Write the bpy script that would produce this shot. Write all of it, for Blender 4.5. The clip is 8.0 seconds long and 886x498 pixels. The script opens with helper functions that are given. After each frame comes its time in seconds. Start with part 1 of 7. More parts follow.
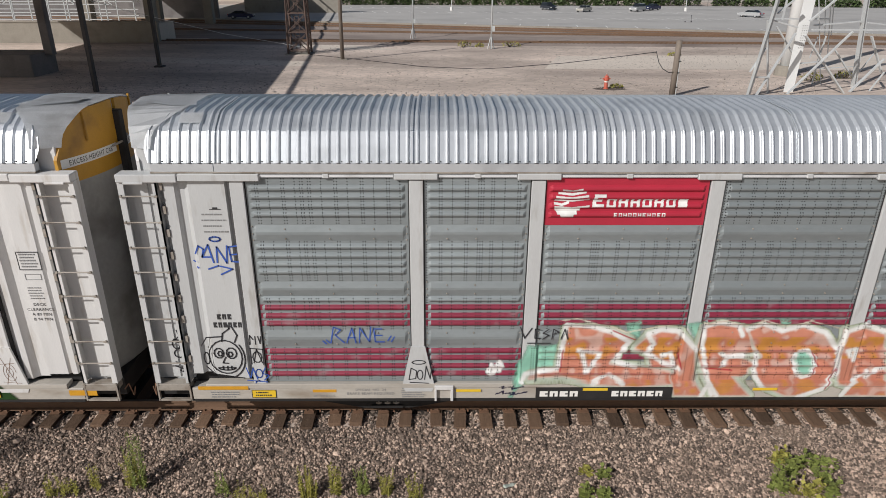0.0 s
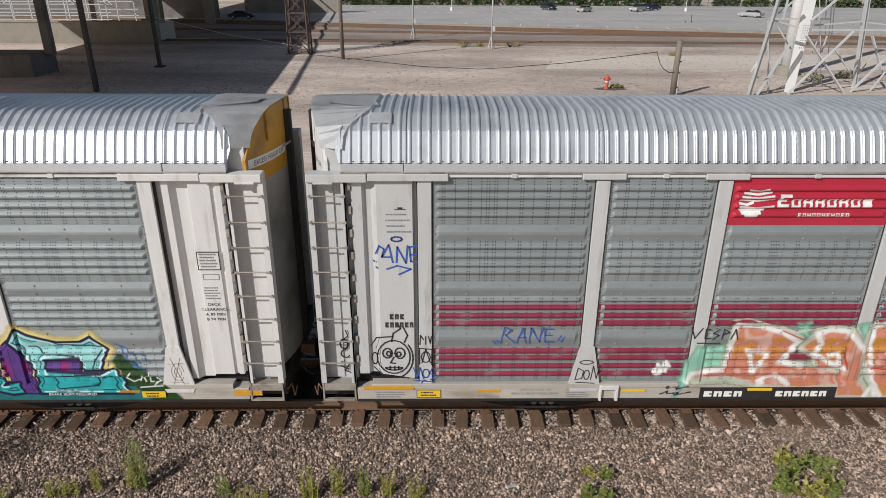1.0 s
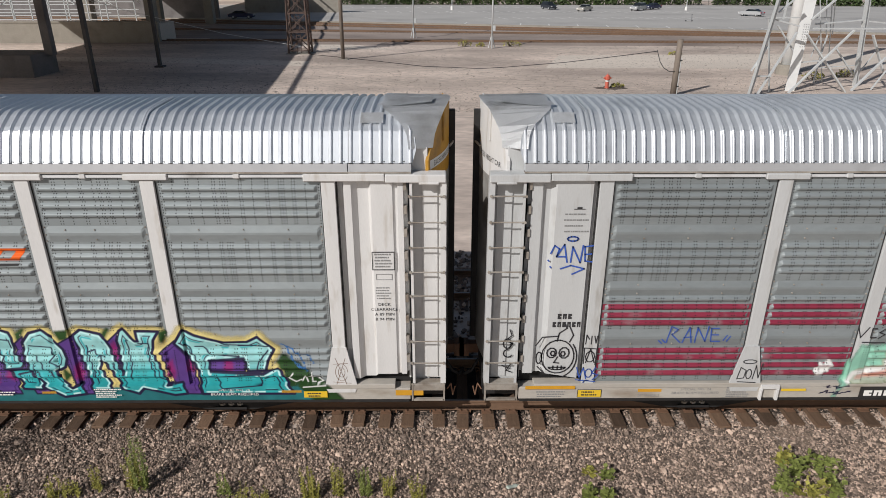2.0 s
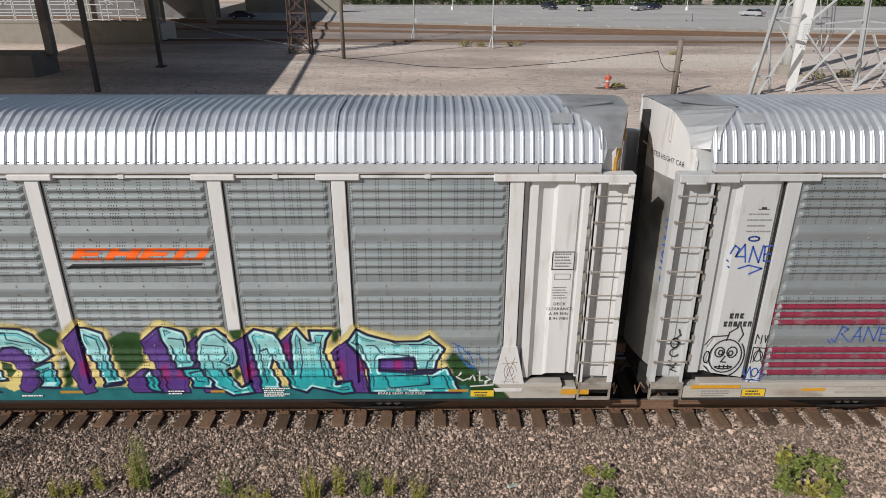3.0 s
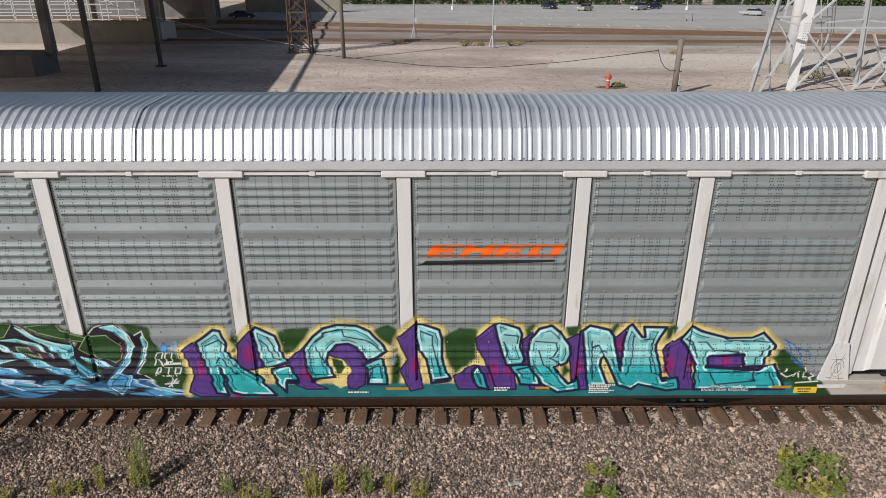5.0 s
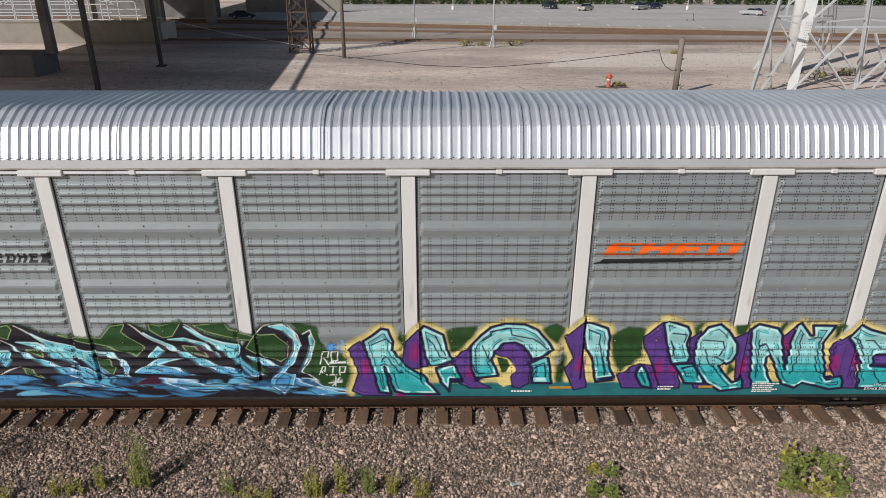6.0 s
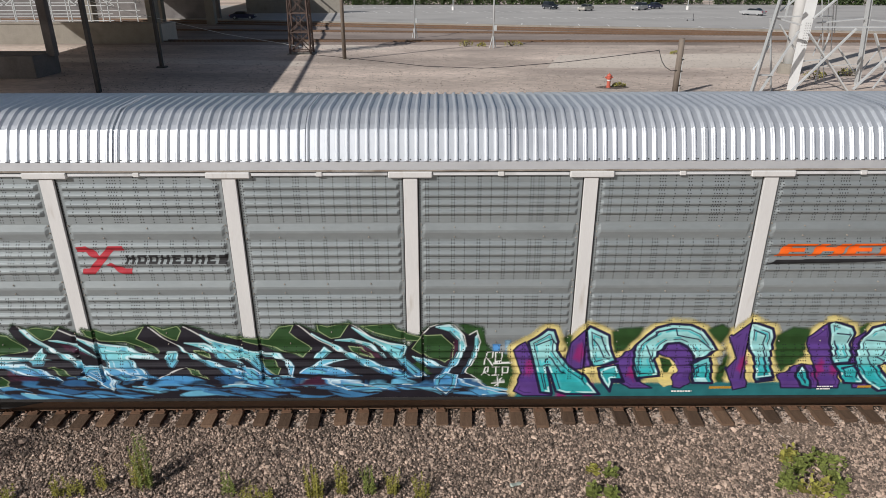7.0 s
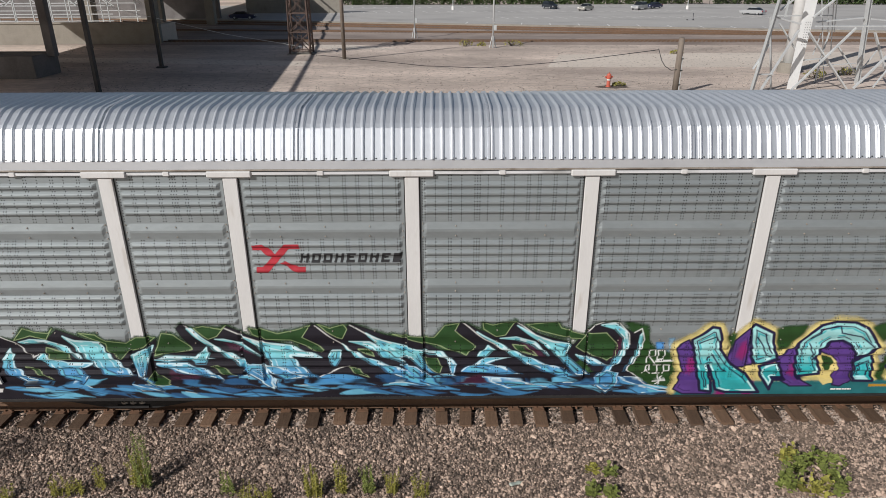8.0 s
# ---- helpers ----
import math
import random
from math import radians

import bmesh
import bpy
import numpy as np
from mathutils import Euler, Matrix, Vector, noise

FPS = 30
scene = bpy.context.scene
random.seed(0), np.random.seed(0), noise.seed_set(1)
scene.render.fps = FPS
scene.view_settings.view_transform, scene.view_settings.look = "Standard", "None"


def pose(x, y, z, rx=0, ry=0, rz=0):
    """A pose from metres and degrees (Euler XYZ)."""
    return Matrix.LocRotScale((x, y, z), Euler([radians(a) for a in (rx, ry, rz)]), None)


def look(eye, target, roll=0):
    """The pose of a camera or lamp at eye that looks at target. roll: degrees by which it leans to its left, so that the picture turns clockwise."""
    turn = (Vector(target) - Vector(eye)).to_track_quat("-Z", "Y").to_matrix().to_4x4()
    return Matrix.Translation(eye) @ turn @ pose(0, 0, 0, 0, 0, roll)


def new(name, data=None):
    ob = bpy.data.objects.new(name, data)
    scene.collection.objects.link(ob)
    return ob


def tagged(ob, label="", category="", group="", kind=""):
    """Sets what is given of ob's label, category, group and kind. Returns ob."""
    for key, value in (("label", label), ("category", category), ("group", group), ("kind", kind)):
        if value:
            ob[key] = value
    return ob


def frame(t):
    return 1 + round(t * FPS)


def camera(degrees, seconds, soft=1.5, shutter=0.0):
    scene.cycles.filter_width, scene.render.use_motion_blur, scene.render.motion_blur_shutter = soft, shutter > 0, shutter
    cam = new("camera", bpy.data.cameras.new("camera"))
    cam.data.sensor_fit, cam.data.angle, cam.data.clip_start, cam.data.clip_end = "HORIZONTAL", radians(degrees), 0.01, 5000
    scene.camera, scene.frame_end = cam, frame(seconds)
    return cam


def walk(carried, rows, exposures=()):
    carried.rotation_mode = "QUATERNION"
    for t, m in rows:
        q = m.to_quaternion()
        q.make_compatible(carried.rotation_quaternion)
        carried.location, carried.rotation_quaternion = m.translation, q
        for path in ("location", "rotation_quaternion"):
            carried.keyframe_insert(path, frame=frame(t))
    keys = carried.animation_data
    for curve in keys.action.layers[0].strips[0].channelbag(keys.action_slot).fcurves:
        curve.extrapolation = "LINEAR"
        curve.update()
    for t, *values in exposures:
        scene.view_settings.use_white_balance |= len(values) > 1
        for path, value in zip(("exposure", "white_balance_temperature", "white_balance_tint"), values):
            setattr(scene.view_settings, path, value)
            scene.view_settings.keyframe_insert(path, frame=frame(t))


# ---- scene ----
# ---- camera ----
cam = camera(68.03, 8.0, soft=0.5)
walk(cam, [
    (0.0, look((0.046, -11.630, 8.030), (0.146, -2.415, 4.147), 0.198)),
    (0.5, look((0.025, -11.620, 8.027), (0.124, -2.405, 4.144), 0.184)),
    (1.0, look((0.012, -11.605, 8.021), (0.112, -2.390, 4.139), 0.207)),
    (1.5, look((0.018, -11.575, 8.016), (0.115, -2.361, 4.131), 0.115)),
    (3.0, look((0.002, -11.614, 8.039), (0.086, -2.402, 4.149), 0.087)),
    (3.5, look((-0.000, -11.623, 8.043), (0.082, -2.411, 4.154), 0.055)),
    (4.0, look((0.004, -11.638, 8.034), (0.088, -2.428, 4.140), 0.075)),
    (4.5, look((-0.000, -11.633, 8.017), (0.084, -2.422, 4.125), 0.066)),
    (6.0, look((-0.030, -11.570, 7.951), (0.046, -2.358, 4.061), 0.013)),
    (6.5, look((-0.026, -11.598, 7.969), (0.046, -2.387, 4.077), -0.036)),
    (7.0, look((-0.017, -11.604, 7.989), (0.051, -2.390, 4.104), -0.083)),
    (7.5, look((-0.007, -11.587, 7.962), (0.056, -2.374, 4.074), -0.110)),
    (8.0, look((0.004, -11.600, 7.969), (0.068, -2.386, 4.083), -0.164)),
])

# how far the train has rolled along its track, in metres
ROLL = [(0.0, -10.319), (0.5, -8.836), (1.0, -7.368), (1.5, -5.926), (3.0, -1.483), (3.5, -0.000), (4.0, 1.379), (4.5, 2.879), (6.0, 7.287), (6.5, 8.749), (7.0, 10.197), (7.5, 11.646), (8.0, 13.102)]

# ---- light ----
SUN_ELEVATION, SUN_AZIMUTH = 33.5, 46.0       # degrees; azimuth from the +y axis of the light's way, towards +x
way = Vector((math.sin(radians(SUN_AZIMUTH)) * math.cos(radians(SUN_ELEVATION)),
              math.cos(radians(SUN_AZIMUTH)) * math.cos(radians(SUN_ELEVATION)), -math.sin(radians(SUN_ELEVATION))))
world = bpy.data.worlds.new("sky")
scene.world = world
world.use_nodes = True
wn = world.node_tree.nodes
wn.clear()
sky = wn.new("ShaderNodeTexSky")
sky.sky_type, sky.sun_disc = "NISHITA", False
sky.sun_elevation = radians(SUN_ELEVATION)
sky.sun_rotation = radians(180 + SUN_AZIMUTH)
sky.air_density, sky.dust_density = 1.0, 1.5
background = wn.new("ShaderNodeBackground")
background.inputs["Strength"].default_value = 0.044
world_out = wn.new("ShaderNodeOutputWorld")
world.node_tree.links.new(sky.outputs[0], background.inputs["Color"])
world.node_tree.links.new(background.outputs[0], world_out.inputs["Surface"])
sun_data = bpy.data.lights.new("sun", "SUN")
sun_data.energy, sun_data.angle, sun_data.color = 3.7, radians(0.5), (1.0, 0.968, 0.938)
sun = new("sun", sun_data)
sun.matrix_world = look((0, 0, 60), Vector((0, 0, 60)) + way)
scene.view_settings.exposure = 0.0

# ---- materials ----
def shader(name, color, rough=0.7, metal=0.0, spread=0.25, scale=6.0, fine=60.0, bump=0.15, bump_scale=80.0,
           dirt=None, dirt_amount=0.0, dirt_scale=1.5, island=0.0, each=0.0, skew=1.0, space="Object", stretch=(1, 1, 1)):
    """A weathered surface: base colour varied at two scales, stains of a second colour, fine relief."""
    m = bpy.data.materials.new(name)
    m.use_nodes = True
    t = m.node_tree
    n, l = t.nodes, t.links
    b = n["Principled BSDF"]
    b.inputs["Roughness"].default_value, b.inputs["Metallic"].default_value = rough, metal
    co = n.new("ShaderNodeTexCoord")
    mp = n.new("ShaderNodeMapping")
    mp.inputs["Scale"].default_value = stretch
    l.new(co.outputs[space], mp.inputs["Vector"])
    big, small = n.new("ShaderNodeTexNoise"), n.new("ShaderNodeTexNoise")
    for tex, s in ((big, scale), (small, fine)):
        tex.inputs["Scale"].default_value, tex.inputs["Detail"].default_value = s, 5
        l.new(mp.outputs[0], tex.inputs["Vector"])
    add = n.new("ShaderNodeMath")
    add.operation = "MULTIPLY_ADD"
    l.new(small.outputs[0], add.inputs[0])
    add.inputs[1].default_value = 0.6
    l.new(big.outputs[0], add.inputs[2])
    val = n.new("ShaderNodeMapRange")
    val.inputs["From Min"].default_value, val.inputs["From Max"].default_value = 0.5, 1.1
    val.inputs["To Min"].default_value, val.inputs["To Max"].default_value = 1 - spread, 1 + spread
    l.new(add.outputs[0], val.inputs["Value"])
    bright = val.outputs[0]
    for amount, node, sock in ((island, "ShaderNodeNewGeometry", "Random Per Island"), (each, "ShaderNodeObjectInfo", "Random")):
        if amount:
            src = n.new(node)
            r = n.new("ShaderNodeMapRange")
            r.inputs["To Min"].default_value, r.inputs["To Max"].default_value = 1 - amount, 1 + amount
            pw = n.new("ShaderNodeMath")
            pw.operation = "POWER"
            pw.inputs[1].default_value = skew
            l.new(src.outputs[sock], pw.inputs[0])
            l.new(pw.outputs[0], r.inputs["Value"])
            mul = n.new("ShaderNodeMath")
            mul.operation = "MULTIPLY"
            l.new(bright, mul.inputs[0])
            l.new(r.outputs[0], mul.inputs[1])
            bright = mul.outputs[0]
    hsv = n.new("ShaderNodeHueSaturation")
    hsv.inputs["Color"].default_value = (*color, 1)
    l.new(bright, hsv.inputs["Value"])
    col = hsv.outputs[0]
    if dirt:
        st = n.new("ShaderNodeTexNoise")
        st.inputs["Scale"].default_value, st.inputs["Detail"].default_value = dirt_scale, 6
        l.new(mp.outputs[0], st.inputs["Vector"])
        rm = n.new("ShaderNodeMapRange")
        rm.inputs["From Min"].default_value, rm.inputs["From Max"].default_value = 0.62 - 0.3 * dirt_amount, 0.75
        l.new(st.outputs[0], rm.inputs["Value"])
        mix = n.new("ShaderNodeMix")
        mix.data_type = "RGBA"
        l.new(rm.outputs[0], mix.inputs["Factor"])
        l.new(col, mix.inputs["A"])
        mix.inputs["B"].default_value = (*dirt, 1)
        col = mix.outputs["Result"]
    l.new(col, b.inputs["Base Color"])
    if bump:
        bt = n.new("ShaderNodeTexNoise")
        bt.inputs["Scale"].default_value, bt.inputs["Detail"].default_value = bump_scale, 4
        l.new(mp.outputs[0], bt.inputs["Vector"])
        bn = n.new("ShaderNodeBump")
        bn.inputs["Strength"].default_value, bn.inputs["Distance"].default_value = bump, 0.02
        l.new(bt.outputs[0], bn.inputs["Height"])
        l.new(bn.outputs[0], b.inputs["Normal"])
    return m


def punch(m, metal=None):
    """Adds double columns of small punched holes to a side sheet's material."""
    t = m.node_tree
    n, l = t.nodes, t.links
    b = n["Principled BSDF"]
    co = n.new("ShaderNodeTexCoord")
    sep = n.new("ShaderNodeSeparateXYZ")
    l.new(co.outputs["Object"], sep.inputs[0])

    def calc(op, a, c=None, d=None):
        k = n.new("ShaderNodeMath")
        k.operation = op
        for i, v in enumerate((a, c, d)):
            if v is None:
                continue
            if isinstance(v, (int, float)):
                k.inputs[i].default_value = v
            else:
                l.new(v, k.inputs[i])
        return k.outputs[0]

    x, z = sep.outputs["X"], sep.outputs["Z"]
    dx = calc("ABSOLUTE", calc("SUBTRACT", calc("FLOORED_MODULO", x, 0.042), 0.021))
    dz = calc("ABSOLUTE", calc("SUBTRACT", calc("FLOORED_MODULO", z, 0.047), 0.0235))
    r2 = calc("ADD", calc("MULTIPLY", dx, dx), calc("MULTIPLY", dz, dz))
    hole = calc("LESS_THAN", r2, 0.0100 ** 2)
    # columns kept: uneven pairs and triples along the sheet
    cell = calc("FLOOR", calc("DIVIDE", x, 0.042))
    keep = None
    for mod, at in ((10, 1), (10, 2), (10, 6), (23, 14), (23, 15)):
        k = calc("COMPARE", calc("FLOORED_MODULO", cell, mod), at, 0.4)
        keep = k if keep is None else calc("MAXIMUM", keep, k)
    hole = calc("MULTIPLY", hole, keep)
    # no holes on the sill and on the flat overlap bands between the sheets
    for z0, z1 in BANDS + ((0.0, 1.24),):
        inside = calc("MULTIPLY", calc("GREATER_THAN", z, z0), calc("LESS_THAN", z, z1))
        hole = calc("MULTIPLY", hole, calc("SUBTRACT", 1.0, inside))
    old = b.inputs["Base Color"].links[0].from_socket
    mix = n.new("ShaderNodeMix")
    mix.data_type = "RGBA"
    l.new(hole, mix.inputs["Factor"])
    l.new(old, mix.inputs["A"])
    mix.inputs["B"].default_value = (0.008, 0.008, 0.009, 1)
    l.new(mix.outputs["Result"], b.inputs["Base Color"])
    if metal:
        l.new(calc("SUBTRACT", metal, calc("MULTIPLY", hole, metal)), b.inputs["Metallic"])
    return m


def painted(name):
    """Spray paint whose colour is laid down in the mesh's own colour layer."""
    m = bpy.data.materials.new(name)
    m.use_nodes = True
    n, l = m.node_tree.nodes, m.node_tree.links
    b = n["Principled BSDF"]
    b.inputs["Roughness"].default_value, b.inputs["Specular IOR Level"].default_value = 0.6, 0.2
    at = n.new("ShaderNodeAttribute")
    at.attribute_name = "spray"
    co = n.new("ShaderNodeTexCoord")
    no = n.new("ShaderNodeTexNoise")
    no.inputs["Scale"].default_value, no.inputs["Detail"].default_value = 5, 6
    l.new(co.outputs["Object"], no.inputs["Vector"])
    rm = n.new("ShaderNodeMapRange")
    rm.inputs["To Min"].default_value, rm.inputs["To Max"].default_value = 0.75, 1.2
    l.new(no.outputs[0], rm.inputs["Value"])
    hs = n.new("ShaderNodeHueSaturation")
    l.new(rm.outputs[0], hs.inputs["Value"])
    l.new(at.outputs["Color"], hs.inputs["Color"])
    l.new(hs.outputs[0], b.inputs["Base Color"])
    l.new(at.outputs["Alpha"], b.inputs["Alpha"])
    return m


# flat bands between the punched sheets of a car's side, in height over the ties
BANDS = ((3.94, 4.22), (2.93, 3.20), (1.94, 2.27))
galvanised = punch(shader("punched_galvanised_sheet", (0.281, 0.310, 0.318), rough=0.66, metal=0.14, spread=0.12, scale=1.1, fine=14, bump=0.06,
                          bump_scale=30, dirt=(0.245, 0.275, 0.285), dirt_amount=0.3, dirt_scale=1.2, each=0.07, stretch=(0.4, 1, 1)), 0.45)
bright_roof = shader("bright_galvanised_roof", (0.68, 0.712, 0.75), rough=0.42, metal=0.6, spread=0.06, scale=1.0, fine=9,
                     bump=0.03, dirt=(0.58, 0.61, 0.65), dirt_amount=0.2, dirt_scale=1.2)
roof_metal = shader("dull_galvanised_roof", (0.62, 0.65, 0.68), rough=0.40, metal=0.55, spread=0.07, scale=1.0, fine=9,
                    bump=0.03, dirt=(0.44, 0.465, 0.49), dirt_amount=0.2, dirt_scale=1.2)
roof_patch = shader("dull_roof_sheet", (0.70, 0.715, 0.73), rough=0.5, metal=0.2, spread=0.10, scale=2, dirt=(0.38, 0.38, 0.37), dirt_amount=0.3)
cream = shader("weathered_white_paint", (0.64, 0.635, 0.625), rough=0.5, spread=0.07, scale=1.2, fine=25, bump=0.05,
               dirt=(0.50, 0.47, 0.43), dirt_amount=0.12, dirt_scale=2.5, stretch=(2.5, 2.5, 0.5))
dull_cream = shader("dull_grey_white_paint", (0.50, 0.51, 0.51), rough=0.5, spread=0.08, scale=1.2, fine=25, bump=0.05,
                    dirt=(0.37, 0.36, 0.34), dirt_amount=0.15, dirt_scale=2.5, stretch=(2.5, 2.5, 0.5))
# soot, plus the shade of the gap between the cars, in one colour
sooty_shaded = shader("sooty_shaded_white_paint", (0.31, 0.305, 0.29), rough=0.6, spread=0.15, scale=0.8, fine=12, bump=0.05,
               dirt=(0.11, 0.10, 0.088), dirt_amount=0.4, dirt_scale=0.9)
sill_paint = shader("soiled_cream_paint", (0.43, 0.40, 0.355), rough=0.65, spread=0.12, scale=1.5, fine=20, bump=0.06,
                    dirt=(0.24, 0.19, 0.14), dirt_amount=0.3, dirt_scale=1.8, stretch=(0.5, 1, 1.5))
grimy = shader("grimy_white_paint", (0.33, 0.30, 0.262), rough=0.65, spread=0.2, scale=2, fine=25, bump=0.08,
               dirt=(0.14, 0.105, 0.075), dirt_amount=0.55, dirt_scale=4)
yellow_end = shader("mustard_end_paint", (0.52, 0.27, 0.03), rough=0.55, spread=0.15, scale=1.5, dirt=(0.25, 0.13, 0.03), dirt_amount=0.3)
red_paint = shader("crimson_panel_paint", (0.42, 0.02, 0.045), rough=0.58, spread=0.10, scale=2, bump=0.04)
maroon = punch(shader("maroon_stripe_paint", (0.23, 0.022, 0.05), rough=0.55, spread=0.15, scale=2, bump=0.04, dirt=(0.25, 0.16, 0.17), dirt_amount=0.2, dirt_scale=3))
black_iron = shader("black_iron", (0.018, 0.017, 0.017), rough=0.7, spread=0.4, scale=5)
rust = shader("rusty_steel", (0.21, 0.112, 0.066), rough=0.75, spread=0.25, scale=3, fine=40, dirt=(0.11, 0.065, 0.042), dirt_amount=0.4, dirt_scale=2)
dark_rail = shader("dark_rusted_rail", (0.175, 0.104, 0.064), rough=0.8, spread=0.25, scale=2, fine=30, stretch=(0.3, 1, 1))
rail_steel = shader("rail_head_steel", (0.30, 0.27, 0.25), rough=0.4, metal=0.8, spread=0.15, stretch=(0.1, 1, 1))
white_mark = shader("white_lettering", (0.80, 0.79, 0.76), rough=0.5, spread=0.06, bump=0)
black_mark = shader("black_lettering", (0.03, 0.03, 0.032), rough=0.6, spread=0.2, bump=0)
grey_mark = shader("faded_lettering", (0.24, 0.24, 0.24), rough=0.6, spread=0.2, bump=0)
red_mark = shader("red_emblem", (0.45, 0.035, 0.05), rough=0.5, spread=0.10, bump=0)
yellow_mark = shader("yellow_reflector", (0.75, 0.50, 0.03), rough=0.4, spread=0.10, bump=0)
amber_mark = shader("amber_reflector", (0.60, 0.30, 0.02), rough=0.4, spread=0.12, bump=0)
blue_ink = shader("blue_marker", (0.035, 0.095, 0.40), rough=0.5, spread=0.2, bump=0)
black_ink = shader("black_marker", (0.03, 0.03, 0.035), rough=0.5, spread=0.3, bump=0)
spray = punch(painted("spray_paint"))
emblem_paint = painted("emblem_paint")
yard_grain = shader("yard_grain", (0.40, 0.345, 0.30), rough=0.9, spread=0.2, scale=5, island=0.45, bump=0)
tie_wood = shader("weathered_tie_wood", (0.155, 0.095, 0.060), rough=0.85, spread=0.35, scale=3, fine=40, each=0.45, stretch=(4, 0.5, 4),
                  dirt=(0.075, 0.052, 0.04), dirt_amount=0.3, dirt_scale=3, bump=0.5)
stone = shader("crushed_stone", (0.385, 0.290, 0.230), rough=0.85, spread=0.2, scale=8, fine=70, island=0.76, skew=2.0, bump=0.3,
               dirt=(0.25, 0.185, 0.14), dirt_amount=0.25, dirt_scale=0.8)
# bed colour kept near black: it carries the shade beneath the cars
shaded_bed = shader("shaded_track_bed", (0.045, 0.036, 0.03), rough=0.9, spread=0.4, scale=4, fine=25, bump=0.9, bump_scale=30)
gravel_bed = shader("ballast_bed", (0.12, 0.095, 0.078), rough=0.95, spread=0.5, scale=9, fine=30, bump=0.9, bump_scale=35)
yard = shader("gravel_yard", (0.60, 0.50, 0.43), rough=0.95, spread=0.48, scale=0.10, fine=3.2, bump=0.8, bump_scale=7,
              dirt=(0.32, 0.262, 0.228), dirt_amount=0.5, dirt_scale=0.12, stretch=(0.45, 1, 1))
asphalt_pale = shader("worn_pale_asphalt", (0.46, 0.445, 0.425), rough=0.9, spread=0.10, scale=0.1, fine=3, bump=0.2,
                      dirt=(0.33, 0.32, 0.31), dirt_amount=0.3, dirt_scale=0.08)
dusty_road = shader("dusty_road", (0.68, 0.60, 0.52), rough=0.95, spread=0.14, scale=0.15, fine=3, bump=0.3, stretch=(0.4, 1, 1))
concrete = shader("stained_concrete", (0.30, 0.275, 0.235), rough=0.85, spread=0.18, scale=0.5, fine=8, dirt=(0.2, 0.18, 0.155), dirt_amount=0.4, dirt_scale=0.5)
dark_steel = shader("dark_painted_steel", (0.045, 0.042, 0.043), rough=0.6, spread=0.3, scale=2)
brown_steel = shader("rusting_mast_steel", (0.10, 0.065, 0.052), rough=0.7, spread=0.3, scale=2)
pale_steel = shader("pale_painted_steel", (0.80, 0.81, 0.80), rough=0.5, spread=0.06, scale=1.0)
dark_bolt = shader("dull_bolt_steel", (0.30, 0.30, 0.30), rough=0.6, spread=0.2)
galv_steel = shader("galvanised_lattice_steel", (0.60, 0.62, 0.62), rough=0.5, metal=0.25, spread=0.10, scale=1.0)
wood_pole = shader("grey_wood_pole", (0.20, 0.165, 0.135), rough=0.9, spread=0.3, scale=2, fine=20, stretch=(3, 3, 0.3))
hydrant_red = shader("faded_red_paint", (0.55, 0.13, 0.085), rough=0.55, spread=0.12)
leaf = shader("weed_leaf", (0.20, 0.235, 0.06), rough=0.6, spread=0.25, island=0.4, bump=0)
leaf_yellow = shader("yellow_green_weed", (0.31, 0.29, 0.065), rough=0.6, spread=0.25, island=0.4, bump=0)
bush = shader("bush_leaf", (0.055, 0.085, 0.025), rough=0.7, spread=0.3, island=0.5, bump=0)
wire_black = shader("black_cable", (0.02, 0.02, 0.02), rough=0.6, spread=0.1, bump=0)
glass_dark = shader("dark_window_glass", (0.02, 0.024, 0.028), rough=0.08, spread=0.05, bump=0)
tyre_black = shader("tyre_rubber", (0.02, 0.02, 0.02), rough=0.8, spread=0.1, bump=0)
silver_paint = shader("silver_car_paint", (0.55, 0.56, 0.57), rough=0.3, metal=0.4, spread=0.04, bump=0)
dark_paint = shader("dark_car_paint", (0.03, 0.035, 0.045), rough=0.25, spread=0.04, bump=0)
navy_paint = shader("navy_car_paint", (0.035, 0.04, 0.09), rough=0.25, spread=0.04, bump=0)
pale_paint = shader("champagne_car_paint", (0.52, 0.50, 0.45), rough=0.3, metal=0.3, spread=0.04, bump=0)
far_facade = shader("far_facade", (0.40, 0.38, 0.36), rough=0.85, spread=0.12, scale=0.3)


# ---- mesh helpers ----
def part(name, bm, material, parent=None, label="", smooth=False):
    me = bpy.data.meshes.new(name)
    bm.to_mesh(me)
    bm.free()
    me.materials.append(material)
    if smooth:
        for p in me.polygons:
            p.use_smooth = True
    ob = new(name, me)
    if parent:
        ob.parent = parent
    if label:
        ob["label"] = label
    return ob


def box(bm, x0, x1, y0, y1, z0, z1, m=None):
    vs = [bm.verts.new(v) for v in ((x0, y0, z0), (x1, y0, z0), (x1, y1, z0), (x0, y1, z0), (x0, y0, z1), (x1, y0, z1), (x1, y1, z1), (x0, y1, z1))]
    if m is not None:
        for v in vs:
            v.co = m @ v.co
    for f in ((3, 2, 1, 0), (4, 5, 6, 7), (0, 1, 5, 4), (1, 2, 6, 5), (2, 3, 7, 6), (3, 0, 4, 7)):
        bm.faces.new([vs[i] for i in f])
    return vs


def boxes(*dims, bevel=0.0):
    bm = bmesh.new()
    for d in dims:
        box(bm, *d)
    if bevel:
        bmesh.ops.bevel(bm, geom=bm.edges[:], offset=bevel, segments=1, affect="EDGES")
    return bm


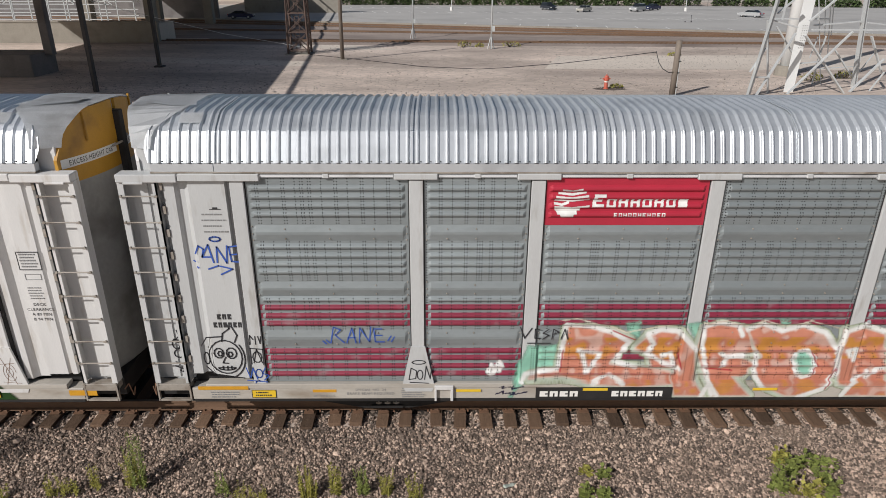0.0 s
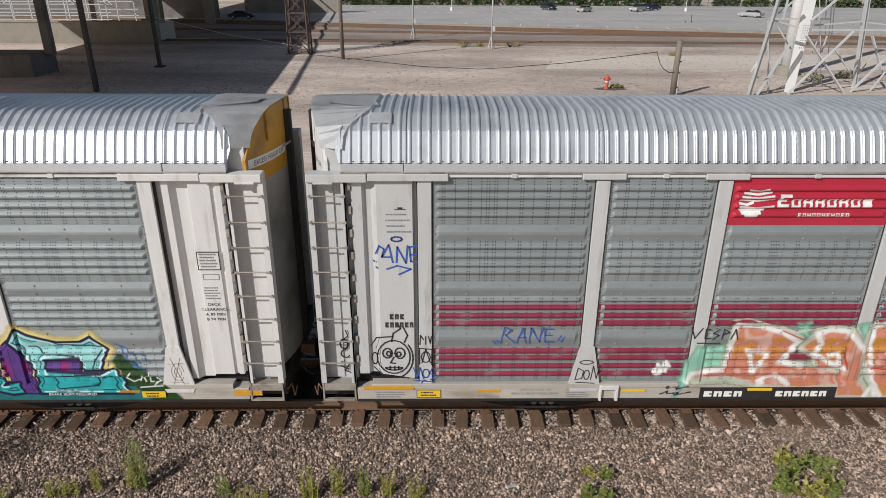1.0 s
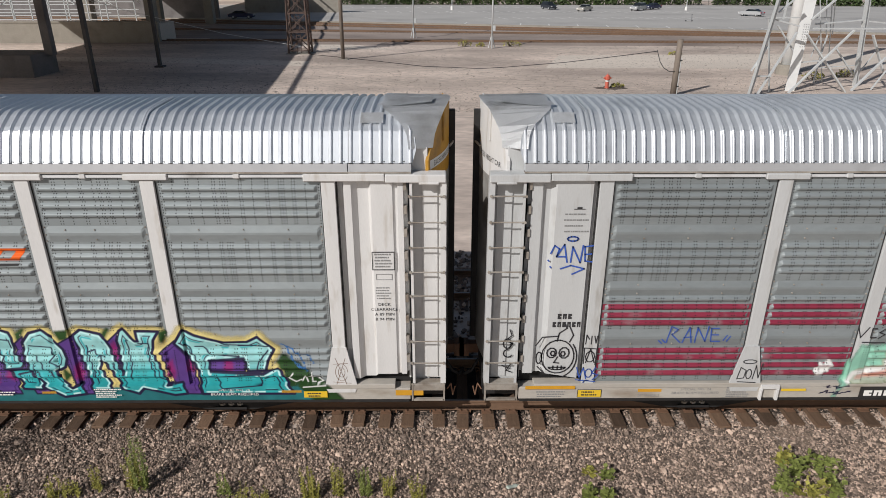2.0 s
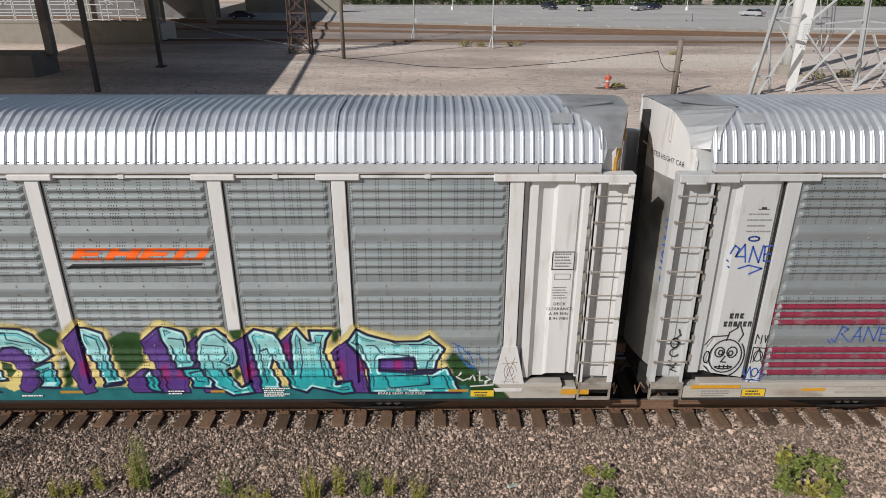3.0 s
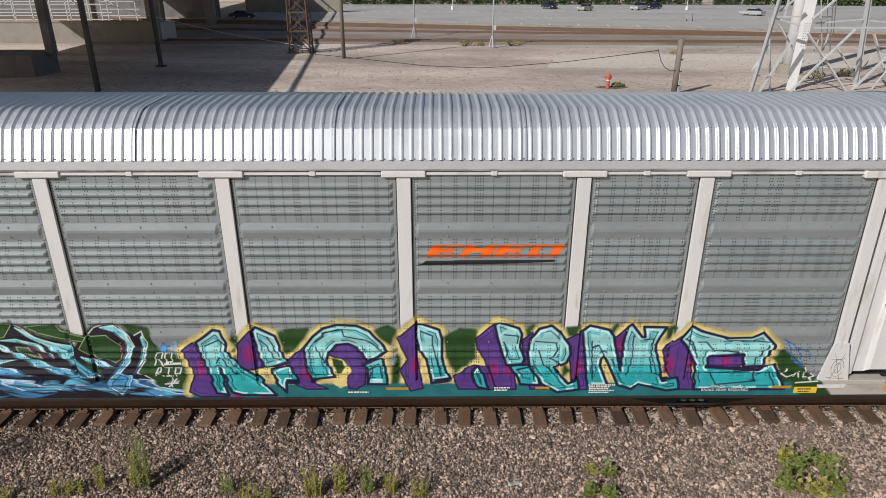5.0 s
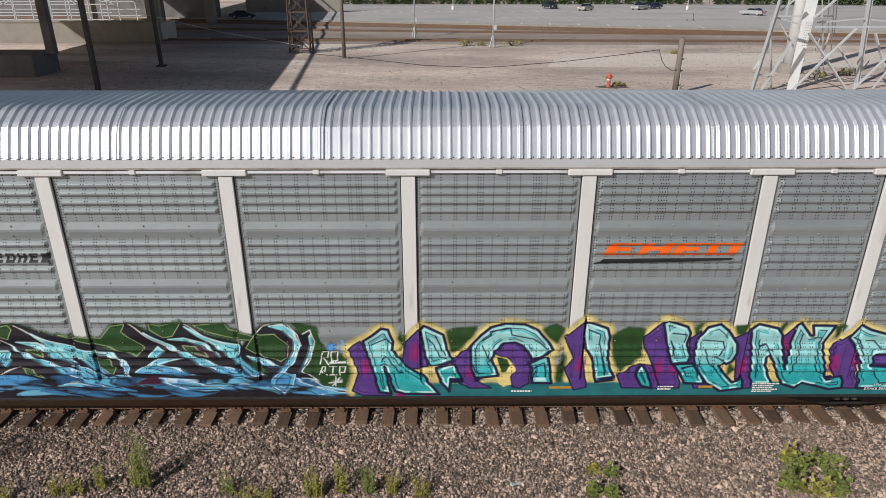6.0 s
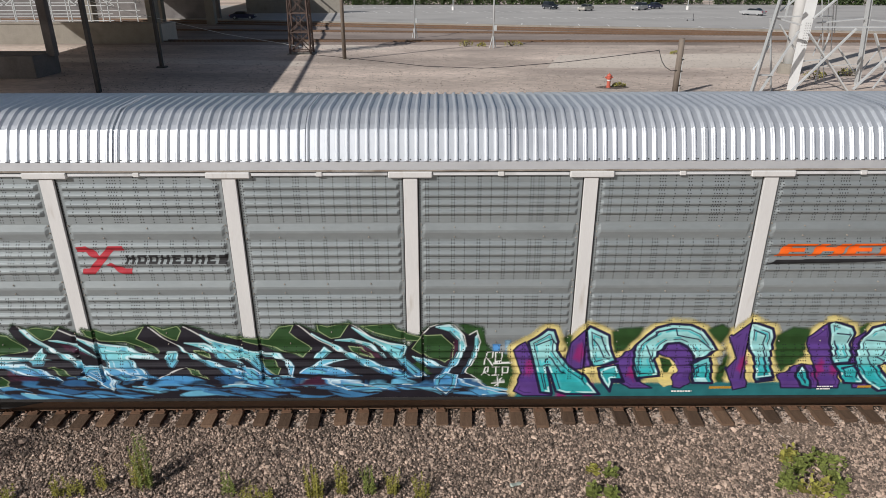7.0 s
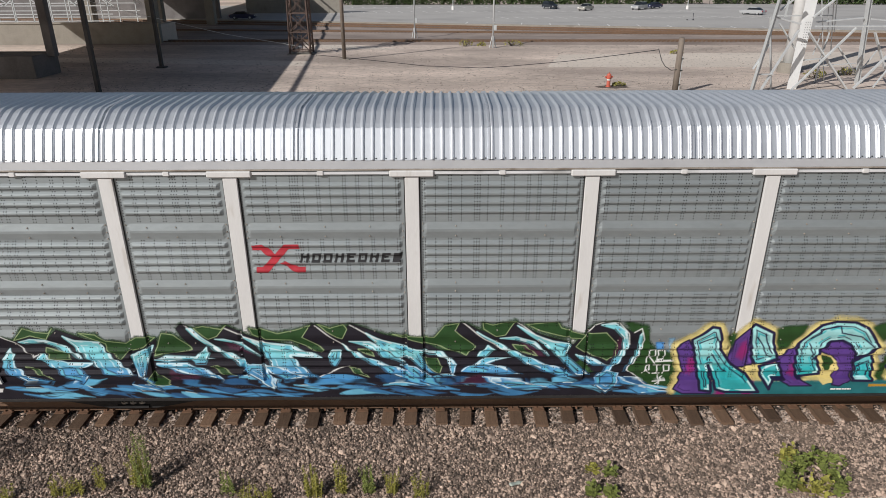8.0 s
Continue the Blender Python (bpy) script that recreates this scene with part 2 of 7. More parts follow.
def tube(bm, a, b, r, r2=None, n=8):
    """A round bar from a to b."""
    a, b = Vector(a), Vector(b)
    r2 = r if r2 is None else r2
    q = (b - a).to_track_quat("Z", "Y").to_matrix()
    rings = []
    for p, rad in ((a, r), (b, r2)):
        rings.append([bm.verts.new(p + q @ Vector((rad * math.cos(2 * math.pi * i / n), rad * math.sin(2 * math.pi * i / n), 0))) for i in range(n)])
    for i in range(n):
        j = (i + 1) % n
        bm.faces.new((rings[0][i], rings[0][j], rings[1][j], rings[1][i]))
    bm.faces.new(rings[0][::-1])
    bm.faces.new(rings[1])


def bar(bm, a, b, w, d=None):
    """A square bar from a to b."""
    a, b = Vector(a), Vector(b)
    d = w if d is None else d
    q = (b - a).to_track_quat("Z", "Y").to_matrix().to_4x4()
    box(bm, -w / 2, w / 2, -d / 2, d / 2, 0, (b - a).length, Matrix.Translation(a) @ q)


def prism(bm, outline, x0, x1):
    """An outline of (y, z) points, drawn out along x."""
    a = [bm.verts.new((x0, y, z)) for y, z in outline]
    b = [bm.verts.new((x1, y, z)) for y, z in outline]
    k = len(outline)
    for i in range(k):
        j = (i + 1) % k
        bm.faces.new((a[i], a[j], b[j], b[i]))
    bm.faces.new(a[::-1])
    bm.faces.new(b)
    bmesh.ops.recalc_face_normals(bm, faces=bm.faces[:])


def plate(bm, outline, y0, y1):
    """An outline of (x, z) points, drawn out along y."""
    a = [bm.verts.new((x, y0, z)) for x, z in outline]
    b = [bm.verts.new((x, y1, z)) for x, z in outline]
    k = len(outline)
    for i in range(k):
        j = (i + 1) % k
        bm.faces.new((a[i], a[j], b[j], b[i]))
    bm.faces.new(a[::-1])
    bm.faces.new(b)
    bmesh.ops.recalc_face_normals(bm, faces=bm.faces[:])


def empty(name, m=None, **tags):
    ob = new(name)
    if m is not None:
        ob.matrix_basis = m
    return tagged(ob, **tags)

# ---- ground and near track ----
def sheet(name, x0, x1, y0, y1, z, material, label, category, nx=2, ny=2, rough=0.0):
    bm = bmesh.new()
    vs = [[bm.verts.new((x0 + (x1 - x0) * i / nx, y0 + (y1 - y0) * j / ny, z + (rough * noise.noise(Vector((i * 0.7, j * 0.7, 3))) if 0 < i < nx and 0 < j < ny else 0)))
           for i in range(nx + 1)] for j in range(ny + 1)]
    for j in range(ny):
        for i in range(nx):
            bm.faces.new((vs[j][i], vs[j][i + 1], vs[j + 1][i + 1], vs[j + 1][i]))
    return tagged(part(name, bm, material), label, category, kind="structure")


def bed_height(y):
    """The profile of the ground across the near track."""
    pts = ((-30, -0.75), (-3.2, -0.62), (-2.1, -0.36), (-1.42, -0.115), (-1.2, -0.085), (1.3, -0.085), (2.2, -0.12), (3.2, -0.05), (6.2, -0.05), (7.6, -0.12), (400, -0.12))
    for (a, za), (b, zb) in zip(pts, pts[1:]):
        if a <= y <= b:
            return za + (zb - za) * (y - a) / (b - a)
    return -0.12


def ground_sheet():
    bm = bmesh.new()
    ys = [-400, -60, -30, -8, -5, -3.2, -2.6, -2.1, -1.8, -1.42, -1.2, 0, 1.3, 2.2, 3.2, 6.2, 7.6, 12, 25, 60, 120, 300, 1500]
    xs = [-1500, -300, -120, -60, -30, -15, 0, 15, 30, 60, 120, 300, 1500]
    vs = [[bm.verts.new((x, y, bed_height(max(-30, y)) - 0.02)) for x in xs] for y in ys]
    for j in range(len(ys) - 1):
        for i in range(len(xs) - 1):
            bm.faces.new((vs[j][i], vs[j][i + 1], vs[j + 1][i + 1], vs[j + 1][i]))
    tagged(part("ground", bm, yard), "brown-grey gravel yard ground, flat and dusty", "ground", kind="structure")


ground_sheet()
# strip that paints the under-car shade onto the bed
sheet("track_bed", -90, 90, -0.85, 1.35, -0.088, shaded_bed, "ballast bed under the rails, darkened with the shade under the cars", "track bed")
# ---- train ----
HALF = 13.85                                   # half the length of a car's body
POSTS = (-11.98, -9.13, -7.17, -4.30, -1.435, 1.435, 4.30, 7.17, 9.13, 11.98)
SIDE = 1.58                                    # how far out the side sheets stand
ROOF = ((-1.61, 5.27), (-1.53, 5.46), (-1.45, 5.64), (-1.40, 5.725), (-1.33, 5.785), (-1.10, 5.925), (-1.0, 5.958), (-0.88, 5.972), (0, 5.995))
ROOF_ALL = ROOF + ((0.5, 5.945), (1.06, 5.845), (1.35, 5.74), (1.45, 5.60), (1.61, 5.27))
ROOF_END = (13.32, 13.38, 13.36, 13.32, 13.26, 13.05, 12.97, 12.95, 12.90, 12.93, 12.97, 13.10, 13.20, 13.32)
HOOD = ((-1.40, 5.32), (-1.36, 5.42), (-1.33, 5.52), (-1.29, 5.62), (-1.20, 5.72), (-0.98, 5.87), (-0.88, 5.925), (-0.74, 5.965), (0, 5.985),
        (0.5, 5.94), (0.9, 5.84), (1.2, 5.68), (1.33, 5.50), (1.40, 5.32))
RIDGES = (4.85, 4.71, 4.56, 4.41, 3.84, 3.68, 3.525, 3.385, 2.865, 2.71, 2.55, 2.40, 1.84, 1.70, 1.53, 1.37)


def relief(z):
    """How far the side sheet stands out at a height: rounded ridges."""
    d = 0.0
    for r in RIDGES:
        k = abs(z - r) / 0.058
        if k < 1:
            d = max(d, 0.046 * (min(1.0, 0.75 + (0.5 - k) / 1.2) if k < 0.5 else 1.5 * (1 - k)))
    for a, b in BANDS:
        if a < z < b:
            u = (z - a) / (b - a)
            d = max(d, 0.034 * ((1 - u) / 0.4 if u > 0.6 else 1.0 if u > 0.45 else u / 0.45))
    return d


def near(sgn, a, b, x0, x1, z0, z1):
    """A box between two distances out from the middle, on one side of a car."""
    return (x0, x1, min(sgn * a, sgn * b), max(sgn * a, sgn * b), z0, z1)


def roof_sheet(car, metal):
    bm = bmesh.new()
    prof, ends = ROOF_ALL, ROOF_END
    pitch, x = 0.1555, -13.42
    rows = []
    while x < 13.42:
        for dx, out in ((0.0, 0.0), (0.078, 0.0), (0.092, 0.012), (0.104, 0.030), (0.114, 0.036), (0.128, 0.036), (0.138, 0.026), (0.151, 0.0)):
            rows.append((x + dx, out))
        x += pitch
    grid = []
    for xx, out in rows:
        line = []
        for k, (y, z) in enumerate(prof):
            (ya, za), (yb, zb) = prof[max(0, k - 1)], prof[min(len(prof) - 1, k + 1)]
            nrm = Vector((0, -(zb - za), yb - ya)).normalized()
            line.append(bm.verts.new((max(-ends[k], min(ends[k], xx)), y + nrm.y * out, z + nrm.z * out)))
        grid.append(line)
    for a, b in zip(grid, grid[1:]):
        for k in range(len(prof) - 1):
            if b[k].co.x - a[k].co.x > 1e-4 or b[k + 1].co.x - a[k + 1].co.x > 1e-4:
                bm.faces.new((a[k], b[k], b[k + 1], a[k + 1]))
    return part("roof", bm, metal, car, "ribbed galvanised roof sheet")


def roof_seams(car, metal):
    """Overlap joints, small screw heads and dull patches on the roof."""
    for x in (-12.3, -9.2, -6.1, -3.1, 0.1, 3.2, 6.2, 9.1, 12.3):
        bm = bmesh.new()
        for (ya, za), (yb, zb) in zip(ROOF, ROOF[1:]):
            nrm = Vector((0, -(zb - za), yb - ya)).normalized()
            for d in (0,):
                a, b = Vector((x, ya, za)) + nrm * 0.03, Vector((x, yb, zb)) + nrm * 0.03
                v = [bm.verts.new(p) for p in (a, a + Vector((0.03, 0, 0)), b + Vector((0.03, 0, 0)), b)]
                w = [bm.verts.new(p.co - nrm * 0.02) for p in v]
                bm.faces.new(v)
                for i in range(4):
                    bm.faces.new((v[i], w[i], w[(i + 1) % 4], v[(i + 1) % 4]))
        part("roof_seam", bm, metal, car)
    bm = bmesh.new()
    x = -13.2
    while x < 13.2:
        box(bm, x + 0.10, x + 0.118, -1.612, -1.596, 5.285, 5.30)
        x += 0.1555
    part("roof_screws", bm, black_iron, car)["kind"] = "stuff"


def roof_hood(car, sx):
    """The smooth sheet that closes the roof down to the narrower end of a car."""
    bm = bmesh.new()
    prof, ends, hood = ROOF_ALL, ROOF_END, HOOD
    a, b = [], []
    for k in range(1, len(prof) - 1):
        (ya, za), (yb, zb) = prof[k - 1], prof[k + 1]
        n = Vector((0, -(zb - za), yb - ya)).normalized() * 0.05
        a.append(bm.verts.new((sx * (ends[k] - 0.12), prof[k][0] + n.y, prof[k][1] + n.z)))
        b.append(bm.verts.new((sx * (end_x(hood[k][0]) + 0.03), hood[k][0], hood[k][1] + 0.03)))
    for i in range(len(a) - 1):
        bm.faces.new((a[i], b[i], b[i + 1], a[i + 1]) if sx > 0 else (a[i + 1], b[i + 1], b[i], a[i]))
    bmesh.ops.solidify(bm, geom=bm.faces[:], thickness=0.012)
    hood_part = part("roof_hood", bm, roof_patch, car, "smooth dull sheet closing the roof end")
    # loose upper flap lying over the crown, and a riveted patch beside it
    bm = bmesh.new()
    pts = [(12.72, -0.80, 6.025), (13.1, -0.86, 6.03), (13.62, -0.62, 6.045), (13.66, -0.25, 6.05), (13.0, -0.30, 6.05), (12.80, -0.55, 6.04)]
    top = [bm.verts.new((sx * x, y, z)) for x, y, z in pts]
    bm.faces.new(top if sx > 0 else top[::-1])
    bmesh.ops.solidify(bm, geom=bm.faces[:], thickness=0.015)
    part("flap", bm, roof_patch, hood_part)
    bm = bmesh.new()
    n = Vector((0, -0.52, 0.854)) * 0.046
    pts = [(12.5, -1.30, 5.803), (12.86, -1.30, 5.803), (12.86, -1.10, 5.925), (12.5, -1.10, 5.925)]
    bm.faces.new([bm.verts.new(Vector((sx * x, y, z)) + n) for x, y, z in pts])
    bmesh.ops.solidify(bm, geom=bm.faces[:], thickness=0.008)
    part("patch", bm, roof_patch, hood_part)


def end_x(y):
    """The bowed end doors: distance from the middle of the car."""
    return 13.52 + 0.40 * max(0.0, 1 - (y / 1.55) ** 2)


def hood_top(y):
    pts = [(-1.5, 5.2)] + list(HOOD) + [(1.5, 5.2)]
    for (a, za), (b, zb) in zip(pts, pts[1:]):
        if a <= y <= b:
            return za + (zb - za) * (y - a) / (b - a)
    return 5.2


def end_doors(car, sx, upper, upper_label, edge=4.84):
    """Two bowed door leaves at one end of a car, with the dark gap between them."""
    for side in (-1, 1):
        for z_lo, z_hi, mat, lab in ((1.22, edge, sooty_shaded, "white lower end door, darkened by grime and painted gap shade"), (edge, None, upper, upper_label)):
            bm = bmesh.new()
            ys = [0.06 + (1.45 - 0.06) * i / 10 for i in range(11)]
            front, back = [], []
            for y in ys:
                z1 = z_hi if z_hi else hood_top(side * y)
                for row, off in ((front, 0.0), (back, -0.05)):
                    row.append((bm.verts.new((sx * (end_x(y) + off), side * y, z_lo)), bm.verts.new((sx * (end_x(y) + off), side * y, z1))))
            for i in range(len(ys) - 1):
                for row in (front, back):
                    bm.faces.new((row[i][0], row[i + 1][0], row[i + 1][1], row[i][1]))
                bm.faces.new((front[i][1], front[i + 1][1], back[i + 1][1], back[i][1]))
                bm.faces.new((front[i][0], front[i + 1][0], back[i + 1][0], back[i][0]))
            for i in (0, -1):
                bm.faces.new((front[i][0], front[i][1], back[i][1], back[i][0]))
            bmesh.ops.recalc_face_normals(bm, faces=bm.faces[:])
            part("end_door", bm, mat, car, lab)
        # raised seams on the upper leaf
        bm = bmesh.new()
        for y in (0.86,):
            x = end_x(y)
            box(bm, min(sx * x, sx * (x + 0.03)), max(sx * x, sx * (x + 0.03)), side * y - 0.02, side * y + 0.02, 5.45, 5.93)
        part("door_rib", bm, upper, car)
    x = 13.82
    part("door_post", boxes((*sorted((sx * (x - 0.1), sx * (x + 0.21))), -0.075, 0.075, 1.25, 5.80), bevel=0.01), black_iron, car, "dark upright post between the end doors")
    bm = bmesh.new()
    for a, b in (((13.93, -0.30, 5.22), (14.0, -0.06, 5.25)), ((13.93, 0.30, 5.30), (14.0, 0.06, 5.26))):
        tube(bm, (sx * a[0], a[1], a[2]), (sx * b[0], b[1], b[2]), 0.02, n=6)
    part("door_latch", bm, grimy, car)


def ladder(car, sx, sgn, paint):
    """Side ladder at the corner of a car: two flanged stiles and nine rungs."""
    x0, x1 = 13.24, 13.83
    rack = new("ladder")
    rack.parent = car
    for x in (x0, x1):
        lo, hi = sorted((sx * x, sx * (x + 0.025)))
        part("stile", boxes(near(sgn, 1.44, 1.635, lo, hi, 1.20, 4.97), near(sgn, 1.61, 1.635, *sorted((sx * x, sx * (x + (0.07 if x == x0 else -0.07)))), 1.20, 4.97)), paint, rack)
    for k in range(9):
        z = 1.19 + 0.443 * k
        bm = bmesh.new()
        tube(bm, (sx * (x0 + 0.01), sgn * 1.65, z), (sx * (x1 + 0.01), sgn * 1.65, z), 0.013, n=6)
        for x in (x0 + 0.02, x1 - 0.01):
            tube(bm, (sx * x, sgn * 1.63, z), (sx * x, sgn * 1.67, z), 0.024, n=6)
        part("rung", bm, grimy, rack)
    # wall behind the ladder, with a pale inner fold
    lo, hi = sorted((sx * (x0 - 0.04), sx * (x1 + 0.0)))
    part("ladder_backing", boxes(near(sgn, 1.40, 1.44, lo, hi, 1.20, 4.99), near(sgn, 1.435, 1.465, *sorted((sx * (x0 + 0.22), sx * (x0 + 0.47))), 1.24, 4.93)), paint, car)


def end_bay(car, sx, sgn, paint, broad):
    """The folded white sheet between the last post and the ladder."""
    prof = ((12.08, 1.48), (12.19, 1.48), (12.22, 1.575), (12.33, 1.575), (12.42, 1.485), (12.60, 1.485), (12.645, 1.585), (12.99, 1.585), (13.03, 1.545), (13.06, 1.545), (13.07, 1.585), (13.16, 1.585), (13.165, 1.48), (13.24, 1.48))
    if broad:
        prof = ((12.08, 1.52), (12.15, 1.52), (12.18, 1.585), (12.76, 1.585), (12.85, 1.51), (12.95, 1.51), (12.99, 1.575), (13.16, 1.575), (13.165, 1.48), (13.24, 1.48))
    bm = bmesh.new()
    z0, z1 = 1.27, 5.0
    lo = [bm.verts.new((sx * x, sgn * y, z0 + 0.10 * (x > 12.6))) for x, y in prof]
    hi = [bm.verts.new((sx * x, sgn * y, z1)) for x, y in prof]
    for i in range(len(prof) - 1):
        bm.faces.new((lo[i], lo[i + 1], hi[i + 1], hi[i]))
    bmesh.ops.recalc_face_normals(bm, faces=bm.faces[:])
    part("end_sheet", bm, paint, car, "folded white-painted end sheet")
    lo, hi = sorted((sx * 12.08, sx * 13.3))
    part("end_backing", boxes(near(sgn, 1.36, 1.40, lo, hi, 1.2, 5.0)), black_iron, car)
    # hinges along the seam
    for k in range(9):
        z = 1.62 + 0.40 * k
        lo, hi = sorted((sx * 13.165, sx * 13.215))
        part("hinge", boxes(near(sgn, 1.50, 1.60, lo, hi, z, z + 0.13)), grimy, car)


def side_sheet(car, x0, x1, sgn, z0=1.20, z1=5.06, mat=None, name="side_panel", out=0.0):
    bm = bmesh.new()
    zs = set([z0, z1] + [r + k * 0.058 for r in RIDGES for k in (-1, -0.5, -0.2, 0.2, 0.5, 1)] + [b[0] + f * (b[1] - b[0]) for b in BANDS for f in (0, 0.2, 0.45, 0.6, 0.8, 1)])
    zs = sorted(z for z in zs if z0 <= z <= z1)
    cols = [(x0, 0), (x0 + 0.045, 0), (x0 + 0.10, 1), (x1 - 0.10, 1), (x1 - 0.045, 0), (x1, 0)]
    vs = [[bm.verts.new((x, sgn * (SIDE + out + relief(z) * k), z)) for x, k in cols] for z in zs]
    for j in range(len(zs) - 1):
        for i in range(len(cols) - 1):
            q = (vs[j][i], vs[j][i + 1], vs[j + 1][i + 1], vs[j + 1][i])
            bm.faces.new(q if sgn < 0 else q[::-1])
    return part(name, bm, mat or galvanised, car, smooth=False)


def side_bolts(car, x0, x1, sgn):
    bm = bmesh.new()
    for a, b in BANDS:
        for z in (a + 0.05, b - 0.06):
            for k in range(3 if x1 - x0 > 1.9 else 2):
                x = x0 + (x1 - x0) * (0.22 + 0.28 * k)
                tube(bm, (x, sgn * 1.590, z), (x, sgn * 1.620, z), 0.015, 0.009, n=6)
        for x in (x0 + 0.035, x1 - 0.035):
            for dz in (0.02, 0.13, 0.26):
                tube(bm, (x, sgn * 1.58, a + dz), (x, sgn * 1.60, a + dz), 0.014, 0.009, n=6)
    part("bolts", bm, grimy, car)["kind"] = "stuff"


def post(car, x, sgn, flared, paint):
    p = part("post", boxes(near(sgn, 1.50, 1.625, x - 0.112, x + 0.112, 1.15, 4.99), bevel=0.007), paint, car)
    # black strip painted in for the shadow between post and side sheet
    part("gap_shade", boxes(near(sgn, 1.50, 1.584, x - 0.131, x + 0.131, 1.20, 4.98)), black_iron, p)
    part("post_cap", boxes(near(sgn, 1.56, 1.66, x - 0.35, x + 0.35, 5.005, 5.105), bevel=0.014), paint, p)
    if flared:
        bm = bmesh.new()
        plate(bm, ((x - 0.125, 1.95), (x + 0.125, 1.95), (x + 0.29, 1.14), (x + 0.24, 1.02), (x - 0.24, 1.02), (x - 0.29, 1.14)), *sorted((sgn * 1.61, sgn * 1.652)))
        part("gusset", bm, paint, p)


def truck(car, x):
    """A four-wheel bogie: cast side frames with coil springs."""
    t = new("truck")
    t.parent = car
    t.location = (x, 0, 0)
    for sgn in (-1, 1):
        bm = bmesh.new()
        plate(bm, ((-1.25, 0.42), (-1.15, 0.68), (-0.5, 0.60), (-0.42, 0.80), (0.42, 0.80), (0.5, 0.60), (1.15, 0.68), (1.25, 0.42), (0.95, 0.36), (0.45, 0.26), (-0.45, 0.26), (-0.95, 0.36)), *sorted((sgn * 0.95, sgn * 1.10)))
        part("side_frame", bm, black_iron, t)
        for dx in (-0.17, 0.0, 0.17):
            bm = bmesh.new()
            for k in range(5):
                tube(bm, (dx, sgn * 1.06, 0.36 + k * 0.075), (dx, sgn * 1.06, 0.40 + k * 0.075), 0.07, n=10)
            tube(bm, (dx, sgn * 1.06, 0.33), (dx, sgn * 1.06, 0.76), 0.045, n=8)
            part("spring", bm, grimy, t)
        part("spring_seat", boxes((-0.3, 0.3, min(sgn * 0.98, sgn * 1.14), max(sgn * 0.98, sgn * 1.14), 0.28, 0.34)), black_iron, t)
    sets = []
    for dx in (-0.86, 0.86):
        bm = bmesh.new()
        tube(bm, (0, -0.98, 0), (0, 0.98, 0), 0.075, n=12)
        for sgn in (-1, 1):
            tube(bm, (0, sgn * 0.69, 0), (0, sgn * 0.715, 0), 0.385, n=28)
            tube(bm, (0, sgn * 0.715, 0), (0, sgn * 0.82, 0), 0.357, 0.352, n=28)
            for k in range(4):
                a = k * math.pi / 2
                box(bm, -0.03, 0.03, -0.004, 0.004, 0.16, 0.26, Matrix.Translation((0, sgn * 0.824, 0)) @ Matrix.Rotation(a, 4, "Y"))
        w = part("wheelset", bm, rust, t)
        w.location = (dx, 0, 0.537)
        sets.append((w, dx))
    return sets


def coupler(car, sx):
    bm = bmesh.new()
    box(bm, *sorted((sx * 13.2, sx * 14.10)), -0.09, 0.09, 0.88, 1.08)
    box(bm, *sorted((sx * 14.05, sx * 14.24)), -0.16, 0.10, 0.84, 1.12)
    part("coupler", bm, rust, car)
    bm = bmesh.new()
    pts = [(13.86, -0.35, 0.9), (14.02, -0.45, 0.68), (14.14, -0.42, 0.60), (14.22, -0.3, 0.66)]
    for a, b in zip(pts, pts[1:]):
        tube(bm, (sx * a[0], a[1], a[2]), (sx * b[0], b[1], b[2]), 0.03, n=6)
    part("air_hose", bm, black_iron, car)
    # bent uncoupling rod and grab irons
    bm = bmesh.new()
    pts = [(13.88, -1.50, 0.98), (13.95, -1.46, 1.08), (13.99, -1.42, 0.80), (14.03, -1.40, 0.98)]
    for a, b in zip(pts, pts[1:]):
        tube(bm, (sx * a[0], a[1], a[2]), (sx * b[0], b[1], b[2]), 0.012, n=5)
    part("uncoupling_rod", bm, rust, car)


def letters(text, size, material, parent, place, name="lettering", label="", squeeze=1.0):
    """Raised-paint lettering; place maps (along, up) to a point on the surface."""
    cu = bpy.data.curves.new(name, "FONT")
    cu.body, cu.size, cu.align_x, cu.space_character = text, size, "CENTER", 1.08
    cu.resolution_u = 2
    ob = bpy.data.objects.new(name, cu)
    me = bpy.data.meshes.new_from_object(ob)
    bpy.data.objects.remove(ob)
    for v in me.vertices:
        v.co = place(v.co.x * squeeze, v.co.y)
    me.materials.clear()
    me.materials.append(material)
    t = new(name, me)
    t.parent = parent
    t["kind"] = "stuff"
    if label:
        t["label"] = label
    return t


def on_side(x, z, out=1.642):
    return lambda u, v: Vector((x + u, -out, z + v))


def on_end(sx, y, z):
    return lambda u, v: Vector((sx * (end_x(y + sx * u) + 0.006), y + sx * u, z + v))


def patches(name, rects, material, parent, out=1.643, depth=0.004, slant=0.0, label=""):
    """Flat marks on a car's side: slanted blocks of (x0, x1, z0, z1)."""
    bm = bmesh.new()
    for x0, x1, z0, z1 in rects:
        s = slant * (z1 - z0)
        plate(bm, ((x0, z0), (x1, z0), (x1 + s, z1), (x0 + s, z1)), -out, -out + depth)
    p = part(name, bm, material, parent, label)
    if len(rects) > 6:
        p["kind"] = "stuff"
    return p


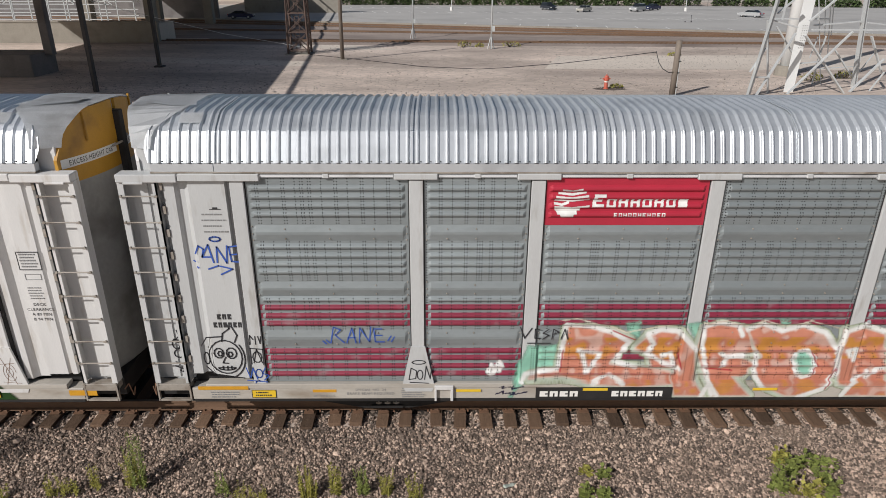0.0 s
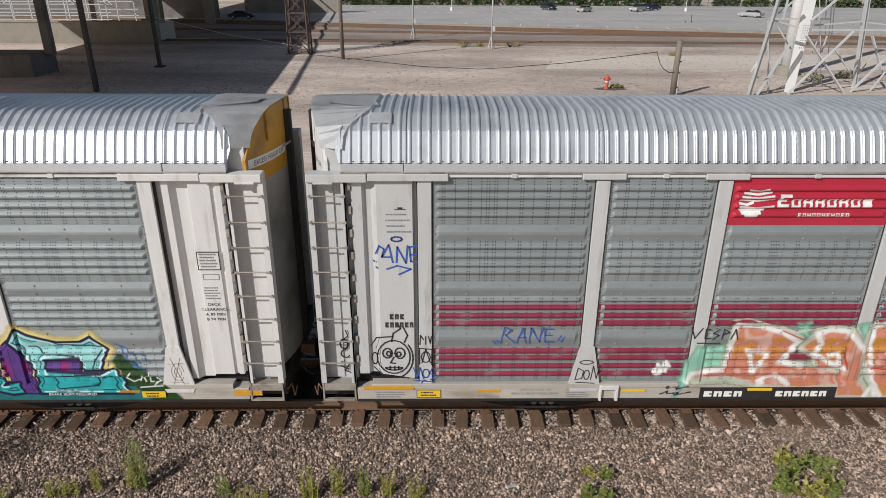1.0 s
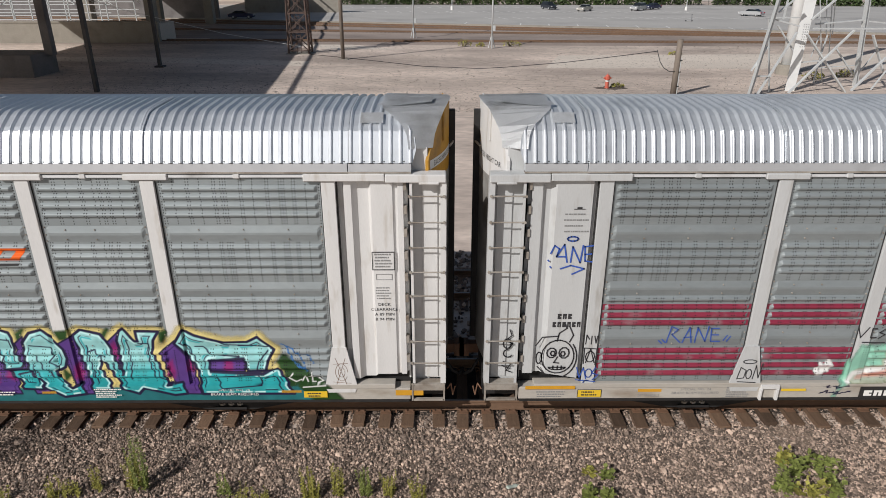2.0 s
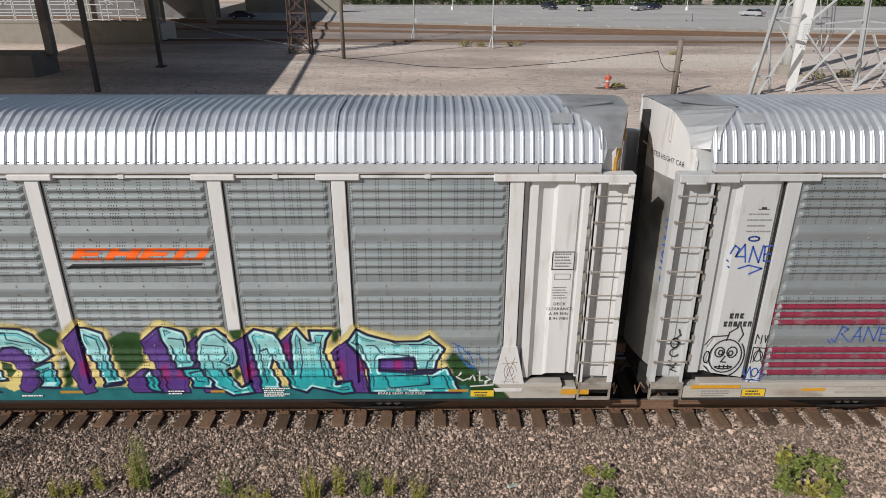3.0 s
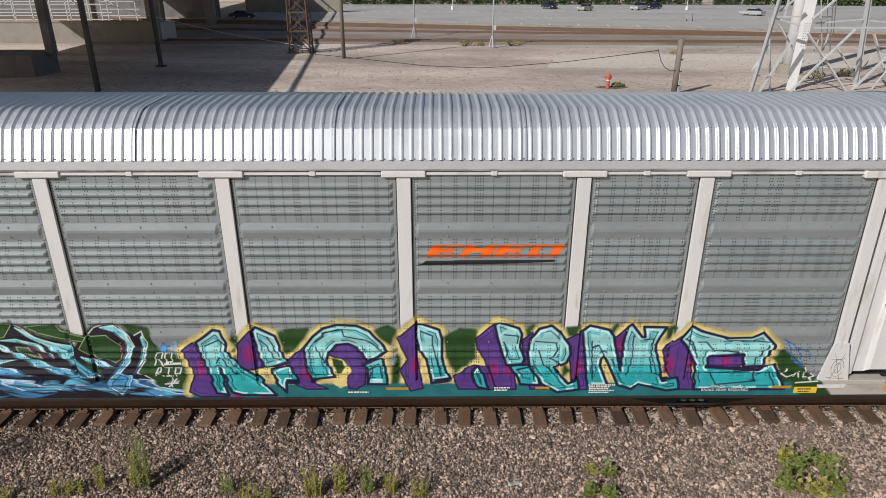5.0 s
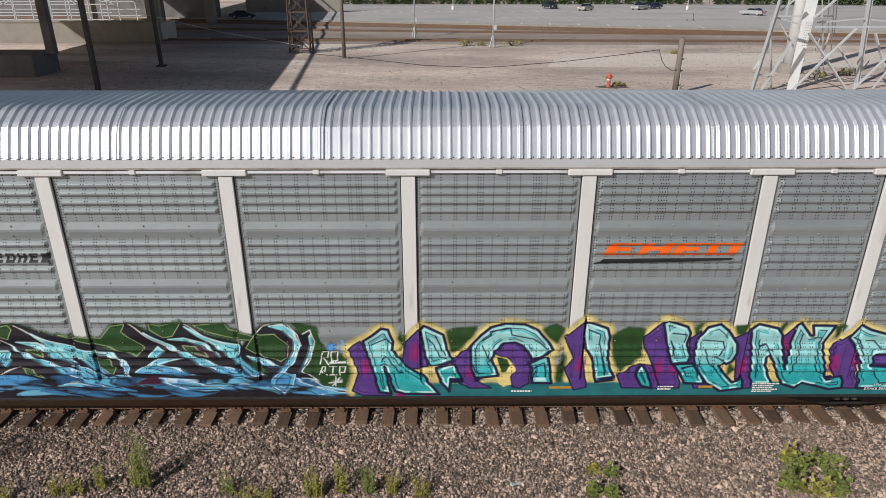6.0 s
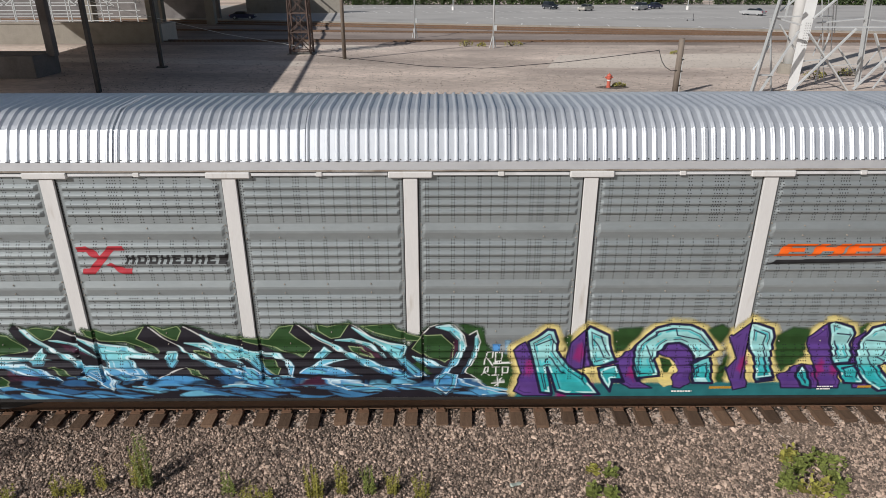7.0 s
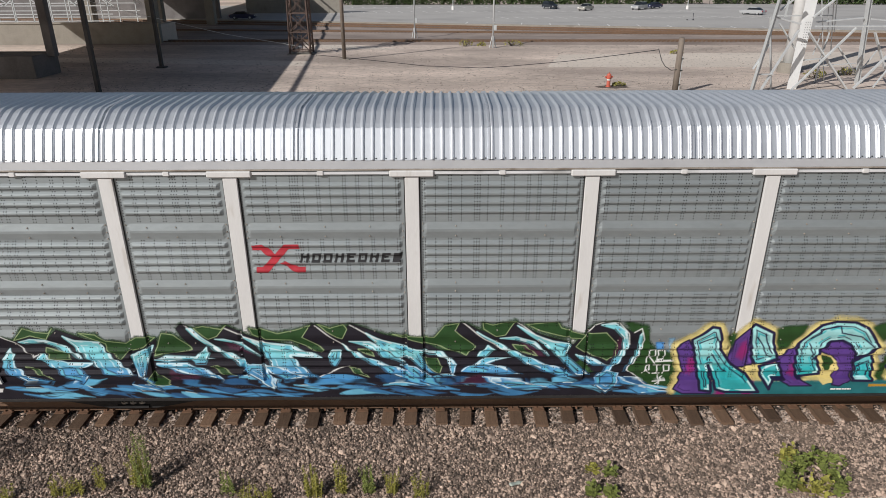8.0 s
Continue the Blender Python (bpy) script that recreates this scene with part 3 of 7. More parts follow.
def word_bars(x0, x1, z0, z1, n, gap=0.22, cut=True):
    """Blocks the size of n letters."""
    w = (x1 - x0) / n
    out = []
    for i in range(n):
        a, b = x0 + i * w, x0 + (i + 1) * w - gap * w
        if cut and i % 2 == 0:
            h = (z1 - z0)
            out += [(a, b, z0, z0 + 0.36 * h), (a, b - 0.35 * (b - a), z0 + 0.36 * h + 0.001, z0 + 0.6 * h), (a, b, z0 + 0.6 * h + 0.001, z1)]
        else:
            h = (z1 - z0)
            out += [(a, b - 0.6 * (b - a), z0, z1), (b - 0.38 * (b - a), b, z0, z1), (a + 0.4 * (b - a) + 0.001, b - 0.38 * (b - a) - 0.001, z0 + 0.62 * h, z1)]
    return out


def text_lines(x0, x1, ztop, n, pitch, h, seed):
    """Rows of small unreadable print as broken bars."""
    rnd = random.Random(seed)
    out = []
    for k in range(n):
        x, end = x0 + rnd.uniform(0, 0.02), x1 - rnd.uniform(0, 0.25) * (x1 - x0)
        while x < end:
            w = rnd.uniform(0.015, 0.05)
            out.append((x, min(end, x + w), ztop - k * pitch - h, ztop - k * pitch))
            x += w + rnd.uniform(0.006, 0.015)
    return out


def scrawl(name, strokes, width, material, parent, out):
    """Hand-drawn marker lines lying on a car's side; strokes of (x, z)."""
    bm = bmesh.new()
    for pts in strokes:
        for (xa, za), (xb, zb) in zip(pts, pts[1:]):
            d = Vector((xb - xa, 0, zb - za))
            if d.length < 1e-5:
                continue
            n = Vector((-d.z, 0, d.x)).normalized() * width / 2
            e = d.normalized() * width * 0.35
            a, b = Vector((xa, 0, za)) - e, Vector((xb, 0, zb)) + e
            q = []
            for p in (a - n, b - n, b + n, a + n):
                q.append(bm.verts.new((p.x, -(out(p.x) if callable(out) else out), p.z)))
            bm.faces.new(q)
    return part(name, bm, material, parent)


def curl(cx, cz, rx, rz, a0, a1, n=10):
    return [(cx + rx * math.cos(radians(a0 + (a1 - a0) * i / n)), cz + rz * math.sin(radians(a0 + (a1 - a0) * i / n))) for i in range(n + 1)]


WHEELS = []


def autorack(centre, label, upper, upper_label, flares, paint):
    car = empty("autorack_car", pose(centre, 0, 0), label=label, category="rail car")
    metal = bright_roof if upper is yellow_end else roof_metal
    roof_sheet(car, metal)
    roof_seams(car, metal)
    for a, b in zip(POSTS, POSTS[1:]):
        for sgn in (-1, 1):
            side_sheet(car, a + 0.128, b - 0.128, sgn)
            side_bolts(car, a + 0.128, b - 0.128, sgn)
        # thin gutter strip under the top beam, in two lengths with a clip
        part("gutter", boxes((a + 0.36, (a + b) / 2 - 0.05, -1.63, -1.58, 5.045, 5.085), ((a + b) / 2 + 0.05, b - 0.36, -1.63, -1.58, 5.045, 5.085)), roof_patch, car)
        part("gutter_clip", boxes(((a + b) / 2 - 0.05, (a + b) / 2 + 0.05, -1.645, -1.57, 5.03, 5.10), bevel=0.008), paint, car)
    for sgn in (-1, 1):
        for p in POSTS:
            post(car, p, sgn, sgn < 0 and p in flares, paint)
        part("side_sill", boxes(near(sgn, 1.40, 1.64, -13.22, 13.22, 0.86, 1.10), near(sgn, 1.45, 1.66, -HALF + 0.9, HALF - 0.9, 1.10, 1.19), bevel=0.008), sill_paint, car)
        # black strip added below the sill for the dark of its shaded underside
        part("sill_shade_strip", boxes(near(sgn, 1.46, 1.632, -13.2, 13.2, 0.795, 0.858), bevel=0.006), black_iron, car)
        part("top_beam", boxes(near(sgn, 1.48, 1.605, -13.3, -12.31, 5.115, 5.262), near(sgn, 1.48, 1.612, -12.30, 12.30, 5.115, 5.268), near(sgn, 1.48, 1.605, 12.31, 13.3, 5.115, 5.262), bevel=0.006), metal, car)
        part("beam_lip", boxes(near(sgn, 1.50, 1.63, -13.3, 13.3, 5.106, 5.13)), grimy, car)
        for sx in (-1, 1):
            end_bay(car, sx, sgn, paint, upper is cream)
            ladder(car, sx, sgn, paint)
            part("end_cap_beam", boxes(near(sgn, 1.42, 1.67, *sorted((sx * 11.60, sx * 12.88)), 4.985, 5.105), near(sgn, 1.42, 1.68, *sorted((sx * 12.89, sx * 13.85)), 4.965, 5.10), near(sgn, 1.42, 1.69, *sorted((sx * 13.42, sx * 13.74)), 4.935, 4.975), bevel=0.012), paint, car)
            # corner pillar and step under the ladder
            part("corner_pillar", boxes(near(sgn, 1.30, 1.42, *sorted((sx * 13.25, sx * 13.56)), 1.15, 5.48), bevel=0.01), paint, car)
            part("step", boxes(near(sgn, 1.60, 1.66, *sorted((sx * 13.26, sx * 13.82)), 0.84, 0.875), near(sgn, 1.60, 1.66, *sorted((sx * 13.24, sx * 13.27)), 0.84, 1.15), near(sgn, 1.60, 1.66, *sorted((sx * 13.81, sx * 13.84)), 0.84, 1.15), near(sgn, 1.45, 1.655, *sorted((sx * 13.24, sx * 13.84)), 1.06, 1.18)), grimy, car)
    for sx in (-1, 1):
        roof_hood(car, sx)
        end_doors(car, sx, upper, upper_label)
        coupler(car, sx)
        for side in (-1, 1):
            letters("EXCESS HEIGHT CAR", 0.125, black_mark, car, on_end(sx, side * 0.78, 5.13 if upper is not cream else 5.10), squeeze=0.78)
            if upper is not cream:
                bm = bmesh.new()
                pts = [bm.verts.new(on_end(sx, side * 0.78, 5.10)(u, v) - Vector((sx * 0.003, 0, 0))) for v in (0, 0.15) for u in [-0.62 + 0.155 * i for i in range(9)]]
                for i in range(8):
                    bm.faces.new((pts[i], pts[i + 1], pts[i + 10], pts[i + 9]))
                part("warning_strip", bm, white_mark, car)
        WHEELS.extend(truck(car, sx * 9.75))
    part("deck", boxes((-HALF, HALF, -1.39, 1.39, 0.80, 1.20)), black_iron, car)
    part("centre_sill", boxes((-13.3, 13.3, -0.3, 0.3, 0.55, 0.80)), black_iron, car)
    part("ceiling", boxes((-13.0, 13.0, -1.45, 1.45, 5.02, 5.06)), black_iron, car)
    return car


BNSF_X, FXE_X = -9.22, 19.17
bnsf_car = autorack(BNSF_X, "galvanised autorack rail car with turquoise, purple and blue graffiti", yellow_end, "mustard yellow upper end door", (-11.98, 11.98), cream)
fxe_car = autorack(FXE_X, "galvanised autorack rail car with maroon stripes and orange graffiti", cream, "white upper end door", (-9.13, 9.13), dull_cream)


def fxe_marks(car):
    for a, b in zip(POSTS[:-1], POSTS[1:]):
        for k, (z0, z1) in enumerate(((2.655, 2.765), (2.495, 2.605), (2.345, 2.455), (1.785, 1.895), (1.645, 1.755), (1.475, 1.585), (1.315, 1.425))):
            side_sheet(car, a + 0.136, b - 0.136, -1, z0, z1, maroon, "stripe", 0.004)
    side_sheet(car, -7.17 + 0.13, -4.30 - 0.13, -1, 4.222, 5.03, red_paint, "company_panel", 0.006)
    # end bay: report marks, small print and marker drawings
    patches("report_mark", word_bars(-12.60, -12.33, 2.48, 2.58, 3, 0.3) + word_bars(-12.68, -12.17, 2.32, 2.42, 6, 0.3), black_mark, car, out=1.592)
    patches("small_print", text_lines(-12.62, -12.2, 4.42, 4, 0.10, 0.022, 5), grey_mark, car, out=1.592)
    patches("triangle_mark", [(-12.42, -12.34, 4.50, 4.53), (-12.47, -12.29, 4.49, 4.50)], black_mark, car, out=1.592)
    b = 1.595
    scrawl("blue_tag", [[(-12.80, 3.72), (-12.74, 3.86), (-12.66, 3.80), (-12.70, 3.66), (-12.58, 3.88), (-12.52, 3.56)], [(-12.70, 3.66), (-12.56, 3.66)],
                        [(-12.46, 3.56), (-12.44, 3.84), (-12.30, 3.55), (-12.27, 3.86)], [(-12.10, 3.86), (-12.24, 3.84), (-12.22, 3.58), (-12.04, 3.56)], [(-12.23, 3.70), (-12.12, 3.71)],
                        [(-12.62, 3.44), (-12.45, 3.50), (-12.22, 3.44), (-12.42, 3.34)], curl(-12.45, 3.98, 0.09, 0.04, 0, 360), [(-12.84, 3.60), (-12.82, 3.58)], [(-12.80, 3.48), (-12.78, 3.46)]], 0.026, blue_ink, car, b)
    face = [curl(-12.55, 1.72, 0.29, 0.34, -60, 300, 20), curl(-12.66, 1.80, 0.085, 0.10, 0, 360), curl(-12.44, 1.80, 0.09, 0.11, 0, 360), curl(-12.64, 1.79, 0.04, 0.05, 0, 360, 6), curl(-12.46, 1.78, 0.04, 0.05, 0, 360, 6),
            [(-12.55, 1.72), (-12.61, 1.60), (-12.52, 1.59)], curl(-12.55, 1.50, 0.15, 0.05, 180, 360), [(-12.70, 1.50), (-12.40, 1.50)], [(-12.62, 1.53), (-12.62, 1.46)], [(-12.54, 1.53), (-12.54, 1.45)], [(-12.47, 1.53), (-12.47, 1.46)],
            [(-12.58, 2.04), (-12.55, 2.20), (-12.42, 2.30), (-12.46, 2.38)], [(-12.36, 2.02), (-12.30, 2.16), (-12.38, 2.34)], curl(-12.88, 1.70, 0.05, 0.12, 0, 360), [(-12.95, 1.95), (-12.84, 2.12), (-12.56, 2.14)],
            [(-12.90, 1.52), (-12.78, 1.38)], curl(-12.55, 1.70, 0.34, 0.42, -70, 40)]
    scrawl("black_drawing", face, 0.024, black_ink, car, b)
    lad = 1.472
    scrawl("black_drawing", [curl(-13.44, 1.92, 0.07, 0.10, 40, 400), [(-13.40, 2.20), (-13.36, 2.08), (-13.48, 1.98), (-13.34, 1.92), (-13.40, 1.82)], curl(-13.42, 1.72, 0.08, 0.08, 90, 330), [(-13.50, 1.55), (-13.36, 1.50), (-13.44, 1.36), (-13.34, 1.32)],
                             [(-13.52, 1.46), (-13.38, 1.40)]], 0.022, black_ink, car, lad)
    scrawl("black_tag", [[(-12.05, 1.62), (-11.98, 1.90), (-11.90, 1.62)], curl(-11.98, 1.74, 0.08, 0.11, 0, 360), [(-12.09, 1.60), (-12.09, 1.92), (-11.87, 1.90), (-11.88, 1.58)], [(-12.08, 2.00), (-12.07, 2.18), (-12.02, 2.10)], [(-11.98, 2.0), (-11.98, 2.16)], [(-11.93, 2.16), (-11.90, 2.02), (-11.88, 2.16)]], 0.02, black_ink, car, 1.630)
    scrawl("blue_tag", [[(-12.20, 1.52), (-12.14, 1.30), (-12.08, 1.52), (-12.02, 1.28)], curl(-11.98, 1.40, 0.06, 0.09, 0, 360), [(-11.86, 1.52), (-11.92, 1.40), (-11.80, 1.36), (-11.90, 1.26)], curl(-12.0, 1.18, 0.06, 0.07, 60, 330), [(-12.2, 1.26), (-11.85, 1.22)]], 0.02, blue_ink, car, 1.632)
    band = SIDE + 0.018
    scrawl("blue_tag", [[(-10.66, 2.02), (-10.60, 2.34), (-10.48, 2.28), (-10.58, 2.18), (-10.42, 2.02)], [(-10.38, 2.02), (-10.28, 2.32), (-10.22, 2.02)], [(-10.36, 2.12), (-10.22, 2.13)], [(-10.16, 2.02), (-10.14, 2.32), (-9.98, 2.04), (-9.95, 2.34)], [(-9.76, 2.30), (-9.90, 2.30), (-9.88, 2.04), (-9.72, 2.04)], [(-9.88, 2.17), (-9.76, 2.17)],
                        [(-10.80, 2.06), (-10.74, 2.00)], [(-10.74, 2.08), (-10.68, 2.02)], [(-9.66, 2.06), (-9.60, 2.16)], [(-9.60, 2.04), (-9.54, 2.14)]], 0.022, blue_ink, car, band + 0.02)
    scrawl("black_tag", [[(-9.30, 1.28), (-9.26, 1.52), (-9.16, 1.46), (-9.18, 1.30), (-9.30, 1.28)], curl(-9.10, 1.38, 0.05, 0.10, 0, 360), [(-9.02, 1.28), (-8.99, 1.56), (-8.92, 1.30), (-8.88, 1.60)], curl(-9.12, 1.64, 0.12, 0.04, 0, 360), [(-9.28, 1.22), (-8.95, 1.20)]], 0.018, black_ink, car, 1.656)
    scrawl("black_tag", [[(-7.34, 2.34), (-7.26, 2.12), (-7.14, 2.32)], [(-7.00, 2.30), (-7.08, 2.30), (-7.08, 2.12), (-6.98, 2.12)], [(-6.84, 2.30), (-6.94, 2.22), (-6.84, 2.18), (-6.94, 2.10)], [(-6.78, 2.10), (-6.76, 2.30), (-6.66, 2.24), (-6.76, 2.20)], [(-6.62, 2.10), (-6.56, 2.30), (-6.50, 2.10)], [(-7.2, 2.02), (-6.8, 2.02)]], 0.02, black_ink, car, 1.640)
    # sill plates and stencils
    patches("reflector", [(-11.05, -10.62, 1.0, 1.06)], amber_mark, car)
    for r in ((-8.45, -8.0, 1.02, 1.07), (-3.05, -2.60, 1.03, 1.085)):
        patches("reflector", [r], yellow_mark, car, out=1.6655)
    patches("reflector", [(-13.1, -12.2, 1.08, 1.15)], amber_mark, car, out=1.6655)
    patches("warning_plate", [(-12.14, -11.72, 0.90, 1.05)], yellow_mark, car, out=1.648)
    patches("warning_plate_frame", [(-12.15, -11.71, 0.89, 0.90), (-12.15, -11.71, 1.05, 1.06), (-12.15, -12.14, 0.90, 1.05), (-11.72, -11.71, 0.90, 1.05)], black_mark, car, out=1.650)
    patches("small_print", text_lines(-12.08, -11.78, 1.02, 2, 0.06, 0.03, 8), black_mark, car, out=1.650)
    letters("SPECIAL NO. 24", 0.075, grey_mark, car, on_side(-10.0, 1.03, 1.6455))
    letters("BRAKE BEAM REQUIRED", 0.075, grey_mark, car, on_side(-10.0, 0.95, 1.6455))
    letters("28\" WHEELS", 0.07, grey_mark, car, on_side(-10.85, 0.90, 1.6455))
    patches("small_print", text_lines(-9.45, -8.95, 1.09, 5, 0.045, 0.022, 2) + text_lines(-12.9, -12.3, 1.02, 3, 0.05, 0.022, 3), grey_mark, car, out=1.6455)
    patches("number_board", [(-7.0, -4.52, 0.862, 1.10)], black_iron, car, out=1.668, depth=0.02)
    patches("report_mark", word_bars(-6.93, -6.2, 0.915, 1.03, 4, 0.2) + word_bars(-5.62, -4.66, 0.915, 1.03, 6, 0.2), white_mark, car, out=1.672)
    patches("reflector", [(-6.15, -5.7, 1.04, 1.095)], yellow_mark, car, out=1.673)
    # boxed bracket on the sill
    part("bracket", boxes((-8.84, -8.50, -1.70, -1.62, 1.08, 1.16), (-8.84, -8.80, -1.70, -1.62, 0.84, 1.08), (-8.55, -8.50, -1.70, -1.62, 0.84, 1.08), bevel=0.006), cream, car)


def bnsf_marks(car):
    # data plates on the end sheet
    f = 1.592
    patches("data_frame", [(12.62, 13.0, 3.74, 3.755), (12.62, 13.0, 3.42, 3.435), (12.62, 12.635, 3.435, 3.74), (12.985, 13.0, 3.435, 3.74)], black_mark, car, out=f)
    patches("small_print", text_lines(12.65, 12.98, 3.72, 5, 0.055, 0.026, 11) + text_lines(12.66, 12.95, 3.10, 5, 0.05, 0.018, 12), grey_mark, car, out=f)
    patches("data_frame", [(12.68, 12.95, 3.34, 3.348), (12.68, 12.95, 3.24, 3.248), (12.68, 12.688, 3.248, 3.34), (12.942, 12.95, 3.248, 3.34)], grey_mark, car, out=f)
    for k, line in enumerate(("DECK", "CLEARANCE", "A 89 MIN", "B 94 MIN")):
        letters(line, 0.078, black_mark, car, on_side(12.80, 2.75 - 0.095 * k, f))
    patches("reflector", [(12.95, 13.45, 0.95, 1.06)], amber_mark, car, out=1.648)
    patches("warning_plate", [(11.30, 11.72, 0.93, 1.06)], yellow_mark, car, out=1.672)
    patches("small_print", text_lines(11.36, 11.66, 1.03, 2, 0.055, 0.028, 18), black_mark, car, out=1.674)
    scrawl("pencil_drawing", [curl(12.0, 1.45, 0.11, 0.18, 0, 330, 14), curl(12.0, 1.45, 0.06, 0.10, 30, 380), [(11.86, 1.62), (12.12, 1.64)], [(11.84, 1.25), (12.16, 1.22)], [(11.9, 1.75), (12.08, 1.2)], [(12.08, 1.75), (11.9, 1.2)]], 0.007, rust, car, 1.656)


def end_tag(car, sx):
    """A blue marker scrawl running down the bowed end door."""
    bm = bmesh.new()
    for pts in (curl(-1.13, 4.05, 0.09, 0.10, 30, 330), [(-1.22, 3.86), (-1.05, 3.80), (-1.20, 3.70), (-1.02, 3.64)], curl(-1.14, 3.48, 0.09, 0.08, 0, 360), [(-1.24, 3.30), (-1.04, 3.36), (-1.22, 3.18), (-1.02, 3.22)], curl(-1.16, 3.02, 0.08, 0.10, 60, 400), [(-1.24, 3.10), (-1.22, 2.80)]):
        for (ya, za), (yb, zb) in zip(pts, pts[1:]):
            d = Vector((yb - ya, zb - za))
            n = Vector((-d.y, d.x)).normalized() * 0.016
            q = [(ya - n.x, za - n.y), (yb - n.x, zb - n.y), (yb + n.x, zb + n.y), (ya + n.x, za + n.y)]
            bm.faces.new([bm.verts.new((sx * (end_x(y) + 0.006), y, z)) for y, z in q])
    part("blue_tag", bm, blue_ink, car)


end_tag(fxe_car, -1)
fxe_marks(fxe_car)
bnsf_marks(bnsf_car)
# outlines of the sprayed pieces, in metres along the car and over the ties
TURQ_PURPLE_A = [[(0.32, 1.84), (0.53, 1.99), (0.73, 1.58), (1.05, 0.89), (0.53, 0.89), (0.35, 0.99), (0.48, 1.35)], [(1.33, 1.99), (1.56, 2.24), (1.72, 1.46), (1.42, 1.44), (1.26, 1.58)], [(2.13, 1.61), (2.48, 1.9), (2.47, 1.54), (2.57, 1.22), (2.86, 1.04), (2.46, 1.04), (2.15, 1.25)], [(2.89, 1.75), (3.08, 1.94), (3.31, 1.96), (3.48, 1.84), (3.55, 1.6), (3.53, 1.16), (3.37, 1.03), (3.23, 1.06), (3.2, 1.23), (3.29, 1.4), (3.16, 1.62)], [(4.12, 2.07), (4.47, 2.4), (4.46, 1.65), (4.57, 1.05), (4.34, 0.99), (4.15, 1.42), (4.3, 1.65), (4.16, 1.96)], [(5.11, 1.27), (5.48, 1.53), (5.75, 1.47), (5.88, 1.02), (5.21, 1.03)]]
TURQ_PURPLE_B = [[(5.5, 2.07), (5.85, 2.36), (5.91, 2.05), (6.03, 1.62), (6.19, 1.5), (6.25, 1.02), (5.9, 1.02), (5.65, 1.65), (5.53, 1.86)], [(6.33, 2.04), (6.5, 2.18), (6.45, 1.64), (6.8, 1.02), (6.51, 1.02), (6.34, 1.53)], [(7.08, 2.04), (7.37, 2.2), (7.5, 1.64), (7.54, 1.01), (7.26, 1.01), (7.2, 1.52)], [(7.88, 2.01), (8.17, 2.27), (8.17, 1.4), (8.01, 1.64)], [(8.82, 1.84), (9.12, 2.1), (9.32, 1.84), (9.46, 1.0), (9.13, 1.01), (8.92, 1.46)], [(9.61, 1.77), (10.32, 1.72), (10.27, 1.44), (9.88, 1.39), (9.62, 1.42)]]
TURQ_PURPLE = TURQ_PURPLE_A + TURQ_PURPLE_B
TURQ_FILL_A = [[(0.58, 1.99), (0.91, 2.24), (1.03, 2.22), (1.11, 1.99), (1.09, 1.82), (1.31, 1.52), (1.64, 1.28), (1.92, 0.91), (1.3, 0.92), (1.12, 0.98), (1.02, 1.28), (0.94, 1.46), (1.05, 0.93), (0.84, 0.96), (0.7, 1.53)], [(1.59, 2.21), (1.65, 2.29), (1.99, 2.13), (2.06, 1.81), (2.17, 1.58), (1.77, 1.48), (1.68, 1.64)], [(1.86, 1.43), (2.19, 1.52), (2.33, 1.19), (2.12, 1.19), (2.1, 0.97), (1.91, 1.24)]]
TURQ_FILL_B = [[(2.47, 1.87), (2.65, 2.12), (2.83, 2.26), (3.08, 2.33), (3.42, 2.31), (3.65, 2.2), (3.85, 1.95), (3.94, 1.8), (3.58, 1.59), (3.51, 1.73), (3.41, 1.87), (3.25, 1.95), (3.05, 1.93), (2.9, 1.78), (2.85, 1.6), (2.94, 1.4), (2.98, 1.26), (2.57, 1.21), (2.49, 1.43)], [(3.5, 1.54), (3.84, 1.66), (3.89, 1.48), (3.93, 1.15), (3.57, 1.16), (3.58, 1.42)], [(4.46, 2.34), (4.56, 2.34), (4.86, 2.23), (4.91, 2.06), (4.91, 1.65), (4.97, 1.41), (5.07, 1.22), (4.72, 1.17), (4.63, 1.65), (4.5, 1.83), (4.45, 2.12)], [(5.45, 1.39), (5.55, 1.48), (5.66, 1.31), (5.75, 1.02), (5.56, 1.07), (5.46, 1.24)]]
TURQ_FILL_C = [[(5.83, 2.32), (5.91, 2.37), (6.26, 2.25), (6.31, 2.15), (6.29, 1.88), (6.39, 1.62), (6.34, 1.54), (6.06, 1.52), (5.98, 1.74), (5.89, 2.05)], [(6.11, 1.47), (6.49, 1.54), (6.63, 1.41), (6.67, 1.12), (6.32, 1.14), (6.24, 1.31)], [(6.47, 2.06), (6.61, 2.24), (6.83, 2.3), (6.99, 2.17), (7.16, 1.93), (7.19, 1.74), (7.13, 1.57), (6.92, 1.45), (7.05, 1.28), (7.18, 1.15), (7.35, 1.23), (7.4, 1.01), (7, 0.95), (6.71, 1.14), (6.48, 1.45), (6.43, 1.76)]]
TURQ_FILL_D = [[(7.37, 2.2), (7.5, 2.3), (7.84, 2.22), (7.93, 2.1), (7.99, 1.85), (8.11, 1.4), (8.12, 2.1), (8.17, 2.27), (8.24, 2.32), (8.43, 2.08), (8.48, 2.08), (8.45, 2.27), (8.85, 2.26), (8.75, 2.1), (8.69, 1.85), (8.82, 1.46), (8.88, 1.2), (9.15, 1.25), (9.21, 1.01), (8.98, 0.98), (8.45, 1.13), (8.34, 1.01), (8.08, 1.11), (7.86, 1.58), (7.78, 1.69), (7.73, 1.52), (7.9, 1.11), (7.53, 1.11), (7.46, 1.64)]]
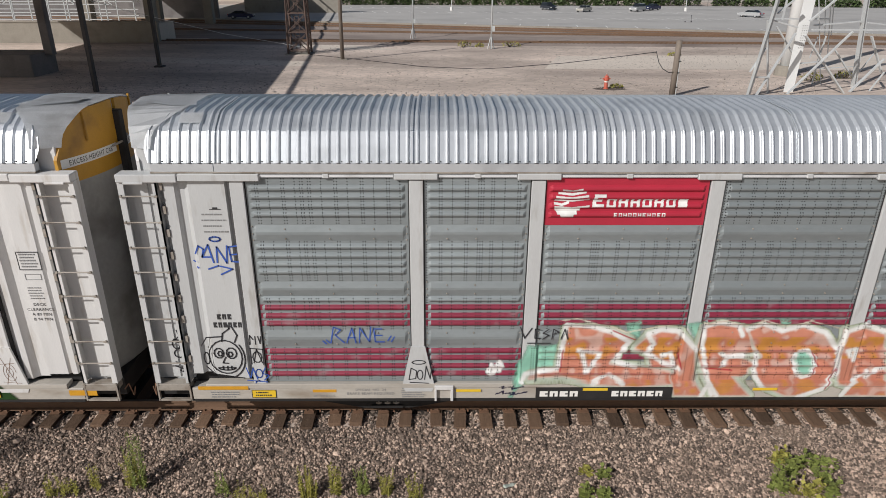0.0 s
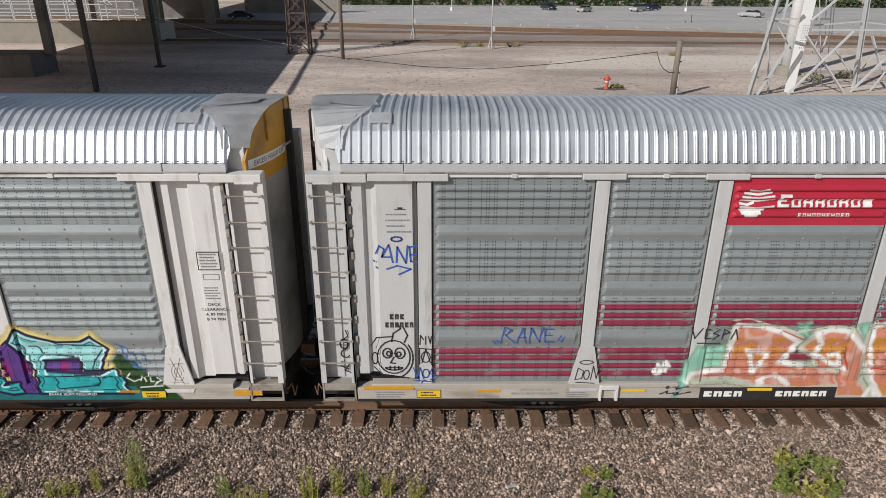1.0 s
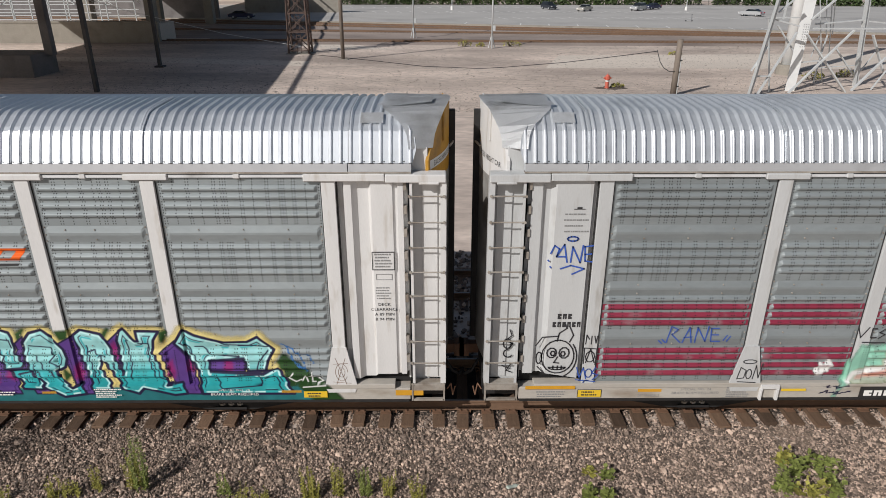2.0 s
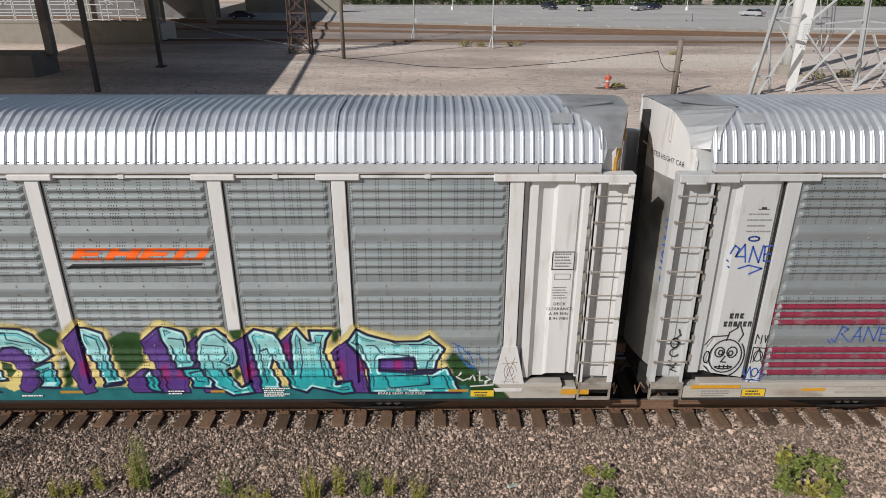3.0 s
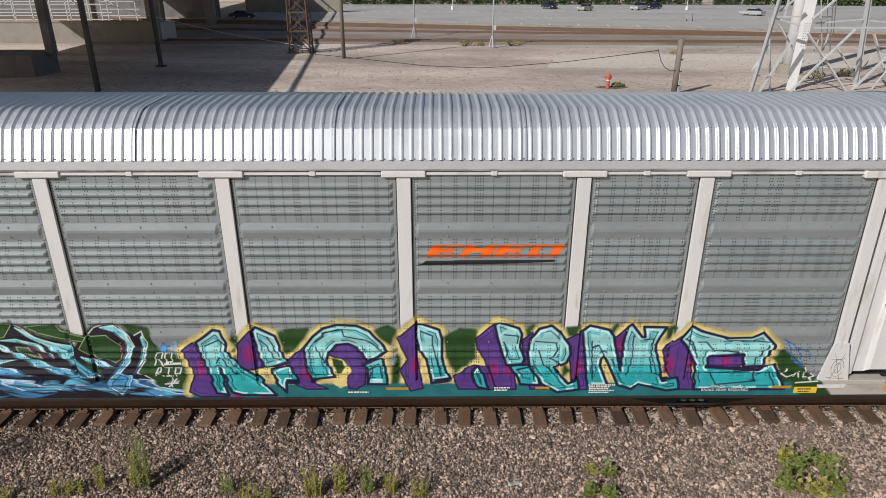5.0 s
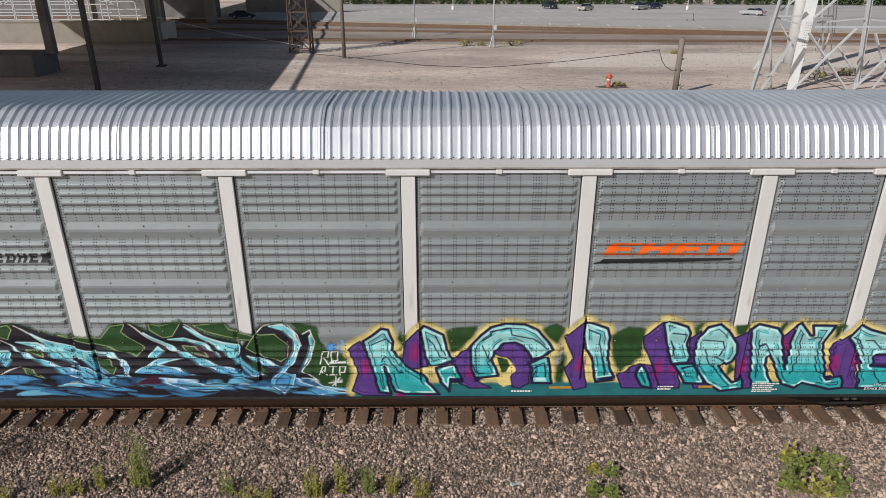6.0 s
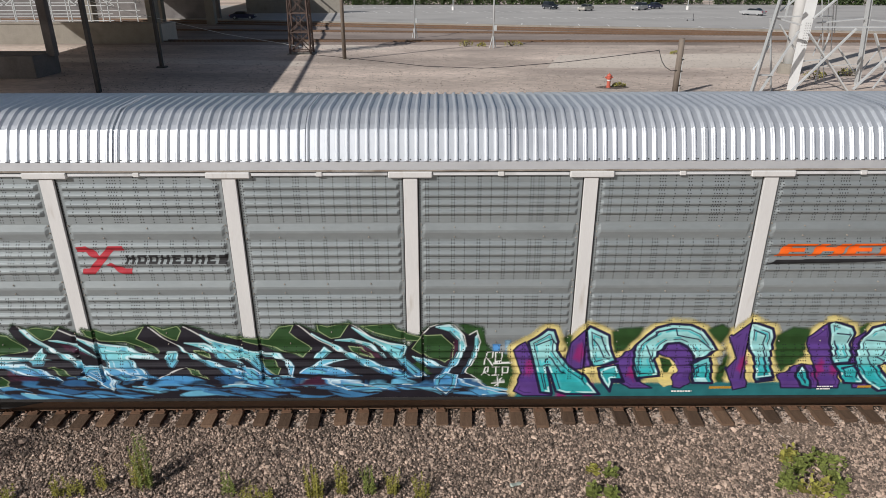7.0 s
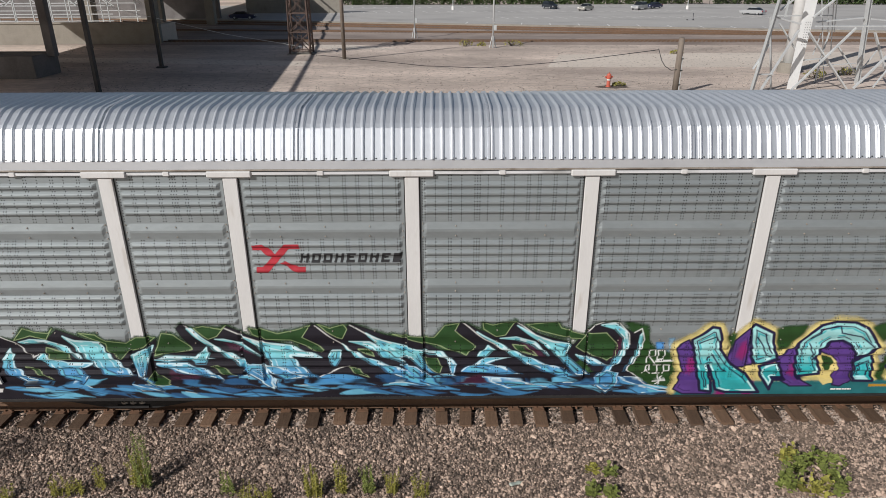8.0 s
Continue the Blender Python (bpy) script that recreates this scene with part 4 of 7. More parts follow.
TURQ_FILL_E = [[(9.11, 2.04), (9.27, 2.29), (9.47, 2.19), (9.97, 2.05), (10.37, 2.06), (10.56, 2.16), (10.83, 1.89), (10.7, 1.66), (10.65, 1.45), (10.33, 1.44), (10.28, 1.72), (9.67, 1.69), (9.66, 1.44), (10.59, 1.4), (10.87, 1.52), (10.97, 1.33), (11.13, 1.0), (9.48, 1.0), (9.45, 1.51), (9.32, 1.75), (9.22, 1.92)]]
TURQ_FILL = TURQ_FILL_A + TURQ_FILL_B + TURQ_FILL_C + TURQ_FILL_D + TURQ_FILL_E
TURQ_GREEN_A = [[(2.15, 2.21), (2.55, 2.24), (2.44, 2.07), (2.15, 1.78), (2.12, 1.95)], [(3.75, 2.21), (3.96, 2.29), (4.08, 2.21), (3.98, 1.96), (3.87, 2.06)], [(4.96, 2.09), (5.23, 2.23), (5.5, 2.2), (5.47, 1.65), (5.16, 1.39), (5, 1.71)], [(6.39, 2.22), (6.51, 2.3), (6.42, 2.11)], [(7.85, 2.19), (7.97, 2.3), (7.88, 2.1)], [(8.86, 2.24), (8.99, 2.27), (8.89, 2.08)], [(7.1, 2.27), (7.3, 2.29), (7.25, 2.15), (7.14, 2.13)], [(10.87, 1.62), (10.98, 1.77), (11.24, 1.59), (11.47, 1.32), (11.74, 1.14), (11.97, 0.87), (11.16, 0.87), (11.07, 1.14), (10.98, 1.45)], [(2.94, 1.66), (3.13, 1.6), (3.19, 1.48), (3.1, 1.36), (3.03, 1.36), (2.97, 1.54)]]
TURQ_GREEN_B = [[(7.1, 1.5), (7.18, 1.4), (7.09, 1.31)], [(4.14, 1.66), (4.14, 1.27), (4.02, 1.06), (4.04, 1.42)], [(2.06, 2.18), (2.2, 2.21), (2.48, 2.18), (2.33, 1.9), (2.15, 1.79)], [(1.22, 2.05), (1.32, 2.11), (1.3, 1.87)]]
TURQ_GREEN = TURQ_GREEN_A + TURQ_GREEN_B
TURQ_CREAM_A = [[(2.91, 1.72), (3.09, 1.66), (3.22, 1.54), (3.29, 1.4), (3.19, 1.24), (3.21, 1.12), (3.07, 1.06), (2.95, 1.18), (3.02, 1.3), (2.9, 1.54)]]
TURQ_CREAM = TURQ_CREAM_A
TURQ_LINE_A = [[(2.67, 1.99), (2.83, 2.12), (2.81, 2.18), (3.16, 2.24), (3.19, 2.12), (3.57, 2.03), (3.83, 1.83)], [(2.91, 1.75), (2.82, 1.57), (2.68, 1.89)], [(2.48, 1.6), (2.54, 1.43), (2.59, 1.33), (2.87, 1.33)], [(4.53, 2.21), (4.74, 2.12), (4.74, 1.94), (4.82, 1.59), (4.89, 1.27)], [(4.55, 1.79), (4.65, 1.53), (4.7, 1.32)], [(6, 2.14), (6.25, 2.11), (6.24, 1.94)], [(6, 1.97), (6.08, 1.79), (6.03, 1.65)], [(6.25, 1.41), (6.38, 1.43), (6.54, 1.47), (6.57, 1.21)], [(6.56, 1.99), (6.93, 1.95), (6.96, 1.78), (6.83, 1.64), (7, 1.55)], [(6.62, 1.82), (6.72, 1.52), (6.88, 1.38)]]
TURQ_LINE_B = [[(7.57, 1.87), (7.69, 1.9), (7.78, 1.73), (7.93, 1.4), (8.04, 1.18)], [(7.56, 1.99), (7.58, 1.64), (7.63, 1.21)], [(8.47, 2.03), (8.65, 2.03), (8.62, 1.63), (8.68, 1.34), (8.88, 1.25)], [(8.28, 2.1), (8.3, 1.64), (8.23, 1.28)], [(9.45, 1.96), (9.59, 1.96), (9.75, 1.79), (10.2, 1.75)], [(9.77, 2.12), (9.97, 2.0), (10.47, 1.98), (10.72, 1.95)], [(10.72, 1.88), (10.53, 1.63), (10.49, 1.46)], [(9.74, 1.34), (10.51, 1.39), (10.56, 1.19), (9.85, 1.12), (9.74, 1.34)], [(10.62, 1.29), (10.8, 1.36), (10.94, 1.05)], [(9.19, 2.05), (9.35, 1.96), (9.47, 1.63)], [(3.62, 1.42), (3.8, 1.51), (3.83, 1.23)], [(3.64, 1.37), (3.6, 1.2)]]
TURQ_LINE_C = [[(0.73, 1.91), (1, 2.05), (1.09, 1.91)], [(0.9, 1.58), (0.97, 1.7), (1.17, 1.4), (1.28, 1.32)], [(1.72, 2.04), (1.83, 1.9), (1.94, 1.67), (2.04, 1.62)], [(1.85, 2.11), (1.96, 1.83), (2.03, 1.72)]]
TURQ_LINE = TURQ_LINE_A + TURQ_LINE_B + TURQ_LINE_C
TURQ_MAGENTA_A = [[(4.43, 1.56)], [(6.13, 1.47)], [(5.82, 1.41)], [(8.02, 1.87)], [(9.37, 1.63)], [(2.02, 1.55)], [(7.34, 1.46)], [(6.55, 1.41)], [(9.98, 1.57)], [(2.49, 1.43)], [(8.97, 1.51)], [(0.61, 1.47)], [(1.2, 0.92)], [(1.49, 1.81)], [(1.71, 0.98)]]
TURQ_MAGENTA = TURQ_MAGENTA_A
# outlines of the blue piece, in metres along the car and over the ties
WILD_BASE = [[(-11.51, 2.14), (-11.3, 2.05), (-11.01, 2.15), (-10.73, 2.09), (-10.54, 2.27), (-10.19, 2.15), (-9.8, 1.99), (-9.51, 1.67), (-9.34, 1.85), (-9.08, 1.9), (-8.81, 2.1), (-8.91, 1.71), (-8.22, 1.87), (-8.47, 2.27), (-8.35, 2.4), (-7.92, 2.07), (-7.61, 2.33), (-7.17, 2.15), (-6.68, 1.99), (-6.34, 1.88)]]
WILD_BASE_MID = [[(-6.37, 2.0), (-5.97, 1.79), (-6.28, 2.13), (-6.08, 2.36), (-5.64, 2.06), (-5.52, 2.26), (-5.43, 2.36), (-4.85, 2.15), (-4.33, 2.03), (-3.89, 1.85), (-3.4, 1.71), (-3.24, 1.89), (-3.61, 2.19), (-3.48, 2.39), (-3.21, 2.23), (-2.76, 2.09)]]
WILD_BASE_END = [[(-2.56, 2.37), (-2.12, 2.14), (-1.52, 1.93), (-1.27, 2.22), (-1.04, 2.35), (-0.81, 2.36), (-0.6, 2.22), (-0.46, 2.15), (-0.33, 2.21), (-0.26, 1.99), (-0.34, 1.62), (-0.53, 1.39), (-0.16, 1.1), (0.39, 0.95)]]
WILD_GREEN_A = [[(-11.3, 2.07), (-11.12, 2.29), (-10.91, 2.22), (-10.68, 2.2), (-10.61, 2.29), (-10.73, 2.09), (-11.0, 2.16)], [(-10.16, 2.2), (-9.88, 2.17), (-9.71, 2.04), (-9.37, 1.99), (-9.17, 2.12), (-8.84, 2.12), (-9.07, 1.92), (-9.34, 1.85), (-9.51, 1.67), (-9.73, 1.88), (-9.73, 1.98), (-9.83, 2.04)], [(-8.91, 1.74), (-8.72, 2.19), (-8.51, 2.16), (-8.22, 1.87), (-8.59, 1.8)], [(-8.16, 2.27), (-7.92, 2.07), (-7.76, 2.13), (-7.59, 2.33), (-7.68, 2.25), (-8.0, 2.31)], [(-7.94, 1.52), (-7.82, 1.54), (-7.51, 1.3), (-7.74, 1.35)], [(-11.22, 1.54), (-11.08, 1.52), (-10.81, 1.24), (-11.04, 1.38)]]
WILD_GREEN_B = [[(-9.12, 1.22), (-8.97, 1.41), (-8.69, 1.17), (-8.86, 1.13)], [(-10.79, 1.91), (-10.46, 1.84), (-10.38, 1.68), (-10.76, 1.7)], [(-7.18, 2.29), (-7.13, 2.17), (-6.91, 2.06), (-6.48, 2.04), (-5.96, 1.78), (-5.91, 1.85), (-6.28, 2.1), (-6.13, 2.32), (-6.35, 2.24), (-6.7, 2.17), (-6.98, 2.26)], [(-6.01, 2.35), (-5.79, 2.26), (-5.55, 2.33), (-5.49, 2.24), (-5.58, 2.06), (-5.66, 2.09), (-5.85, 2.2)], [(-5.31, 1.86), (-5.12, 1.85), (-5.03, 1.71), (-5.24, 1.77)], [(-4.15, 1.67), (-3.92, 1.64), (-3.83, 1.46), (-3.88, 1.34), (-4.07, 1.44)]]
WILD_GREEN_C = [[(-4.7, 2.15), (-4.32, 2.1), (-3.97, 2.08), (-3.78, 2.3), (-3.53, 2.34), (-3.6, 2.2), (-3.24, 1.88), (-3.4, 1.72), (-3.88, 1.9), (-4.33, 2.02)], [(-3.12, 2.36), (-2.94, 2.3), (-2.65, 2.38), (-2.54, 2.39), (-2.72, 2.12), (-2.88, 2.09), (-3.1, 2.23)], [(-5.49, 1.47), (-5.3, 1.42), (-5.14, 1.24), (-5.36, 1.33)], [(-2.59, 1.91), (-2.36, 1.89), (-2.14, 1.7), (-2.45, 1.77)], [(-2.35, 2.31), (-1.81, 2.36), (-1.74, 2.24), (-1.3, 2.11), (-1.37, 2.04), (-1.6, 2.06), (-2.13, 2.2)], [(-1.47, 1.88), (-1.3, 2.13), (-0.95, 2.15), (-0.73, 1.9), (-0.76, 1.67), (-0.89, 1.58), (-1.31, 1.77)]]
WILD_GREEN_D = [[(-0.61, 2.33), (-0.25, 2.26), (-0.2, 1.99), (-0.08, 1.81), (0.12, 1.76), (0.34, 1.34), (0.38, 1.05), (0.1, 0.98), (-0.24, 1.15), (-0.53, 1.39), (-0.34, 1.62), (-0.26, 1.99), (-0.33, 2.21), (-0.46, 2.15)], [(-1.37, 1.61), (-1.11, 1.35), (-1.19, 1.3), (-1.45, 1.56)]]
WILD_CYAN_A = [[(-10.44, 2.15), (-10.25, 2.06), (-9.84, 2.02), (-9.73, 1.79), (-9.32, 1.32), (-9.59, 1.3), (-9.85, 1.37), (-10.07, 1.65), (-10.22, 1.84)], [(-11.23, 2.03), (-11.02, 2.09), (-10.76, 2.07), (-10.44, 1.93), (-10.18, 1.7), (-10.22, 1.69), (-10.53, 1.88), (-10.8, 2.02), (-11.12, 2.0)], [(-11.6, 1.66), (-11.42, 1.89), (-11.37, 1.8), (-11.44, 1.59), (-11.22, 1.29), (-10.8, 1.19), (-11.28, 1.19), (-11.62, 1.43)], [(-10.98, 1.7), (-10.86, 1.8), (-10.78, 1.7), (-10.48, 1.59), (-10.04, 1.58), (-10.3, 1.47), (-10.14, 1.33), (-10.25, 1.18), (-10.58, 1.28), (-10.73, 1.52)], [(-9.32, 1.74), (-9.17, 1.83), (-8.91, 1.94), (-9.05, 1.6), (-9.14, 1.32), (-8.83, 1.03), (-9.26, 1.32)]]
WILD_CYAN_B = [[(-8.93, 1.64), (-8.72, 1.73), (-8.17, 1.71), (-7.86, 1.68), (-8.38, 1.64), (-8.66, 1.6)], [(-8.9, 1.57), (-8.35, 1.57), (-7.9, 1.36), (-7.76, 1.21), (-8.15, 1.31), (-8.57, 1.41)], [(-8.26, 1.64), (-7.98, 1.89), (-7.94, 1.77), (-8.03, 1.57), (-8.19, 1.57)], [(-7.8, 2.07), (-7.65, 2.07), (-7.31, 1.97), (-7.02, 1.72), (-7.24, 1.86), (-7.5, 2.0)], [(-8.28, 2.27), (-8.2, 2.27), (-7.83, 1.91), (-7.38, 1.68), (-7.21, 1.49), (-6.8, 1.2), (-6.8, 1.06), (-7.22, 1.35), (-7.58, 1.68), (-7.98, 1.96)]]
WILD_CYAN_C = [[(-7.33, 2.13), (-6.96, 1.99), (-6.49, 1.92), (-5.96, 1.69), (-6.51, 1.74), (-6.37, 1.53), (-6.04, 1.25), (-6.55, 1.3), (-6.82, 1.44), (-6.95, 1.72), (-7.08, 1.95)], [(-7.2, 1.56), (-6.81, 1.51), (-6.24, 1.25), (-6.64, 1.2), (-6.94, 1.4)], [(-9.37, 1.18), (-8.84, 1.0), (-9.24, 1.01)], [(-5.83, 1.72), (-5.77, 1.84), (-5.61, 1.84), (-5.64, 1.63), (-5.74, 1.49), (-5.82, 1.59)], [(-7.25, 1.55), (-7.01, 1.55), (-6.84, 1.12), (-6.86, 1.03), (-7.1, 1.22), (-7.36, 1.41)], [(-5.46, 2.0), (-5.11, 1.99), (-4.62, 1.67), (-4.49, 1.56), (-4.86, 1.67), (-5.06, 1.86)]]
WILD_CYAN_D = [[(-5.59, 1.95), (-5.49, 1.86), (-5.1, 1.63), (-4.77, 1.51), (-4.36, 1.34), (-4.04, 1.1), (-4.46, 1.2), (-4.65, 1.27), (-4.97, 1.49), (-5.33, 1.68)], [(-5.16, 2.17), (-4.88, 2.02), (-4.28, 1.83), (-3.86, 1.8), (-3.58, 1.53), (-3.64, 1.27), (-3.73, 1.62), (-3.94, 1.74), (-4.22, 1.76), (-4.07, 1.44), (-3.82, 1.25), (-4.19, 1.44), (-4.39, 1.67), (-4.62, 1.67), (-4.9, 1.86)], [(-4.57, 1.53), (-4.3, 1.48), (-4.02, 1.25), (-3.77, 1.06), (-4.22, 1.2)], [(-3.2, 1.71), (-3.02, 1.89), (-2.89, 1.82), (-3.04, 1.71)]]
WILD_CYAN_E = [[(-3.22, 2.18), (-2.93, 2.0), (-2.56, 1.78), (-2.11, 1.56), (-1.72, 1.42), (-1.42, 1.28), (-1.74, 1.26), (-2.28, 1.5), (-2.64, 1.75)], [(-2.81, 2.05), (-2.53, 2.08), (-2.19, 1.96), (-1.94, 1.7), (-2.2, 1.89), (-2.54, 2.02)], [(-2.51, 2.29), (-2.18, 2.11), (-1.88, 1.98), (-1.57, 1.91), (-1.63, 1.7), (-1.18, 1.28), (-1.42, 1.28), (-1.71, 1.61), (-1.93, 1.84)], [(-3.48, 1.39), (-3.05, 1.64), (-2.6, 1.66), (-3.06, 1.55), (-2.68, 1.43), (-2.38, 1.28), (-2.78, 1.29), (-3.16, 1.36)], [(-3.1, 1.24), (-2.42, 1.19), (-1.92, 1.04), (-2.64, 1.02)]]
WILD_CYAN_F = [[(-1.04, 2.29), (-0.81, 2.33), (-0.6, 2.17), (-0.53, 1.9), (-0.65, 1.58), (-0.87, 1.35), (-1.09, 1.06), (-1.06, 1.25), (-0.84, 1.49), (-0.64, 1.81), (-0.64, 2.04), (-0.8, 2.22)], [(-0.35, 2.1), (-0.3, 2.17), (-0.27, 1.94), (-0.38, 1.62), (-0.59, 1.34), (-0.42, 1.67), (-0.35, 1.9)], [(-1.46, 1.72), (-1.18, 1.63), (-0.84, 1.46), (-1.12, 1.47), (-1.37, 1.63)], [(-1.08, 1.21), (-0.88, 1.39), (-0.66, 1.3), (-0.72, 1.06), (-0.87, 0.92), (-1.05, 1.06)], [(-0.66, 1.23), (-0.32, 1.1), (0.1, 0.96), (0.39, 0.93), (-0.26, 0.89), (-0.52, 1.06)]]
WILD_WHITE = [[(-11.51, 2.14), (-11.31, 2.03), (-11.03, 1.73), (-10.88, 1.8)], [(-8.31, 2.34), (-8.04, 2.05), (-7.68, 1.8), (-7.43, 1.66)], [(-7.62, 2.27), (-7.25, 2.11), (-6.88, 1.97)], [(-6.05, 2.31), (-5.66, 2.0), (-5.25, 1.68)], [(-5.44, 2.32), (-5.02, 2.08), (-4.73, 1.95)], [(-3.47, 2.36), (-3.08, 2.03), (-2.68, 1.78)], [(-2.52, 2.36), (-2.18, 2.11), (-1.84, 1.95)], [(-6.03, 1.26), (-5.78, 1.4), (-5.48, 1.51)], [(-1.3, 2.13), (-1.15, 2.29), (-0.97, 2.36), (-0.73, 2.33), (-0.55, 2.13), (-0.51, 1.9)], [(-0.46, 2.15), (-0.33, 2.22), (-0.26, 1.99), (-0.36, 1.62), (-0.53, 1.39), (-0.16, 1.1), (0.39, 0.95)]]
WILD_MAROON = [[(-7.66, 1.99), (-7.31, 1.96), (-7.14, 1.77), (-7.56, 1.88)], [(-5.2, 1.97), (-4.86, 1.9), (-4.64, 1.6), (-5.07, 1.79)], [(-3.63, 1.15), (-3.17, 1.29), (-2.62, 1.19), (-3.11, 1.15)], [(-2.46, 2.0), (-2.2, 1.89), (-1.98, 1.66), (-2.33, 1.77)], [(-0.7, 2.08), (-0.64, 1.99), (-0.67, 1.76), (-0.83, 1.58)], [(-8.68, 1.46), (-8.15, 1.29), (-8.24, 1.22), (-8.72, 1.22)]]
WILD_GREEN = WILD_GREEN_A + WILD_GREEN_B + WILD_GREEN_C + WILD_GREEN_D
WILD_CYAN = WILD_CYAN_A + WILD_CYAN_B + WILD_CYAN_C + WILD_CYAN_D + WILD_CYAN_E + WILD_CYAN_F
ORAN_MINT = [[(-7.43, 0.89), (-7.36, 1.52), (-7.19, 1.97), (-6.9, 1.91), (-6.67, 1.97), (-6.65, 1.35), (-7.25, 1.18), (-7.48, 0.89)], [(-5.48, 2.4), (-5.25, 2.42), (-5.23, 2.13), (-5.41, 2.18)], [(-4.44, 2.4), (-4.16, 2.42), (-4.12, 2.02), (-4.31, 2.18)], [(-2.78, 2.44), (-2.63, 2.44), (-2.58, 2.28), (-2.71, 2.26)]]
ORAN_FILL_A = [[(-6.53, 2.32), (-6.13, 2.32), (-5.7, 2.24), (-5.39, 2.07), (-5.64, 1.69), (-5.7, 1.57), (-5.23, 1.52), (-4.93, 1.46), (-4.59, 1.4), (-4.55, 1.17), (-5.18, 1.11), (-5.98, 1.17), (-6.52, 1.29), (-7.15, 1.26), (-7.11, 1.38), (-6.63, 1.46), (-6.57, 1.91)], [(-5.07, 2.18), (-4.89, 2.26), (-4.51, 2.23), (-4.22, 1.85), (-4.11, 1.17), (-3.92, 0.9), (-4.47, 0.91), (-4.58, 1.34), (-4.45, 1.46), (-4.94, 1.49), (-5.03, 1.8), (-5.28, 1.88)]]
ORAN_FILL_B = [[(-4.12, 2.31), (-3.82, 2.37), (-3.48, 2.31), (-3.34, 2.28), (-3.15, 1.79), (-3.52, 1.74), (-3.11, 1.57), (-3.25, 1.28), (-3.44, 1.28), (-3.08, 0.9), (-3.77, 0.9), (-3.93, 1.28), (-4.19, 1.85)], [(-3.34, 2.28), (-3.11, 2.34), (-2.76, 2.26), (-2.67, 2.28), (-2.3, 2.31), (-1.93, 2.17), (-1.67, 1.84), (-1.57, 1.45), (-1.74, 1.1), (-2.14, 0.9), (-2.43, 0.9), (-2.87, 1.11), (-3.08, 1.45), (-2.99, 1.74), (-3.11, 1.85)], [(-1.62, 2.25), (-1.35, 2.31), (-0.89, 2.17), (-0.55, 0.89), (-1.34, 0.9), (-1.24, 1.1), (-1.5, 1.16), (-1.6, 1.68)]]
ORAN_WHITE_A = [[(-6.53, 2.37), (-6.57, 1.91), (-6.63, 1.46), (-7.21, 1.38), (-7.27, 1.21)], [(-6.53, 2.37), (-6.08, 2.32), (-5.69, 2.21), (-5.39, 2.02), (-5.63, 1.63), (-5.23, 1.49)], [(-6.28, 1.84), (-5.89, 1.79), (-6.05, 1.46), (-6.12, 1.4)], [(-6.22, 1.81), (-6.11, 1.43)], [(-5.98, 1.17), (-5.7, 1.35), (-5.44, 1.17)], [(-5.07, 2.18), (-4.85, 2.26), (-4.54, 2.23), (-4.17, 1.85)], [(-5.07, 2.15), (-4.95, 1.96), (-5.07, 1.8), (-4.76, 1.6), (-4.45, 1.46)], [(-4.78, 1.74), (-4.64, 1.8), (-4.56, 1.57)]]
ORAN_WHITE_B = [[(-4.1, 2.34), (-4.09, 1.96), (-3.96, 1.46), (-3.78, 0.93)], [(-4.12, 2.31), (-3.83, 2.39), (-3.49, 2.34), (-3.41, 2.15)], [(-3.73, 1.79), (-3.59, 1.68), (-3.68, 1.51)], [(-3.59, 1.71), (-3.33, 1.74)], [(-3.1, 1.79), (-3.06, 1.34), (-2.86, 1.05)], [(-3.33, 2.26), (-3.07, 2.37), (-2.71, 2.23), (-2.35, 2.34), (-1.94, 2.2), (-1.63, 1.82), (-1.56, 1.39), (-1.77, 1.04), (-2.18, 0.87)], [(-1.62, 1.84), (-1.57, 2.23), (-1.27, 2.36), (-0.91, 2.23)], [(-1.4, 1.73), (-1.47, 1.84), (-1.33, 1.87), (-1.33, 1.65)], [(-0.99, 1.27), (-0.84, 1.45), (-0.71, 1.47)]]
ORAN_WHITE_C = [[(-3.97, 0.9), (-3.87, 1.17), (-3.68, 0.9)], [(-1.39, 0.9), (-1.26, 1.16), (-1.02, 1.39)], [(-7.88, 1.41), (-7.82, 1.55), (-7.75, 1.44), (-7.82, 1.34), (-7.88, 1.41)], [(-7.72, 1.52), (-7.68, 1.62), (-7.63, 1.52), (-7.68, 1.44), (-7.72, 1.52)]]
ORAN_CREAM = [[(-6.61, 2.45), (-6.33, 2.48), (-5.9, 2.37), (-5.46, 2.21), (-5.04, 2.29), (-4.58, 2.37)], [(-4.2, 2.37), (-3.74, 2.44), (-3.35, 2.34), (-3.04, 2.45), (-2.68, 2.34), (-2.23, 2.44), (-1.72, 2.28)]]
ORAN_HOLE = [[(-2.4, 1.68), (-2.33, 1.82), (-2.19, 1.83), (-2.04, 1.68), (-1.98, 1.48), (-2.03, 1.31), (-2.16, 1.27), (-2.3, 1.39)]]
ORAN_RED = [[(-6.56, 1.86), (-6.58, 1.41)], [(-4.5, 1.8), (-4.4, 1.46)], [(-2.09, 1.79), (-1.93, 1.51), (-2.03, 1.31)], [(-1.57, 1.45), (-1.72, 1.04)], [(-3.96, 1.46), (-3.47, 1.42)], [(-5.7, 2.24), (-5.3, 2.07)]]
